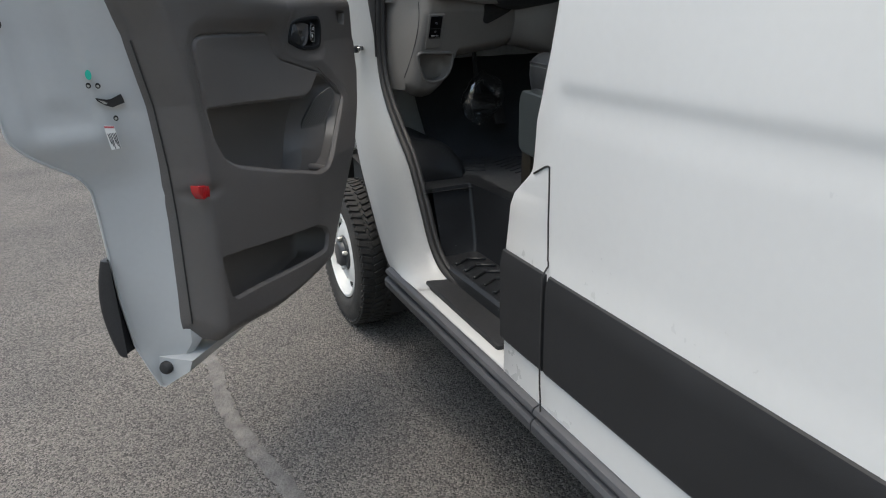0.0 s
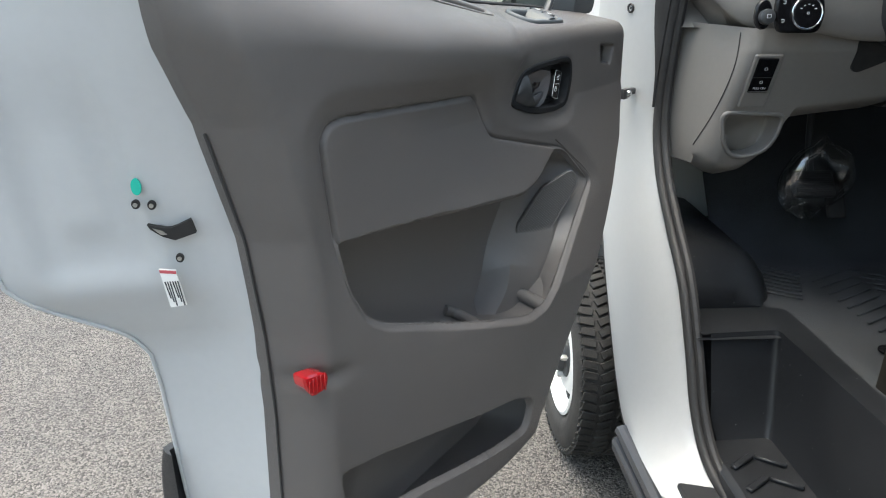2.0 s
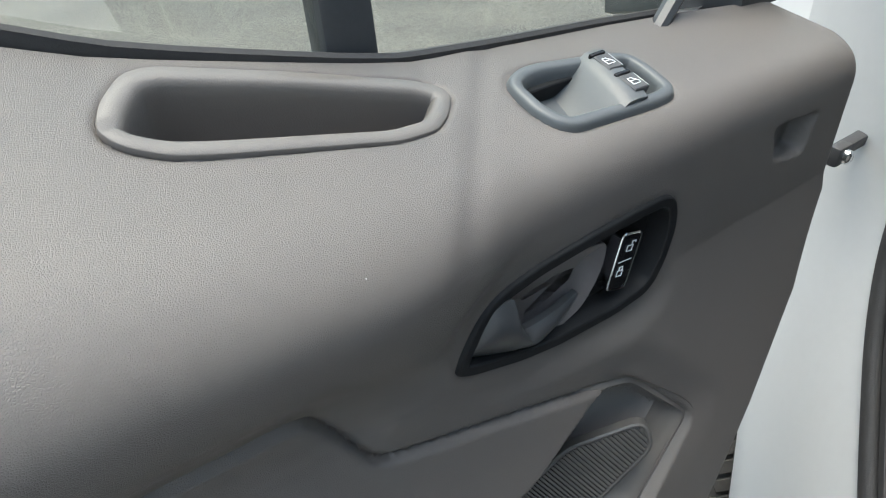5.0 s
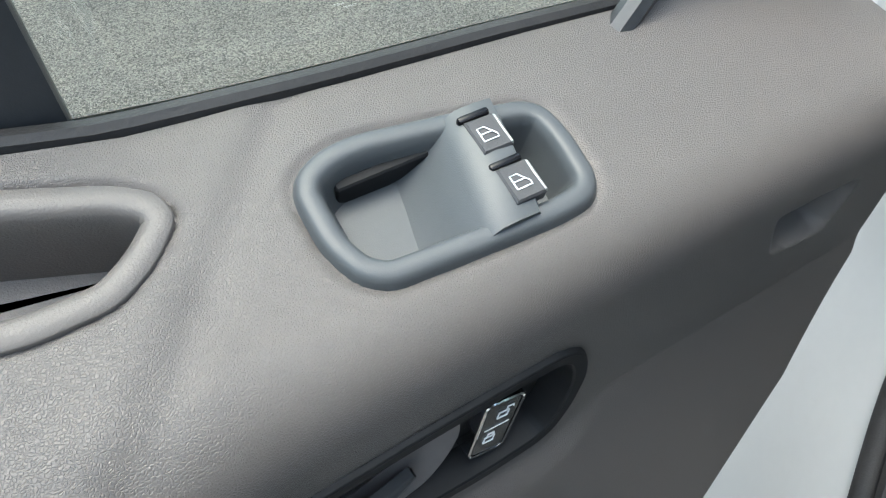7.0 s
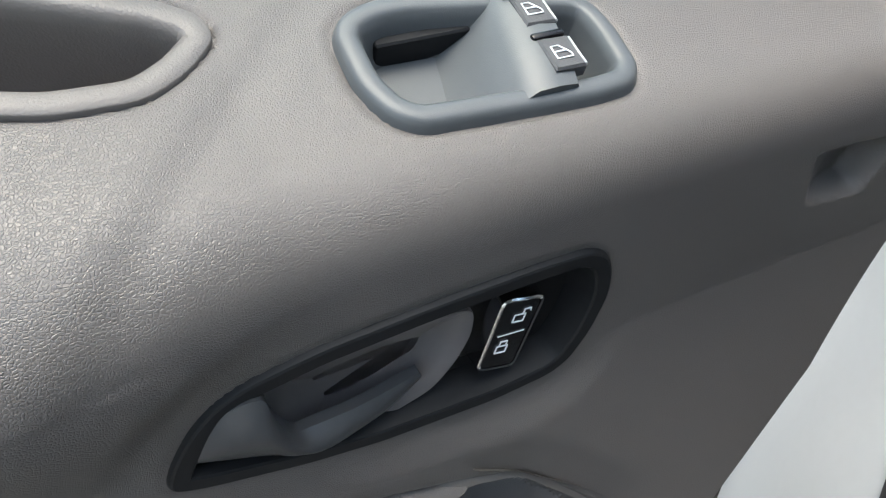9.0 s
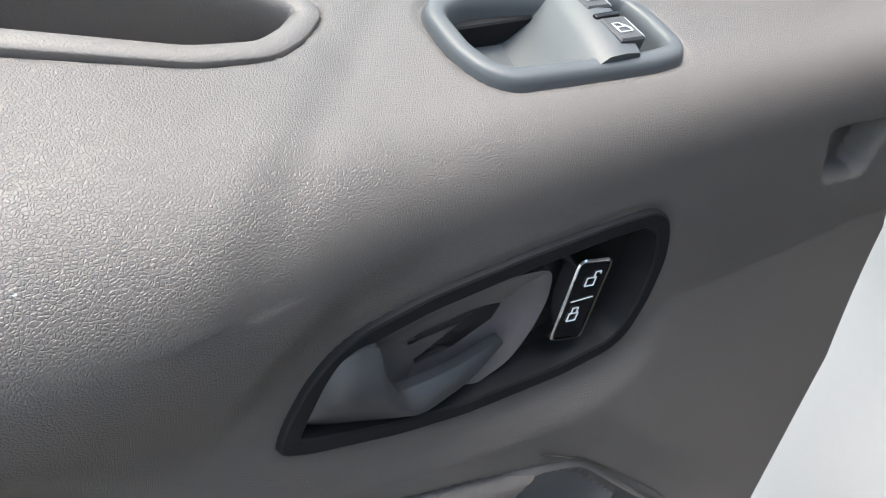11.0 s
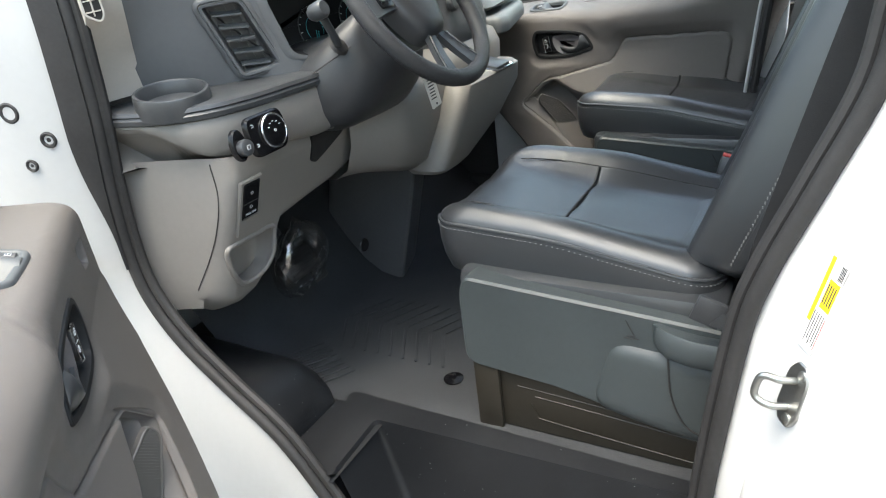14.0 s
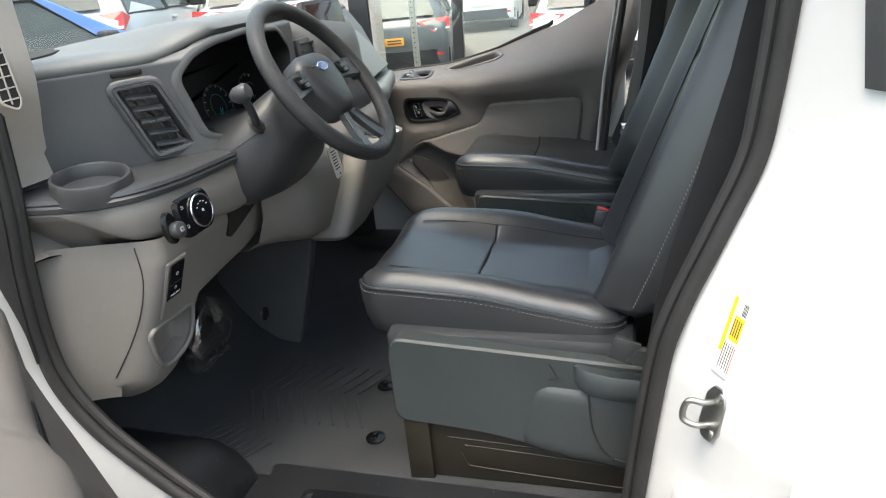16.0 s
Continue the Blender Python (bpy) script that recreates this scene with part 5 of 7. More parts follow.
    for sg, xo in ((-1, -0.062), (1, W + 0.062)):
        co = part("side_cover", moved(plate(cover, -0.055, 0.0, None, 0.005), Matrix.Translation((xo, 0, 0)) @ Matrix.Diagonal((-sg * -1, 1, 1, 1)) @ YZ), SEATPL, seat, "dark slate plastic seat side cover", 40)
        if sg < 0:
            bulge = rounded([(0.475, 1.085), (0.24, 1.068), (0.24, 0.895), (0.43, 0.925), (0.515, 0.945)], 0.03, 5)
            part("cover_bulge", moved(loft([[(p[0], p[1], h) for p in inset(bulge, d)] for d, h in ((-0.012, 0.0), (-0.004, 0.008), (0.006, 0.014), (0.02, 0.016))]), Matrix.Translation((xo + 0.002, 0, 0)) @ Matrix.Diagonal((-1, 1, 1, 1)) @ YZ), SEATPL, co, "raised scoop of the cover")
            part("cover_joint", tube([(xo - 0.017, y, z) for y, z in spline([(0.375, 1.148), (0.372, 1.06), (0.365, 1.00), (0.34, 0.945), (0.30, 0.925), (0.24, 0.918)], 4)], 0.002, 5), RUBBER, co)
            lev = []
            for y, z0, z1, o in ((0.405, 1.118, 1.150, 0.004), (0.395, 1.108, 1.155, 0.018), (0.375, 1.096, 1.150, 0.030), (0.33, 1.088, 1.142, 0.034), (0.25, 1.088, 1.138, 0.034), (0.21, 1.096, 1.150, 0.032), (0.18, 1.115, 1.178, 0.026), (0.165, 1.135, 1.19, 0.015)):
                lev.append([(xo + 0.01, y, z0 + 0.008), (xo - o * 0.8, y, z0), (xo - o, y, z0 + 0.010), (xo - o, y, z1 - 0.012), (xo - o * 0.75, y, z1), (xo + 0.01, y, z1)])
            part("recline_lever", loft(lev), SEATPL, seat, "dark plastic recline lever", 50)
            bars([[(0.440, 1.120), (0.455, 1.150)], [(0.437, 1.117), (0.452, 1.117)], [(0.430, 1.112), (0.458, 1.112)]], 0.0012, Matrix.Translation((xo - 0.002, 0, 0)) @ YZ, RUBBER, co, "seat_symbol")
    part("skirt", box(-0.03, W + 0.03, 0.28, 0.83, 1.10, 1.19, 0.02), LEATHER, seat, "soft skirt under the cushion")
    # plinth
    pl = rounded([(0.80, 0.98), (0.79, 0.815), (0.20, 0.815), (0.20, 0.98)], 0.01, 3)
    plin = part("plinth", box(-0.045, W + 0.045, 0.22, 0.795, 0.805, 1.10, 0.008), PLINTH, seat, "dark brown steel seat plinth")
    part("plinth_flange", moved(box(-0.006, 0.006, 0.740, 0.80, 0.80, 1.00, 0.003), Matrix.Translation((-0.050, 0, 0))), PLINTH, plin)
    for zz, y0, y1 in ((0.925, 0.30, 0.70), (0.905, 0.30, 0.66)):
        part("pressed_rib", tube(spline([(-0.0445, y1, zz), (-0.0455, (y0 + y1) / 2, zz - 0.01), (-0.0445, y0, zz - 0.025)], 4), 0.0016, 6), PLINTH, plin)
    part("pressed_rib", tube(spline([(-0.046, 0.67, 0.885), (-0.046, 0.655, 0.855), (-0.046, 0.62, 0.845), (-0.0455, 0.30, 0.825)], 4), 0.0016, 6), PLINTH, plin)
    for zz in (0.88, 0.93, 1.0):
        part("plinth_bolt", moved(lathe([(0.006, 0), (0.006, 0.006), (0.003, 0.008)], 8), sheet_frame((-0.03, 0.80, zz), (1, 0, 0), (0, 1, 0))), STEEL, plin)
    # buckle on the inner side
    bk = part("buckle_stalk", moved(box(-0.012, 0.012, -0.022, 0.022, 0, 0.15, 0.006), pose(W + 0.10, 0.40, 1.10, 12, 8, 0)), SATIN, seat, "black seat belt buckle")
    part("buckle_button", moved(box(-0.009, 0.009, -0.020, 0.020, 0.148, 0.156, 0.002), pose(W + 0.10, 0.40, 1.10, 12, 8, 0)), REDPL, bk, "red release button")
    return seat


SHROUD = mat("dark_charcoal_plastic", (0.036, 0.037, 0.040), 0.42, var=0.12, var_scale=6.0, bump=0.0002, bump_scale=900, rough_var=0.05)
front_seat("bucket_seat", 0.455, "black leatherette driver seat on a dark steel plinth")
front_seat("bucket_seat", 1.430, "black leatherette passenger seat beside the far door")

# --- steering wheel ---
sw = thing("steering_wheel", pose(0.625, 0.965, 1.722) @ pose(0, 0, 0, 55, 0, 0), "black steering wheel with a padded hub, in front of the dash", "steering wheel")
# local: x right, y up along the wheel's plane, z towards the driver
SWR = 0.196
rim_path = [(SWR * math.cos(a), SWR * math.sin(a), 0.0) for a in np.linspace(0, 2 * math.pi, 72, endpoint=False)]
GRIP = mat("black_grained_rim", (0.028, 0.028, 0.030), 0.36, var=0.2, var_scale=12, bump=0.0003, bump_scale=700, voronoi=True)
part("rim", tube(rim_path, 0.0185, 16, closed=True), GRIP, sw, "thick black grained rim", 80)
hub = rounded([(-0.085, 0.050), (-0.045, 0.075), (0.045, 0.075), (0.085, 0.050), (0.075, -0.020), (0.040, -0.085), (-0.040, -0.085), (-0.075, -0.020)], 0.03, 5)
hb = part("airbag_cover", loft([[(p[0], p[1], h) for p in inset(hub, d)] for d, h in ((0.0, -0.045), (-0.002, -0.012), (0.004, 0.002), (0.014, 0.010), (0.034, 0.014))]), SHROUD, sw, "padded charcoal hub", 60)
part("hub_badge", plate(circle(0, 0.030, 0.026, 0.0115, 24), 0.010, 0.0165, None, 0.001), CHROME, hb, "oval badge with a bright rim")
part("hub_badge_field", plate(circle(0, 0.030, 0.023, 0.009, 24), 0.014, 0.0173), BADGE, hb, "blue badge field")
bars([[(-0.013, -0.052), (0.013, -0.052)], [(-0.011, -0.056), (0.012, -0.056)]], 0.0010, Matrix.Translation((0, 0, 0.012)), RUBBER, hb, "embossed_mark")
for sg in (-1, 1):
    part("spoke", loft([[(sg * 0.075, 0.045, -0.02), (sg * 0.075, -0.005, -0.02), (sg * 0.075, -0.005, -0.002), (sg * 0.075, 0.045, -0.002)], [(sg * 0.13, 0.035, -0.016), (sg * 0.13, -0.010, -0.016), (sg * 0.13, -0.010, 0.002), (sg * 0.13, 0.035, 0.002)], [(sg * 0.185, 0.030, -0.006), (sg * 0.185, -0.02, -0.006), (sg * 0.185, -0.02, 0.006), (sg * 0.185, 0.030, 0.006)]]), SATIN, sw, "satin black spoke")
    pad = part("button_pad", moved(box(-0.022, 0.022, -0.016, 0.016, 0, 0.008, 0.004), pose(sg * 0.112, 0.015, 0.0)), GLOSSBLACK, sw, "gloss black button pad")
    for k in range(3):
        part("button", moved(box(-0.006, 0.006, -0.004, 0.004, 0.007, 0.0105, 0.001), pose(sg * 0.112 + (k - 1) * 0.013, 0.015, 0.0)), SATIN, pad)
    lower = [[(sg * 0.030, -0.075, -0.02), (sg * 0.008, -0.085, -0.02), (sg * 0.008, -0.085, -0.006), (sg * 0.030, -0.075, -0.006)], [(sg * 0.055, -0.125, -0.015), (sg * 0.025, -0.135, -0.015), (sg * 0.025, -0.135, -0.002), (sg * 0.055, -0.125, -0.002)], [(sg * 0.075, -0.172, -0.006), (sg * 0.040, -0.183, -0.006), (sg * 0.040, -0.183, 0.006), (sg * 0.075, -0.172, 0.006)]]
    part("lower_spoke", loft(lower), SATIN, sw, "dark lower spoke")
    part("spoke_trim", tube([(sg * 0.034, -0.085, -0.004), (sg * 0.056, -0.128, 0.0), (sg * 0.074, -0.168, 0.006)], 0.003, 6), CHROME, sw, "bright spoke trim")

# --- dashboard ---
dash = thing("dashboard", pose(0, 0, 0), "charcoal and brown-grey van dashboard below the windscreen", "dashboard")
# padded top with the hood over the instruments
xs = np.linspace(0.125, 1.83, 70)
rows = []
for x in xs:
    hood = 0.050 * smooth01((x - 0.40) / 0.16) * smooth01((1.02 - x) / 0.12)
    yf = 1.235 - 0.055 * smooth01((x - 0.40) / 0.15) * smooth01((1.05 - x) / 0.15) + 0.15 * smooth01((x - 1.30) / 0.12) + min(0.17, 0.8 * max(0, 0.394 - x))
    z0 = 1.828 + hood * 0.75
    rows.append([(x, yf + 0.03, z0 - 0.03), (x, yf + 0.006, z0 - 0.022), (x, yf, z0 - 0.010), (x, yf + 0.008, z0 + 0.002), (x, yf + 0.04, z0 + 0.010), (x, yf + 0.12, z0 + 0.012), (x, max(1.55, yf + 0.15), 1.838 + hood * 0.2), (x, 1.75, 1.822), (x, 1.93, 1.790), (x, 1.93, 1.70)])
grid_mesh("dash_top", np.array(rows), DASHTOP, dash, "charcoal padded dash top", 60, flip=True)
part("defrost_slot", plate(rounded([(0.235, 1.455), (0.30, 1.50), (0.50, 1.60), (0.76, 1.665), (0.77, 1.635), (0.55, 1.555), (0.36, 1.455), (0.27, 1.425)], 0.012, 4), 1.82, 1.8435), VOID, dash, "dark defroster slot")
# upper face beside the instruments
# side vent
VF = sheet_frame((0.382, 1.251, 1.700), (0.781, -0.625, 0), (-0.62, -0.776, -0.116))
vent_o = rounded([(-0.075, 0.076), (0.016, 0.079), (0.079, -0.072), (-0.014, -0.084)], 0.018, 5)
OPENING = rounded([(0.428, 1.772), (0.464, 1.814), (0.520, 1.826), (0.660, 1.834), (0.820, 1.824), (0.870, 1.77), (0.850, 1.66), (0.800, 1.632), (0.500, 1.634), (0.458, 1.647)], 0.018, 4)


def front_y(x):
    """The face slants past the vent, then runs straight across below the hood."""
    return max(1.169, 1.235 + min(0.185, 0.8 * (0.394 - x))) + 0.004 * math.exp(-((x - 0.476) / 0.02) ** 2)


nu, nv = 150, 52
FV = np.zeros((nu, nv, 3))
fkeep = np.ones((nu - 1, nv - 1), bool)
for i, u in enumerate(np.linspace(0, 1, nu)):
    for j, v in enumerate(np.linspace(0, 1, nv)):
        x = 0.125 + u * 0.775
        z = 1.605 + v * (0.212 + 0.030 * float(smooth01((x - 0.42) / 0.14)))
        FV[i, j] = (x, front_y(x) + 0.03 * (1 - v) * float(smooth01((0.47 - x) / 0.1)) + 0.03 * max(0, (v - 0.95) / 0.05) ** 2, z)
inv = VF.inverted()
for i in range(nu - 1):
    for j in range(nv - 1):
        c = inv @ Vector(FV[i:i + 2, j:j + 2].mean((0, 1)))
        w = FV[i:i + 2, j:j + 2].mean((0, 1))
        fkeep[i, j] = sdf(np.array([c.x]), np.array([c.y]), vent_o)[0] < 0.004 and sdf(w[:1], w[2:], OPENING)[0] < -0.002
grid_mesh("dash_face", FV, DASHDARK, dash, "charcoal upper dash face", 60, keep=fkeep, flip=True)
ve = part("side_vent", ring_rim(vent_o, [(-0.010, -0.004), (-0.006, 0.003), (-0.001, 0.004), (0.0, 0.0015), (0.0012, 0.0015), (0.002, 0.006), (0.0075, 0.005), (0.011, -0.008), (0.013, -0.034)], VF), DASHDARK, dash, "slanted black air vent", 50)
for k in range(5):
    v = 0.053 - k * 0.0265
    x0 = -0.065 + (0.074 - v) / 0.154 * 0.056 + 0.010
    slat = [[(x0, v - 0.002, -0.018), (x0, v + 0.0015, -0.018), (x0, v + 0.0015 - 0.004, 0.001), (x0, v - 0.002 - 0.004, 0.001)], [(x0 + 0.060, v - 0.004 - 0.002, -0.018), (x0 + 0.060, v - 0.004 + 0.0015, -0.018), (x0 + 0.060, v - 0.008 + 0.0015, 0.001), (x0 + 0.060, v - 0.008 - 0.002, 0.001)]]
    part("vent_slat", moved(loft(slat), VF), PODGREY, ve, "thin vent slat")
for k in range(4):
    x0 = -0.056 + k * 0.018
    part("vent_vane", moved(loft([[(x0, 0.07, -0.026), (x0 + 0.002, 0.07, -0.026), (x0 + 0.002, 0.07, -0.016), (x0, 0.07, -0.016)], [(x0 + 0.053, -0.07, -0.026), (x0 + 0.055, -0.07, -0.026), (x0 + 0.055, -0.07, -0.016), (x0 + 0.053, -0.07, -0.016)]]), VF), DASHDARK, ve)
part("vent_tab", moved(box(-0.012, 0.018, -0.004, 0.004, 0.0, 0.008, 0.002), VF @ pose(0.012, -0.004, 0)), SATIN, ve, "vent tab")
part("top_slot", moved(box(-0.030, 0.030, -0.006, 0.006, 0, 0.006, 0.004), VF @ pose(-0.038, 0.100, 0.004, 0, 0, 0)), VOID, dash, "narrow dark slot above the vent")
# instruments
CF = sheet_frame((0.656, 1.280, 1.680), (1, 0, 0), (-0.05, -1, 0.25))
tunnel = []
for d, h in ((-0.014, 0.002), (-0.010, -0.0015), (-0.003, -0.0028), (0.001, -0.001), (0.004, 0.006), (0.010, 0.05), (0.012, 0.120), (0.05, 0.124)):
    tunnel.append([(p[0], front_y(p[0]) * (1 - h / 0.124) + 1.295 * h / 0.124 if h > 0.01 else front_y(p[0]) + h, p[1] - 0.35 * max(0.0, h - 0.006) * (p[1] - 1.60)) for p in inset(OPENING, d)])
cl = part("instrument_binnacle", loft(tunnel[3:], True, False, True), BEZELBLACK, dash, "dark instrument cluster under a hood", 50)
part("binnacle_rim", loft(tunnel[:4], True, False, False), DASHDARK, cl, "charcoal rim of the instrument opening", 50)
for gx in (0.0, 0.165):
    ga = part("gauge_ring", moved(tube([(0.058 * math.cos(a), 0.052 * math.sin(a), 0) for a in np.linspace(0, 2 * math.pi, 40, endpoint=False)], 0.0016, 6, True), CF @ Matrix.Translation((gx, -0.012, 0.004))), DARKGREY, cl, "gauge ring")
    for k in range(13):
        a = radians(225 - k * 22.5)
        bars([[(0.047 * math.cos(a), 0.047 * math.sin(a)), (0.055 * math.cos(a), 0.055 * math.sin(a))]], 0.0007, CF @ Matrix.Translation((gx, -0.012, 0.003)), MARK, ga, "gauge_tick")
    bars([[(0.0, -0.012), (-0.012, -0.05)], [(0.008, -0.015), (-0.010, -0.052)]], 0.0010, CF @ Matrix.Translation((gx, -0.004, 0.005)), CYAN, ga, "gauge_needle")
    bars([[(0.030 * math.cos(a), 0.030 * math.sin(a)) for a in np.linspace(-0.6, 3.7, 20)]], 0.0005, CF @ Matrix.Translation((gx, -0.012, 0.003)), CYAN, ga, "gauge_arc")
# shelf with cup holder
plan = spline([(0.118, 1.43), (0.122, 1.345), (0.145, 1.255), (0.195, 1.190), (0.28, 1.152), (0.38, 1.137), (0.475, 1.128), (0.515, 1.140)], 5)
plan = [tuple(p) for p in plan] + [(0.53, 1.30), (0.13, 1.46)]


def plan_at(d, z, fwd=0.0):
    return [(p[0], p[1] + fwd, z) for p in inset(plan, d)]


part("dash_shelf", loft([plan_at(0.006, 1.580), plan_at(0.0, 1.583), plan_at(-0.002, 1.592), plan_at(0.002, 1.597), plan_at(-0.001, 1.600), plan_at(0.002, 1.607), plan_at(0.010, 1.610)]), SATIN, dash, "black shelf with a rounded ribbed edge", 35)
CUP = pose(0.200, 1.285, 1.606, 7, -4, 0)
part("cup_holder", lathe([(0.0735, -0.012), (0.0735, 0.004), (0.0725, 0.026), (0.0705, 0.030), (0.066, 0.031), (0.0625, 0.028), (0.060, 0.004), (0.058, 0.0035), (0.01, 0.0035)], 48, CUP), SATIN, dash, "round cup holder ring", 50)
# knob panel: beige-grey lip under the shelf
lip = []
for d, z, k in ((0.010, 1.582, 0.0), (0.006, 1.575, 0.1), (0.004, 1.550, 0.45), (0.010, 1.515, 0.85), (0.018, 1.500, 1.0), (0.024, 1.496, 1.0), (0.070, 1.488, 0.0)):
    lip.append([(x, y, z + k * (0.060 * float(smooth01((y - 1.19) / 0.13)) * float(smooth01((0.30 - x) / 0.1)) - 0.022 * float(smooth01((x - 0.28) / 0.18)))) for x, y, _ in plan_at(d, z)])
lip = loft(lip)
part("knob_panel", lip, LIFTEDTRIM, dash, "brown-grey lip below the shelf", 50)
# lower panel: a side that runs back to the pillar, a front that leans forwards, and the scoop's bowl
def face_y(z):
    """The front of the lower panel leans towards the bulkhead as it goes down."""
    return 1.178 + 0.40 * max(0.0, 1.45 - z)


def side_x(y, z):
    t = (1.44 - y) / (1.44 - face_y(z) - 0.03)
    return 0.125 + (corner_x(z) - 0.125) * t + 0.006 * math.sin(math.pi * min(max(t, 0), 1))


def corner_x(z):
    return float(np.interp(z, [1.10, 1.20, 1.35, 1.46], [0.172, 0.174, 0.184, 0.197]))


MOUTH = rounded([(0.186, 1.302), (0.343, 1.296), (0.337, 1.236), (0.316, 1.196), (0.272, 1.182), (0.232, 1.189), (0.204, 1.226)], 0.022, 5)
xs = [0.0, 0.004, 0.011, 0.022] + list(np.linspace(0.034, 0.185, 46)) + list(np.linspace(0.20, 0.545, 16))
rows = []
for j in range(58):
    v = j / 57
    row = []
    for k in np.linspace(0, 1, 9)[:-1]:
        z = 1.50 + (1.15 - 1.50) * v
        y = 1.44 + (face_y(z) + 0.03 - 1.44) * k
        row.append((side_x(y, z), y, z))
    for x in xs:
        z0 = float(np.interp(0.172 + x, [0.172, 0.20, 0.24, 0.28, 0.31, 0.335, 0.352, 0.45, 0.56, 0.72], [1.15, 1.125, 1.115, 1.124, 1.155, 1.205, 1.272, 1.287, 1.30, 1.35]))
        z = 1.50 + (z0 - 1.50) * v
        y = face_y(z) + 0.030 * max(0.0, 1 - x / 0.022) ** 2.2
        y += 0.06 * max(0.0, 1 - (z - z0) / 0.045) ** 2 - 0.014 * float(smooth01((1.29 - z) / 0.08)) * float(smooth01((0.195 - x) / 0.05)) * float(smooth01(x / 0.04))
        row.append((corner_x(z) + x, y, z))
    rows.append(row)
sheet = np.array(rows)
inside = sdf(sheet[..., 0], sheet[..., 2], MOUTH) > 0.0
inside[:, :9] = False
hole = inside[:-1, :-1] & inside[1:, :-1] & inside[:-1, 1:] & inside[1:, 1:]
grid_mesh("lower_dash_panel", sheet, LIFTEDTRIM, dash, "brown-grey lower dash panel with a moulded scoop", 70, keep=~hole)
seam("panel_joint", [(side_x(y, z) - 0.0006, y, z) for y, z in ((1.225, 1.488), (1.224, 1.42), (1.245, 1.35), (1.283, 1.28), (1.338, 1.20))], dash, 0.0013)


def mouth_y(z):
    return face_y(z) - 0.014 * float(smooth01((1.29 - z) / 0.08))


liner = [[(p[0], mouth_y(p[1]) + d, p[1]) for p in inset(MOUTH, g)] for d, g in ((0.001, -0.004), (0.012, 0.002), (0.045, 0.006))] + [[(p[0], 1.305, p[1]) for p in inset(MOUTH, 0.012)]]
part("cubby_liner", loft(liner, True, False, True), LIFTEDTRIM, dash, "hollow of the storage scoop", 60)
part("cubby_lip", tube([(p[0], mouth_y(p[1]) + 0.001, p[1]) for p in MOUTH], 0.0058, 10, True), LIFTEDTRIM, dash, "rounded lip of the scoop")
# knobs
K = lambda x, z: sheet_frame((x, 1.128, z), (1, 0, 0), (-0.22, -1, 0.14))
part("mirror_knob_plate", plate(circle(0, 0, 0.019, 0.031, 24), -0.004, 0.006, K(0.188, 1.532), 0.003), GLOSSBLACK, dash, "oval gloss black knob plate")
part("mirror_knob", lathe([(0.0155, 0.004), (0.0155, 0.012), (0.0165, 0.014), (0.0155, 0.022), (0.012, 0.024), (0.002, 0.0245)], 24, K(0.190, 1.526)), SATIN, dash, "black mirror control knob")
part("mirror_knob_mark", moved(tube([(-0.004, -0.003, 0), (0.004, -0.003, 0), (0.004, 0.004, 0), (-0.004, 0.004, 0)], 0.0007, 5, True), K(0.190, 1.526) @ Matrix.Translation((0, 0, 0.0248))), MARK, dash)
k2 = part("light_switch_plate", plate(rounded([(-0.058, 0.040), (0.045, 0.040), (0.052, 0.0), (0.042, -0.040), (-0.052, -0.040), (-0.060, 0.0)], 0.018, 5), -0.004, 0.007, K(0.272, 1.534), 0.004), GLOSSBLACK, dash, "gloss black light switch plate")
lk = part("light_knob", lathe([(0.034, 0.005), (0.034, 0.010), (0.031, 0.012), (0.030, 0.0125), (0.027, 0.013), (0.002, 0.013)], 36, K(0.280, 1.534)), GLOSSBLACK, dash, "round light switch knob")
part("light_knob_ring", moved(tube([(0.0325 * math.cos(a), 0.0325 * math.sin(a), 0.0105) for a in np.linspace(0, 2 * math.pi, 36, endpoint=False)], 0.0026, 8, True), K(0.280, 1.534)), CHROME, lk, "chrome ring")
for k in range(5):
    a = radians(150 - k * 30)
    bars([[(0.018 * math.cos(a) - 0.002, 0.018 * math.sin(a)), (0.018 * math.cos(a) + 0.002, 0.018 * math.sin(a))]], 0.0008, K(0.280, 1.534) @ Matrix.Translation((0, 0, 0.0134)), MARK, lk, "knob_mark")
bars([[(-0.002, -0.002), (0.002, -0.002), (0.002, 0.002), (-0.002, 0.002), (-0.002, -0.002)]], 0.0006, K(0.280, 1.534) @ Matrix.Translation((0, 0, 0.0134)), MARK, lk, "knob_mark")
for yy in (0.020, -0.018):
    bars([[(-0.050, yy), (-0.044, yy), (-0.044, yy + 0.005), (-0.050, yy + 0.005)]], 0.0006, K(0.272, 1.534) @ Matrix.Translation((0.004, 0, 0.0072)), MARK, k2, "plate_mark")
# parking brake switch, with its two words
SF = sheet_frame((0.247, face_y(1.383) - 0.001, 1.383), (1, 0, 0), (0, -1, -0.40))
part("brake_switch_surround", plate(rounded([(-0.033, 0.066), (0.033, 0.066), (0.033, -0.072), (-0.033, -0.072)], 0.006, 4), -0.004, 0.004, SF, 0.003), LIFTEDTRIM, dash, "grey switch surround")
bs = part("brake_switch", plate(rounded([(-0.024, 0.058), (0.024, 0.058), (0.024, -0.030), (-0.024, -0.030)], 0.004, 3), 0.0, 0.0065, SF, 0.002), GLOSSBLACK, dash, "gloss black parking brake switch")
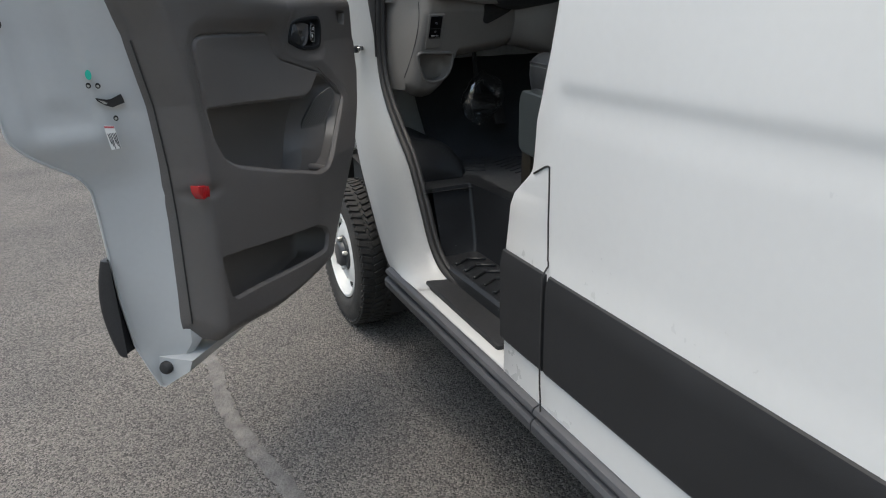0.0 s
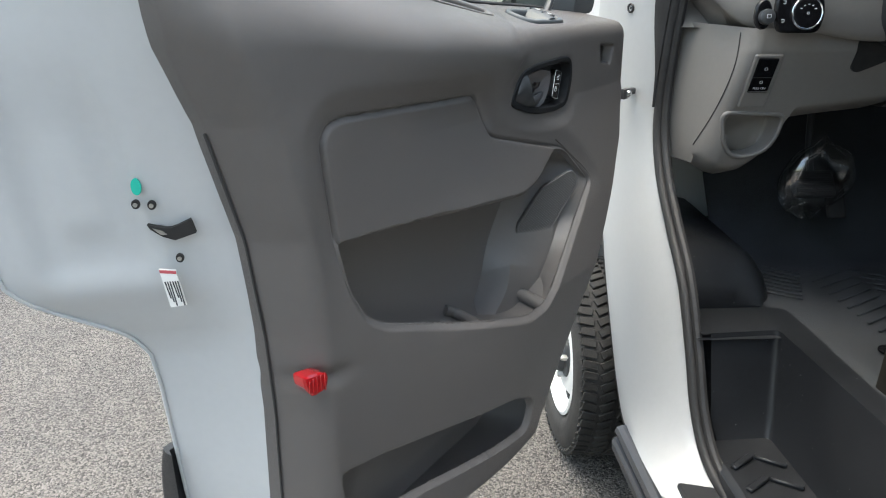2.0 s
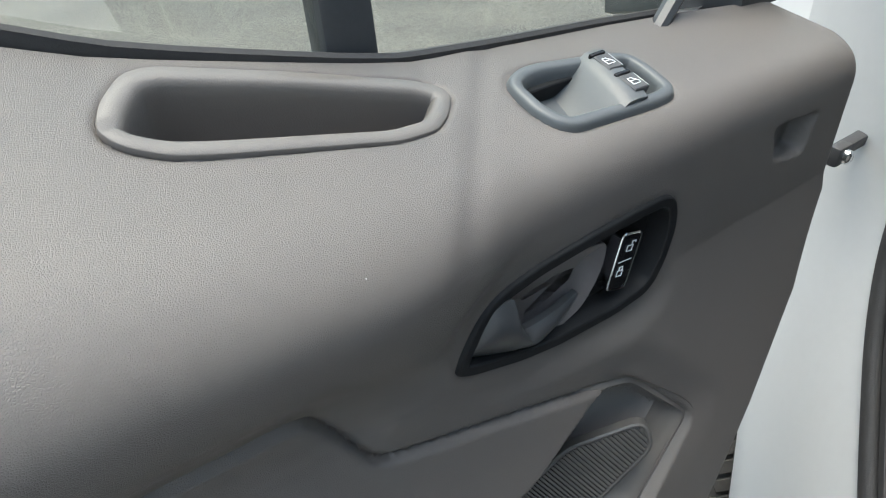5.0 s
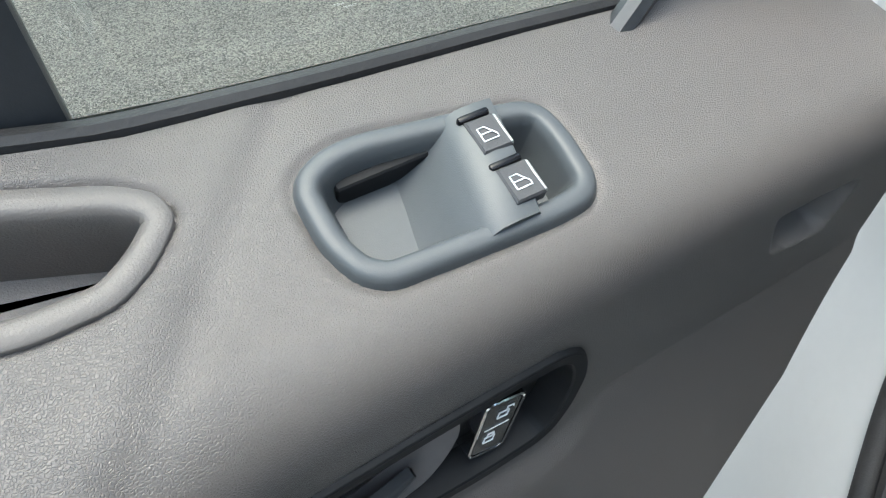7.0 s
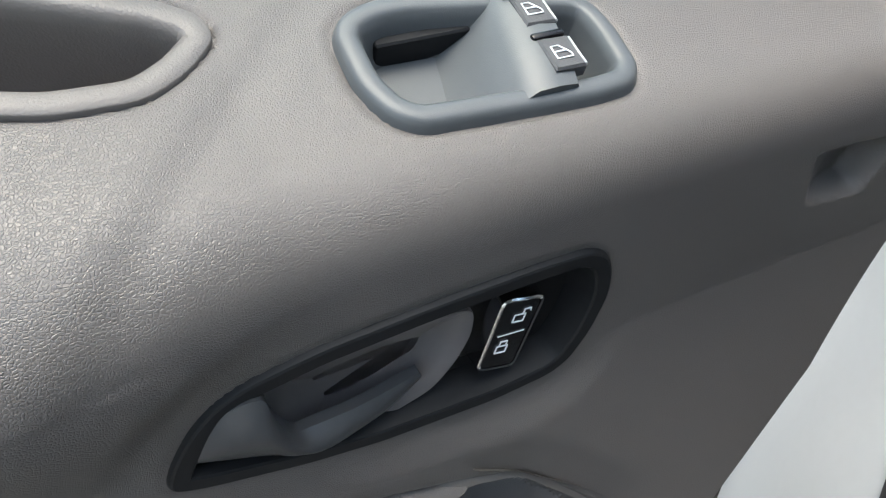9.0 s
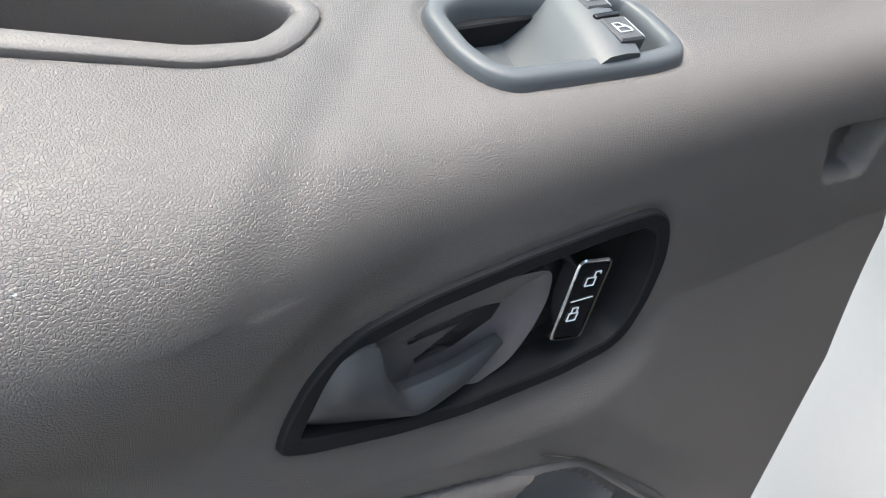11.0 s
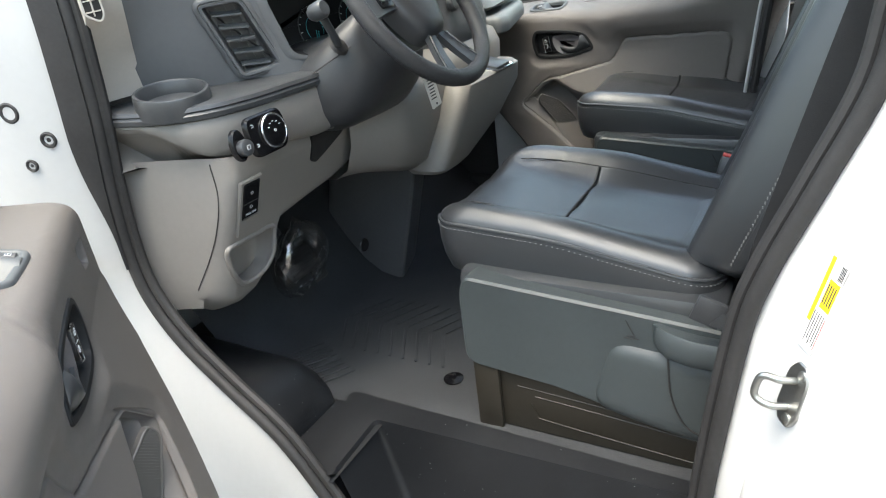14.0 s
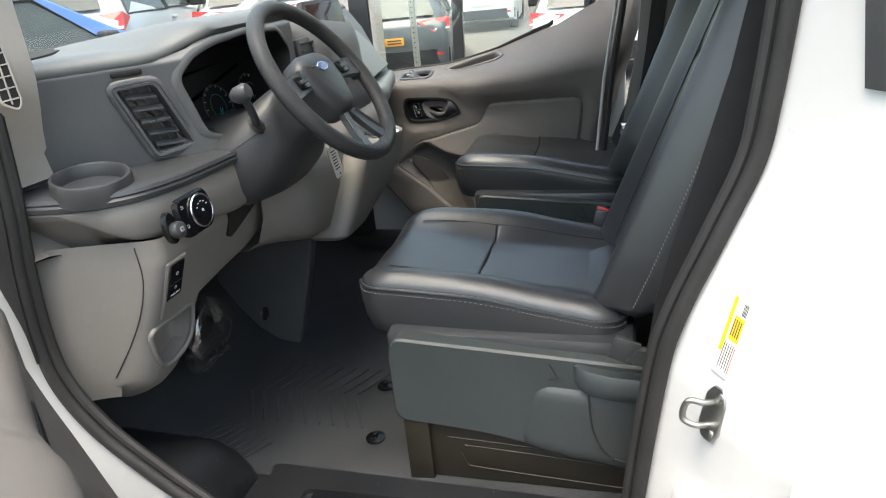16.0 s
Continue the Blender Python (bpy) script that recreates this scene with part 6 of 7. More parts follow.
bars([[(-0.024, 0.010), (0.024, 0.010)]], 0.0007, SF @ Matrix.Translation((0, 0, 0.0066)), DARKGREY, bs, "switch_divider")
for yy in (0.032, -0.002):
    bars([[(0.0035 * math.cos(a), yy + 0.0035 * math.sin(a)) for a in np.linspace(0, 2 * math.pi, 12)]], 0.0005, SF @ Matrix.Translation((0, 0, 0.0066)), MARK, bs, "switch_mark")


def words(text, size, m, material, parent, name="lettering"):
    cu = bpy.data.curves.new("txt", "FONT")
    cu.body, cu.size, cu.extrude, cu.align_x = text, size, 0.0003, "CENTER"
    tmp = bpy.data.objects.new("txt", cu)
    scene.collection.objects.link(tmp)
    bpy.context.view_layer.update()
    me = bpy.data.meshes.new_from_object(tmp.evaluated_get(bpy.context.evaluated_depsgraph_get()))
    bpy.data.objects.remove(tmp)
    bpy.data.curves.remove(cu)
    me.transform(m)
    me.materials.clear()
    return finish(name, me, material, parent, "", 0)


words("PULL ON", 0.0075, SF @ Matrix.Translation((0, -0.020, 0.0068)), MARK, bs)
bars([[(-0.022, -0.026), (0.022, -0.026)]], 0.0010, SF @ Matrix.Translation((0, 0, 0.0066)), STEEL, bs, "switch_edge")
# steering column, stalk, knee panel
rings = []
for y, z, rx, rz in ((1.015, 1.672, 0.080, 0.062), (1.040, 1.662, 0.088, 0.068), (1.046, 1.652, 0.118, 0.074), (1.058, 1.640, 0.132, 0.082), (1.090, 1.604, 0.168, 0.094), (1.130, 1.570, 0.192, 0.098), (1.190, 1.550, 0.200, 0.100), (1.270, 1.548, 0.200, 0.100)):
    rings.append([(0.645 + rx * (abs(math.cos(a)) ** 0.62) * math.copysign(1, math.cos(a)), y + rz * 0.30 * math.sin(a), z + rz * (abs(math.sin(a)) ** 0.8) * math.copysign(1, math.sin(a))) for a in np.linspace(0, 2 * math.pi, 40, endpoint=False)])
part("column_shroud", loft(rings), SHROUD, dash, "charcoal steering column shroud", 60)
part("column_shroud_joint", tube([(0.500, 1.062, 1.652), (0.470, 1.092, 1.632), (0.448, 1.130, 1.610), (0.444, 1.165, 1.598)], 0.0016, 5), RUBBER, dash)
part("indicator_stalk", tube(spline([(0.492, 1.085, 1.650), (0.462, 1.068, 1.672), (0.436, 1.060, 1.702), (0.415, 1.056, 1.727)], 4), 0.0085, 10), SATIN, dash, "black indicator stalk")
part("stalk_end", moved(lathe([(0.012, -0.02), (0.017, -0.012), (0.018, 0.012), (0.014, 0.018), (0.009, 0.0185)], 20), sheet_frame((0.404, 1.054, 1.738), (1, 0, 0), (-0.72, -0.66, 0.22))), SATIN, dash, "knurled stalk end")
part("stalk_boot", moved(lathe([(0.022, 0), (0.020, 0.008), (0.010, 0.012)], 16), sheet_frame((0.482, 1.082, 1.655), (1, 0, 0), (-0.8, -0.5, 0.4))), RUBBER, dash)
rows = []
for x in np.linspace(0.575, 1.36, 40):
    k = (x - 0.46) / 1.34
    yo = 1.165 - 0.075 * smooth01((x - 0.55) / 0.2) * smooth01((1.55 - x) / 0.3)
    z0 = 1.31 - 0.055 * smooth01((x - 0.6) / 0.25) + 0.03 * smooth01((x - 1.2) / 0.3)
    zt = 1.50 + 0.05 * smooth01((x - 0.75) / 0.3)
    rows.append([(x, yo + 0.10, zt + 0.02), (x, yo + 0.02, zt), (x, yo, zt - 0.04), (x, yo + 0.004, (zt + z0) / 2), (x, yo + 0.03, z0 + 0.03), (x, yo + 0.07, z0 + 0.004), (x, yo + 0.13, z0), (x, yo + 0.4, z0 + 0.02)])
grid_mesh("knee_panel", np.array(rows), LIFTEDTRIM, dash, "brown-grey knee panel below the wheel", 60, flip=True)
slot = rounded([(0.447, 1.478), (0.585, 1.478), (0.560, 1.446), (0.505, 1.418), (0.466, 1.400), (0.449, 1.410)], 0.012, 4)
part("open_slot", loft([[(p[0], face_y(p[1]) + d, p[1]) for p in slot] for d in (0.02, -0.0065)]), VOID, dash, "dark opening beside the column")
# centre stack and passenger side
cs_rows = []
for x in np.linspace(0.93, 1.82, 40):
    yo = 1.19 - 0.07 * smooth01((x - 0.95) / 0.08) * smooth01((1.34 - x) / 0.08)
    q = float(smooth01((x - 1.31) / 0.08))
    cs_rows.append([(x, yo + 0.06 + 0.16 * q, 1.835), (x, yo + 0.02 + 0.16 * q, 1.80), (x, yo + 0.005 + 0.13 * q, 1.74), (x, yo + 0.09 * q, 1.65), (x, yo - 0.012 + 0.07 * q, 1.60), (x, yo - 0.012 + 0.05 * q, 1.55), (x, yo + 0.02 + 0.05 * q, 1.50)])
grid_mesh("centre_dash_panel", np.array(cs_rows), DASHDARK, dash, "charcoal centre and passenger dash", 50, flip=True)
part("passenger_shelf", loft([[(x, y, z) for x, y in inset(rounded([(1.37, 1.30), (1.37, 1.115), (1.42, 1.105), (1.80, 1.205), (1.815, 1.30)], 0.02, 4), d)] for d, z in ((0.012, 1.518), (0.0, 1.524), (-0.003, 1.545), (0.002, 1.566), (0.014, 1.574))]), DASHTOP, dash, "padded passenger shelf", 50)
part("passenger_glovebox", loft([[(x, y + 0.85 * (z - 1.60), z) for x, y in rounded([(1.385, 1.30), (1.385, 1.170 + d), (1.43, 1.160 + d), (1.78, 1.215 + d), (1.80, 1.30)], 0.025, 4)] for z, d in ((1.590, 0.02), (1.600, 0.0), (1.68, -0.006), (1.775, 0.0), (1.795, 0.018))]), DASHTOP, dash, "padded glovebox lid", 50)
tab = part("centre_screen", moved(box(-0.105, 0.105, -0.010, 0.012, -0.075, 0.075, 0.008), pose(1.130, 1.170, 1.805, -12, 0, -8)), SATIN, dash, "upright centre screen")
part("screen_glass", moved(box(-0.092, 0.092, -0.0125, -0.0105, -0.062, 0.062, 0.001), pose(1.130, 1.170, 1.805, -12, 0, -8)), SCREEN, tab, "dark screen")
cv = part("centre_vent", moved(box(-0.045, 0.045, -0.006, 0.02, -0.045, 0.045, 0.008), pose(0.965, 1.165, 1.745, -10, 0, 0)), SATIN, dash, "black centre vent")
for k in range(4):
    part("vent_slat", moved(box(-0.038, 0.038, -0.009, 0.004, -0.0015, 0.0015), pose(0.965, 1.165, 1.745 - 0.03 + k * 0.02, -10, 0, 0)), DARKGREY, cv)
for k in range(2):
    part("heater_knob", moved(lathe([(0.022, 0), (0.022, 0.014), (0.018, 0.018), (0.004, 0.019)], 24), sheet_frame((1.06 + 0.09 * k, 1.115, 1.66), (1, 0, 0), (0, -1, 0.15))), SATIN, dash, "round heater knob")
sh = part("gear_console", loft([[(x, y, z) for x, y in rounded(pl, 0.045, 6)] for z, pl in ((1.236, [(0.84, 1.085), (0.99, 1.08), (1.02, 1.20), (0.84, 1.20)]), (1.25, [(0.83, 1.07), (1.01, 1.065), (1.05, 1.20), (0.83, 1.20)]), (1.33, [(0.86, 1.045), (1.17, 1.03), (1.21, 1.20), (0.86, 1.20)]), (1.41, [(0.90, 1.03), (1.29, 1.015), (1.33, 1.20), (0.90, 1.20)]), (1.455, [(0.93, 1.03), (1.30, 1.015), (1.34, 1.20), (0.93, 1.20)]), (1.465, [(0.94, 1.04), (1.29, 1.025), (1.33, 1.20), (0.94, 1.20)]))]), LIFTEDTRIM, dash, "grey gear lever console")
part("gear_boot", moved(box(-0.05, 0.05, -0.05, 0.05, 0, 0.02, 0.008), pose(1.17, 1.07, 1.462, 12, 0, 0)), SATIN, sh, "black gear lever boot")
part("gear_trim", moved(tube([(-0.055, -0.055, 0), (0.055, -0.055, 0), (0.055, 0.055, 0), (-0.055, 0.055, 0)], 0.004, 6, True), pose(1.17, 1.07, 1.470, 12, 0, 0)), CHROME, sh, "bright trim")
COVERPL = mat("dark_cover_plastic", (0.10, 0.102, 0.106), 0.42, var=0.15, var_scale=6.0, bump=0.0002, bump_scale=900, rough_var=0.06)
# box under the dash and pedals
part("pedal_box_cover", loft([[(x - 0.05 * k, y - 0.30 * (z - 0.81), z) for x, y in rounded([(1.016, 1.72), (0.976, 1.358), (1.150, 1.412), (1.30, 1.72)], 0.022, 4)] for z, k in ((0.800, 0), (0.815, 0), (1.10, 0.3), (1.26, 0.5))]), COVERPL, dash, "black plastic cover beside the pedals")
part("cover_plug", moved(lathe([(0.022, 0), (0.020, 0.003), (0.004, 0.004)], 20), sheet_frame((0.82, 1.3765, 1.0), (1, 0, 0), (0, -1, 0))), WELLPL, dash)
ped = part("brake_pedal", moved(box(-0.062, 0.062, -0.010, 0.010, -0.040, 0.040, 0.012, 3), pose(0.55, 1.40, 1.07, -35, 0, 0)), RUBBER, dash, "black rubber brake pedal")
part("pedal_arm", tube([(0.55, 1.41, 1.08), (0.56, 1.47, 1.16), (0.57, 1.52, 1.32)], 0.010, 8), SATIN, ped, "pedal arm")
for k in range(5):
    part("pedal_rib", moved(box(-0.052, 0.052, -0.013, -0.009, -0.003, 0.003, 0.001, 1), pose(0.55, 1.40, 1.07, -35, 0, 0) @ Matrix.Translation((0, 0, -0.026 + 0.013 * k))), RUBBER, ped)
# a clear film bag pulled over the brake pedal
FILM = glass("clear_plastic_film", (0.90, 0.91, 0.91), 0.22)
sheet = []
for i in range(27):
    a = math.pi * (0.04 + 0.92 * i / 26)
    row = []
    for j in range(41):
        b = 2 * math.pi * j / 40
        f = 1 + 0.08 * math.sin(3 * b + 2 * a) + 0.05 * abs(math.sin(4 * b - 2 * a + 1)) + 0.015 * abs(math.sin(9 * b + 5 * a))
        row.append((0.550 + 0.098 * f * math.sin(a) * math.cos(b), 1.395 + 0.058 * f * math.sin(a) * math.sin(b), 1.085 + 0.095 * f * math.cos(a) - 0.02 * math.sin(b)))
    sheet.append(row)
bag = thing("plastic_bag", pose(0, 0, 0), "crumpled clear plastic film bag over the brake pedal", "plastic bag")
grid_mesh("film", np.array(sheet), FILM, bag, "", 60)
part("hem", tube(sheet[22][:-1], 0.0016, 5, True), FILM, bag, "folded hem of the bag")
part("accelerator_pedal", moved(box(-0.028, 0.028, -0.008, 0.008, -0.07, 0.07, 0.008, 3), pose(0.66, 1.46, 1.02, -30, 0, 0)), RUBBER, dash, "black accelerator pedal")
# key tag under the wheel
tag = thing("key_tag", sheet_frame((0.800, 1.055, 1.482), (1, -0.15, 0.1), (-0.25, -1, 0.1)), "white printed key tag hanging from the ignition", "key tag")
part("tag_card", plate(rounded([(-0.022, 0.042), (0.020, 0.042), (0.024, -0.040), (-0.016, -0.044)], 0.004, 3), 0, 0.0015), PAPER, tag)
for k in range(7):
    part("tag_print", box(-0.012 + 0.002 * (k % 2), 0.010 + 0.004 * ((k * 3) % 3), 0.028 - k * 0.008, 0.031 - k * 0.008, 0.001, 0.0021), INK, tag, smooth=0)
part("tag_hole", plate(circle(0.004, -0.034, 0.003), 0.0005, 0.0022), INK, tag)
part("key", moved(box(-0.004, 0.004, 0.04, 0.075, -0.002, 0.004, 0.001), Matrix.Identity(4)), STEEL, tag)

# --- pillar trims, far door, belts ---
part("pillar_trim", loft([[(0.105, 1.45, z), (0.112, 1.405 - 0.08 * smooth01((z - 1.66) / 0.18), z), (0.228 - 0.056 * smooth01((z - 1.66) / 0.18), 1.395 - 0.085 * smooth01((z - 1.66) / 0.18), z), (0.240, 1.42, z), (0.16, 1.50, z)] for z in np.linspace(1.625, 2.16, 12)]), BEIGE, van, "beige windscreen pillar trim", 50)
PV = sheet_frame((0.1140, 1.3235, 1.842), (0.93, -0.37, 0.0), (-0.37, -0.93, 0.05))
vent = rounded([(-0.012, 0.052), (0.002, 0.058), (0.014, 0.042), (0.017, -0.052), (0.010, -0.064), (-0.012, -0.050)], 0.007, 4)
gr = part("pillar_vent", ring_rim(vent, [(-0.0045, -0.002), (-0.0035, 0.0012), (-0.001, 0.0018), (0.0, 0.0014), (0.001, -0.004)], PV), BEIGE, van, "beige grille in the pillar trim")
part("pillar_vent_hollow", plate(inset(vent, -0.0005), -0.004, 0.0012, PV), VOID, gr)
for k in range(6):
    part("pillar_vent_bar", moved(box(-0.012, 0.0145, -0.0012, 0.0012, 0.0008, 0.0030, 0.0006, 1), PV @ pose(0.001, -0.047 + k * 0.019, 0, 0, 0, 4)), BEIGE, gr)
part("pillar_vent_bar", moved(box(-0.0014, 0.0014, -0.055, 0.052, 0.001, 0.0034, 0.0006, 1), PV @ pose(0.002, 0, 0)), BEIGE, gr)
pdoor = front_door("passenger_door", Matrix(((0, -1, 0, 1.84), (-1, 0, 0, 1.62), (0, 0, 1, 0), (0, 0, 0, 1))), "closed passenger door with brown-grey trim, beyond the far seat", 0.95)
part("outer_skin", box(0.05, 1.30, -0.16, -0.12, 0.5, 1.50, 0.01), WHITE, pdoor)
part("window_frame", tube([(1.155, -0.20, 1.66), (1.168, -0.20, 1.85), (1.18, -0.21, 2.14)], 0.022, 8), SATIN, pdoor, "black window frame")
part("top_frame", tube([(1.18, -0.21, 2.14), (0.4, -0.21, 2.15), (0.0, -0.21, 2.10)], 0.022, 8), SATIN, pdoor)
part("far_pillar_trim", loft([[(1.79, 0.34 - 0.10 * k, z), (1.775, 0.31 - 0.10 * k, z), (1.775, 0.20 - 0.10 * k, z), (1.85, 0.17 - 0.10 * k, z), (1.90, 0.34 - 0.10 * k, z)] for k, z in ((-0.4, 0.80), (0.0, 1.25), (0.6, 1.6), (1.0, 2.2))]), TRIMFINE, van, "grey far door pillar trim")
part("far_door_seal", tube([(1.80, 0.40, 1.2), (1.80, 0.37, 1.5), (1.80, 0.33, 1.75), (1.80, 0.28, 2.15)], 0.012, 8), RUBBER, van)
part("far_pillar_edge", tube([(1.792, 0.425, 1.2), (1.792, 0.395, 1.5), (1.792, 0.355, 1.75), (1.792, 0.30, 2.15)], 0.006, 8), SHADEWHITE, van)
part("far_belt", loft([[(1.768, 0.30 - 0.10 * k, z), (1.770, 0.25 - 0.10 * k, z), (1.765, 0.25 - 0.10 * k, z), (1.763, 0.30 - 0.10 * k, z)] for k, z in ((0.0, 1.22), (0.5, 1.6), (1.0, 2.1))]), WEB, van, "dark far seat belt")
part("belt_anchor", box(1.745, 1.772, 0.30, 0.335, 1.27, 1.34, 0.005), CHROME, van, "bright belt buckle plate")
belt = thing("seat_belt", pose(0, 0, 0), "black driver seat belt hanging by the door pillar", "seat belt")
part("webbing", loft([[(0.345, y - 0.028, z), (0.345, y + 0.030, z), (0.342, y + 0.030, z), (0.342, y - 0.028, z)] for y, z in ((0.235, 1.20), (0.215, 1.35), (0.165, 1.55), (0.115, 1.75), (0.08, 1.95), (0.06, 2.15))]), WEB, belt, "black belt webbing")
part("belt_tongue", moved(box(-0.004, 0.006, -0.02, 0.03, -0.02, 0.03, 0.003), pose(0.345, 0.30, 1.215, 20, 0, 0)), SATIN, belt, "belt tongue")
part("belt_stalk", loft([[(0.34, 0.18, 1.16), (0.36, 0.18, 1.16), (0.36, 0.30, 1.20), (0.34, 0.30, 1.20)], [(0.34, 0.18, 1.21), (0.36, 0.18, 1.21), (0.36, 0.28, 1.225), (0.34, 0.28, 1.225)]]), SATIN, belt)
part("inner_pillar", loft([[(0.40, float(np.interp(z, SEAL_Z, SEAL_Y)) - 0.02, z), (0.30, float(np.interp(z, SEAL_Z, SEAL_Y)) + 0.002, z), (0.27, float(np.interp(z, SEAL_Z, SEAL_Y)) + 0.004, z), (0.27, -0.3, z), (0.40, -0.3, z)] for z in np.linspace(0.6, 2.2, 12)]), DASHDARK, van, "charcoal inner door pillar trim")

# --- fittings on the near door pillar ---
def jamb_frame(z, x=0.19):
    ye, yo = float(np.interp(z, EDGE_Z, EDGE_Y)), float(np.interp(z, SEAL_Z, SEAL_Y)) - 0.045
    x0 = float(skin_x(z, ye))
    a, b = np.array([x0 + 0.10, ye + 0.42 * (yo + 0.045 - ye), z]), np.array([0.19, yo, z])
    t = (b - a) / np.linalg.norm(b - a)
    k = (x - a[0]) / (b[0] - a[0])
    p = a + (b - a) * k
    return sheet_frame(p, tuple(-t), (-t[1], t[0], 0.24))


J = jamb_frame(1.235, 0.142)
stk = thing("door_striker", pose(0, 0, 0), "steel door striker loop bolted to the white pillar", "striker")
part("striker_plate", moved(plate(rounded([(-0.024, 0.028), (-0.010, 0.048), (0.014, 0.048), (0.024, 0.026), (0.024, -0.026), (0.012, -0.048), (-0.010, -0.048), (-0.024, -0.028)], 0.006, 3), -0.004, 0.004, None, 0.002), J), STEEL, stk, "bright steel plate")
part("striker_loop", moved(tube(spline([(0.0, 0.021, 0.0), (0.0, 0.021, 0.026), (-0.008, 0.021, 0.040), (-0.014, 0.013, 0.046), (-0.015, -0.010, 0.046), (-0.010, -0.019, 0.040), (0.0, -0.021, 0.026), (0.0, -0.021, 0.0)], 4), 0.0052, 10), J), STEEL, stk, "bent steel loop")
for yy in (0.034, -0.034):
    part("striker_bolt", moved(lathe([(0.008, 0.003), (0.008, 0.006), (0.005, 0.0075), (0.001, 0.0075)], 14), J @ Matrix.Translation((0.009, yy, 0))), STEEL, stk)
J2 = jamb_frame(1.368, 0.160)
stick = thing("warning_sticker", pose(0, 0, 0), "yellow and white printed sticker on the white pillar", "sticker")
lean = pose(0, 0, 0, 0, 0, -4) @ Matrix.Diagonal((0.78, 1, 1, 1))
part("sticker_sheet", moved(box(-0.021, 0.021, -0.068, 0.064, 0.0008, 0.0016), J2 @ lean), PAPER, stick, smooth=0)
part("sticker_yellow", moved(box(-0.021, -0.012, -0.03, 0.064, 0.0017, 0.0020), J2 @ lean), YELLOW, stick, "yellow band", 0)
part("sticker_yellow", moved(box(-0.006, 0.020, -0.005, 0.036, 0.0017, 0.0020), J2 @ lean), YELLOW, stick, "yellow block", 0)
part("sticker_red", moved(box(0.0185, 0.020, -0.060, -0.014, 0.0017, 0.0020), J2 @ lean), REDINK, stick, smooth=0)
for k in range(5):
    part("sticker_print", moved(box(-0.010 + 0.006 * k, -0.0085 + 0.006 * k, -0.058 + 0.004 * (k % 2), -0.012, 0.0017, 0.0021), J2 @ lean), INK, stick, smooth=0)
for k in range(4):
    part("sticker_print", moved(box(-0.004 + 0.006 * k, -0.002 + 0.006 * k, 0.002, 0.030, 0.0020, 0.0023), J2 @ lean), INK, stick, smooth=0)
    part("sticker_print", moved(box(0.008 + 0.003 * k, 0.0095 + 0.003 * k, 0.040, 0.060, 0.0017, 0.0021), J2 @ lean), INK, stick, smooth=0)
# black plastic cover high on the pillar
A, B, out = Vector((0.140, 0.019, 1.862)), Vector((0.110, 0.014, 1.755)), Vector((-0.85, -0.50, 0.0))
nrm = Vector((-0.49, 0.865, 0.11)).normalized()
A = A - out * 0.02
part("pillar_cover", loft([[tuple(p + nrm * h) for p in (A + Vector((0, 0, 0.12)), B, B + out * 0.11, A + out * 0.13 + Vector((0, 0, 0.12)))] for h in (-0.02, 0.004, 0.007)]), SATIN, van, "black plastic cover on the pillar")


# ---- windscreen and parked cars ----
WS = glass("clear_windscreen", (0.88, 0.91, 0.89), 0.035)
ws = part("windscreen", loft([[(x, 1.95 + 0.06 * math.sin(math.pi * (x - 0.14) / 1.68), 1.79), (x, 1.48 + 0.05 * math.sin(math.pi * (x - 0.14) / 1.68), 2.02), (x, 0.94, 2.25)] for x in np.linspace(1.82, 0.14, 13)], False), WS, van, "clear windscreen")
ws.visible_shadow = False
for sx, nm in ((0.10, "near"), (1.86, "far")):
    part("windscreen_pillar", tube([(sx, 1.98, 1.74), (sx, 1.52, 2.01), (sx, 0.96, 2.28)], 0.040, 8), WHITE, van, "white windscreen pillar")
fm = thing("passenger_mirror", pose(0, 0, 0), "white and black mirror outside the passenger door", "mirror")
part("mirror_housing", loft([[(x, y, z) for x, z in rounded([(1.99, 1.52), (2.16, 1.50), (2.18, 1.90), (2.0, 1.92)], 0.04, 4)] for y in (1.36, 1.44)]), SATIN, fm, "black mirror housing")
part("mirror_glass", loft([[(x, y, z) for x, z in rounded([(2.0, 1.54), (2.145, 1.53), (2.16, 1.88), (2.01, 1.90)], 0.035, 4)] for y in (1.354, 1.359)]), MIRROR, fm, "mirror glass", 0)
part("mirror_arm", box(1.90, 2.0, 1.36, 1.42, 1.50, 1.60, 0.02), SATIN, fm)

CARGLASS = mat("dark_car_glass", (0.05, 0.06, 0.058), 0.2, spec=0.35, var=0.3, var_scale=2.0)
TAIL = mat("red_tail_lamp", (0.42, 0.03, 0.03), 0.25, coat=0.2)
ORANGE = mat("orange_plate", (0.75, 0.32, 0.03), 0.5)
PAINTS = {"graphite": mat("graphite_car_paint", (0.075, 0.083, 0.09), 0.34, var=0.05, coat=0.3), "white": mat("white_car_paint", (0.66, 0.66, 0.65), 0.36, var=0.03, coat=0.2),
          "silver": mat("silver_car_paint", (0.40, 0.42, 0.41), 0.36, var=0.04, coat=0.25), "blue": mat("blue_car_paint", (0.035, 0.10, 0.33), 0.4, var=0.04, coat=0.1)}


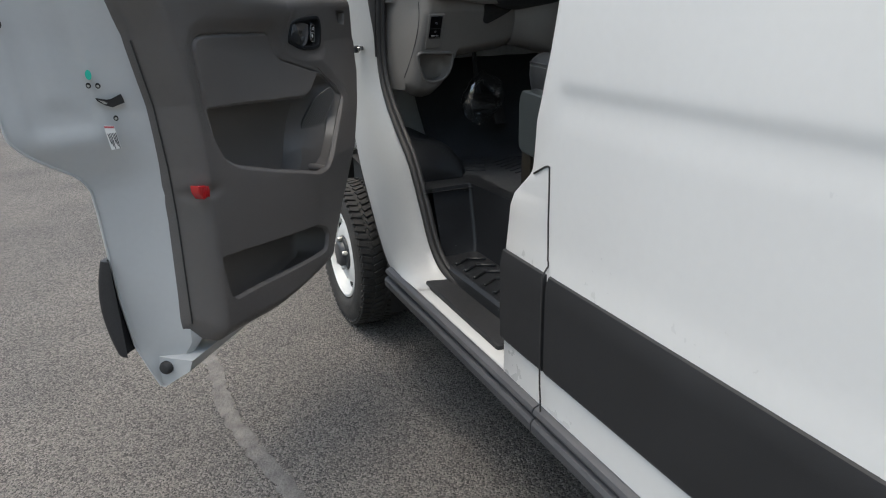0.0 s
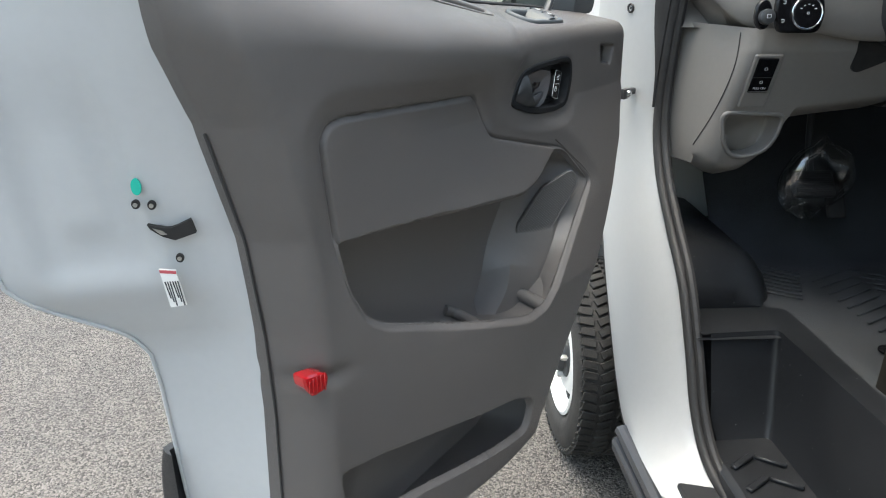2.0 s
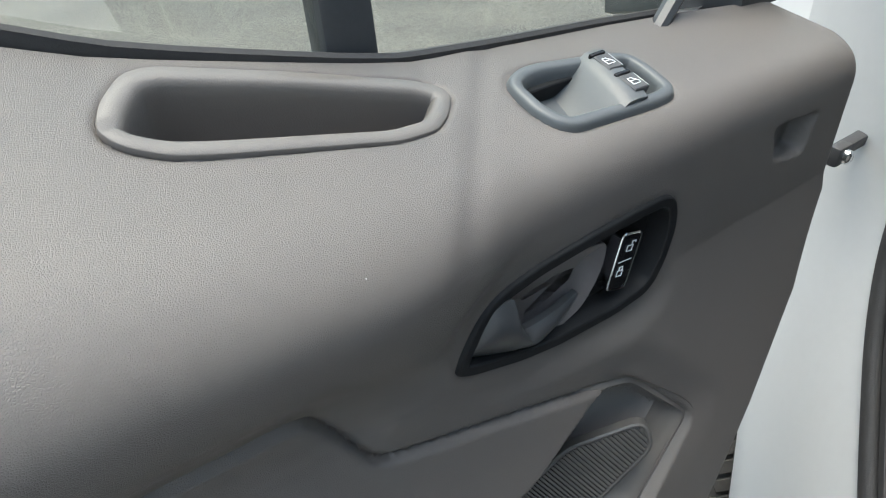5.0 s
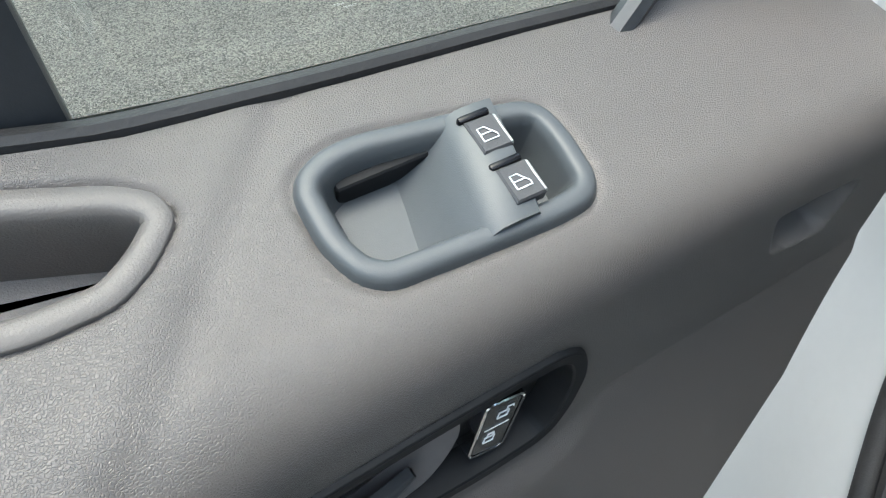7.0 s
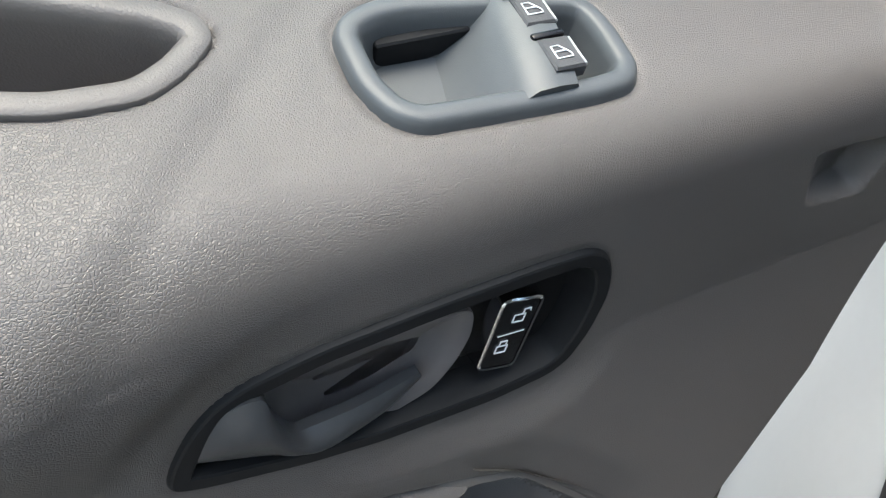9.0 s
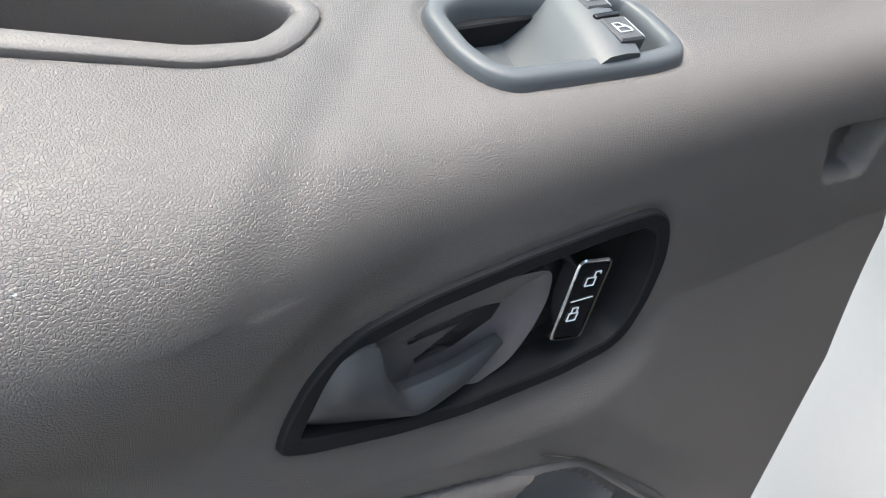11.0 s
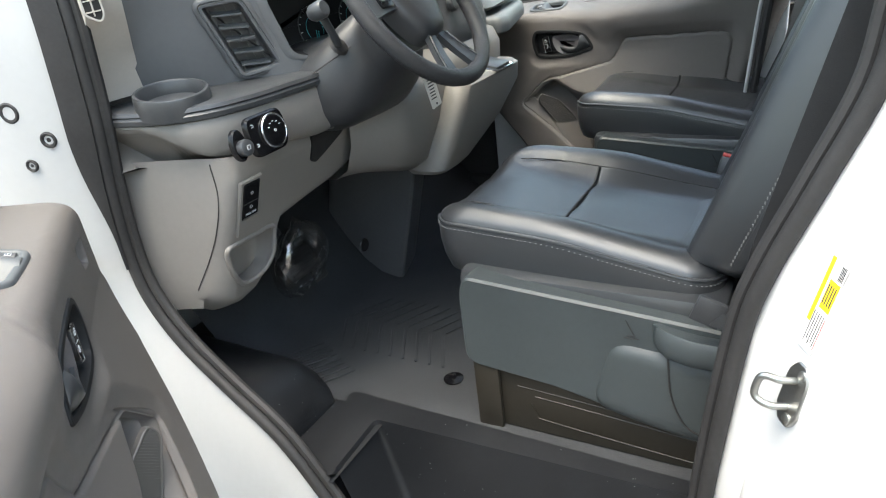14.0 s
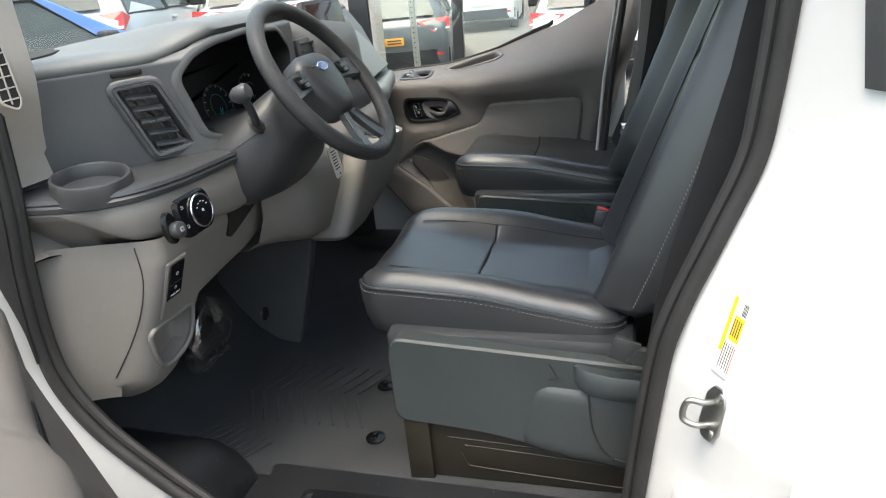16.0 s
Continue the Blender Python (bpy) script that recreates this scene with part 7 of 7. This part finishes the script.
def suv(name, m, paint, label, plate_col=None):
    """A parked estate car; local x points to its tail, y across, z up."""
    car = thing(name, m, label, "car", "parked cars")
    P = PAINTS[paint]
    W = 1.86

    def ring(x, zb, zs, zt, w, wt):
        return [(x, -w / 2, zb), (x, -w / 2 - 0.02, (zb + zs) / 2), (x, -w / 2, zs), (x, -wt / 2, zt - 0.05), (x, -wt / 2 + 0.12, zt), (x, wt / 2 - 0.12, zt), (x, wt / 2, zt - 0.05), (x, w / 2, zs), (x, w / 2 + 0.02, (zb + zs) / 2), (x, w / 2, zb)]
    body = [ring(-2.25, 0.45, 0.70, 0.78, 1.5, 1.4), ring(-2.1, 0.25, 0.80, 0.92, 1.76, 1.6), ring(-1.2, 0.22, 0.92, 1.05, W, 1.66), ring(-0.75, 0.22, 0.96, 1.10, W, 1.6), ring(0.0, 0.22, 0.98, 1.62, W, 1.24), ring(1.0, 0.22, 1.0, 1.66, W, 1.26), ring(1.75, 0.24, 1.02, 1.58, W, 1.22), ring(2.05, 0.28, 1.02, 1.12, W - 0.04, 1.62), ring(2.22, 0.34, 0.98, 1.04, W - 0.12, 1.6), ring(2.26, 0.45, 0.9, 0.95, 1.6, 1.5)]
    part("body", loft(body), P, car, "", 50)
    part("rear_window", loft([[(2.085, -0.70, 1.14), (1.80, -0.56, 1.54), (1.80, 0.56, 1.54), (2.085, 0.70, 1.14)], [(2.10, -0.70, 1.145), (1.815, -0.56, 1.545), (1.815, 0.56, 1.545), (2.10, 0.70, 1.145)]]), CARGLASS, car, "dark rear window", 0)
    for sg in (-1, 1):
        part("side_window", loft([[(-0.45, sg * 0.885, 1.05), (0.05, sg * 0.68, 1.53), (1.55, sg * 0.68, 1.53), (1.85, sg * 0.88, 1.07)], [(-0.45, sg * 0.90, 1.05), (0.05, sg * 0.695, 1.54), (1.55, sg * 0.695, 1.54), (1.85, sg * 0.895, 1.07)]]), CARGLASS, car, "dark side windows", 0)
        for x0, x1 in ((-0.45, 0.52), (0.56, 1.85)):
            k0, k1 = (0.05 if x0 < 0 else 0.57), (0.51 if x0 < 0 else 1.55)
            part("window_trim", tube([(x0, sg * 0.905, 1.05), (k0, sg * 0.70, 1.54), (k1, sg * 0.70, 1.54), (x1, sg * 0.90, 1.06)], 0.016, 6, True), RUBBER, car, "black window trim")
        part("door_handle", box(0.36, 0.54, min(sg * 0.93, sg * 0.965), max(sg * 0.93, sg * 0.965), 0.92, 0.955, 0.008), P, car)
        part("car_mirror", moved(box(-0.07, 0.07, -0.11, 0.11, -0.07, 0.08, 0.03, 3), pose(-0.42, sg * 1.02, 1.10)), MOULD, car, "black wing mirror")
        tl = part("tail_lamp", loft([[(1.92, sg * 0.93, 1.03), (2.10, sg * 0.93, 0.90), (2.235, sg * 0.70, 0.88), (2.20, sg * 0.40, 1.06), (2.02, sg * 0.90, 1.10)], [(1.93, sg * 0.960, 1.03), (2.14, sg * 0.955, 0.90), (2.275, sg * 0.70, 0.88), (2.235, sg * 0.40, 1.06), (2.06, sg * 0.935, 1.10)]]), TAIL, car, "red tail lamp", 0)
        part("lamp_bar", loft([[(2.262, sg * 0.70, 0.90), (2.272, sg * 0.70, 0.90), (2.268, sg * 0.70, 0.935), (2.258, sg * 0.70, 0.935)], [(2.15, sg * 0.945, 0.915), (2.16, sg * 0.945, 0.915), (2.155, sg * 0.945, 0.945), (2.145, sg * 0.945, 0.945)]]), MARK, tl, "", 0)
        part("bumper_reflector", box(2.235, 2.265, min(sg * 0.62, sg * 0.82), max(sg * 0.62, sg * 0.82), 0.50, 0.545), TAIL, car, "red bumper reflector", 0)
        for wx in (-1.35, 1.35):
            wh = part("tyre", moved(lathe([(0.20, -0.10), (0.31, -0.11), (0.345, -0.08), (0.345, 0.08), (0.31, 0.11), (0.20, 0.10)], 28), pose(wx, sg * 0.84, 0.345, 90, 0, 0)), TYRE, car, "black tyre")
            part("rim", moved(lathe([(0.21, -0.09), (0.19, -0.095), (0.05, -0.07), (0.05, 0.07), (0.19, 0.095), (0.21, 0.09)], 20), pose(wx, sg * 0.84, 0.345, 90, 0, 0)), STEEL, wh)
    part("bumper", loft([[(2.10, -0.93, z), (2.27, -0.70, z), (2.30, 0.0, z), (2.27, 0.70, z), (2.10, 0.93, z), (1.9, 0.6, z), (1.9, -0.6, z)] for z in (0.34, 0.36, 0.58, 0.60)]), MOULD, car, "dark rear bumper")
    part("plate_recess", box(2.20, 2.262, -0.32, 0.32, 0.66, 0.86, 0.01), P, car)
    if plate_col:
        pl = part("number_plate", box(2.262, 2.272, -0.16, 0.16, 0.70, 0.83, 0.003), plate_col, car, "orange dealer plate")
        for k in range(2):
            part("plate_bar", box(2.272, 2.274, -0.12, 0.12, 0.73 + 0.045 * k, 0.755 + 0.045 * k), INK, pl, smooth=0)
    part("roof_spoiler", box(1.70, 1.90, -0.55, 0.55, 1.56, 1.60, 0.015), P, car)
    return car


def park(x, y, turn, paint, label, plate_col=None, height=1.0):
    suv("parked_car", pose(x, y, float(rise(x, y)), 0, 0, turn) @ Matrix.Diagonal((1, 1, height, 1)), paint, label, plate_col)


park(12.9, 4.66, 192, "graphite", "graphite SUV parked with its tail to the van", ORANGE)
park(12.5, 1.04, 184, "white", "white SUV parked beside a graphite one")
park(21.5, 4.6, 185, "white", "white SUV parked in the far row")
park(8.1, 7.4, 195, "silver", "silver SUV parked ahead of the van")
park(10.9, 6.6, 205, "white", "white SUV parked next to a silver one")
park(4.95, 6.05, 150, "blue", "blue saloon car parked ahead of the van", None, 0.88)
park(11.6, 11.0, 215, "silver", "silver car parked in a second row")
park(27.0, 9.0, 190, "silver", "silver car in the far row")
park(27.0, 2.0, 180, "white", "white car in the far row")
pole = thing("sign_pole", pose(6.3, 2.48, 0), "perforated galvanised sign pole standing in the asphalt", "pole")
part("post", box(-0.028, 0.028, -0.028, 0.028, 0, 2.6, 0.004), STEEL, pole)
for k in range(40):
    part("post_hole", moved(plate(circle(0, 0, 0.007, None, 8), 0.0265, 0.0295), pose(0, 0, 0.45 + k * 0.05, 0, -90, 0)), VOID, pole, smooth=0)
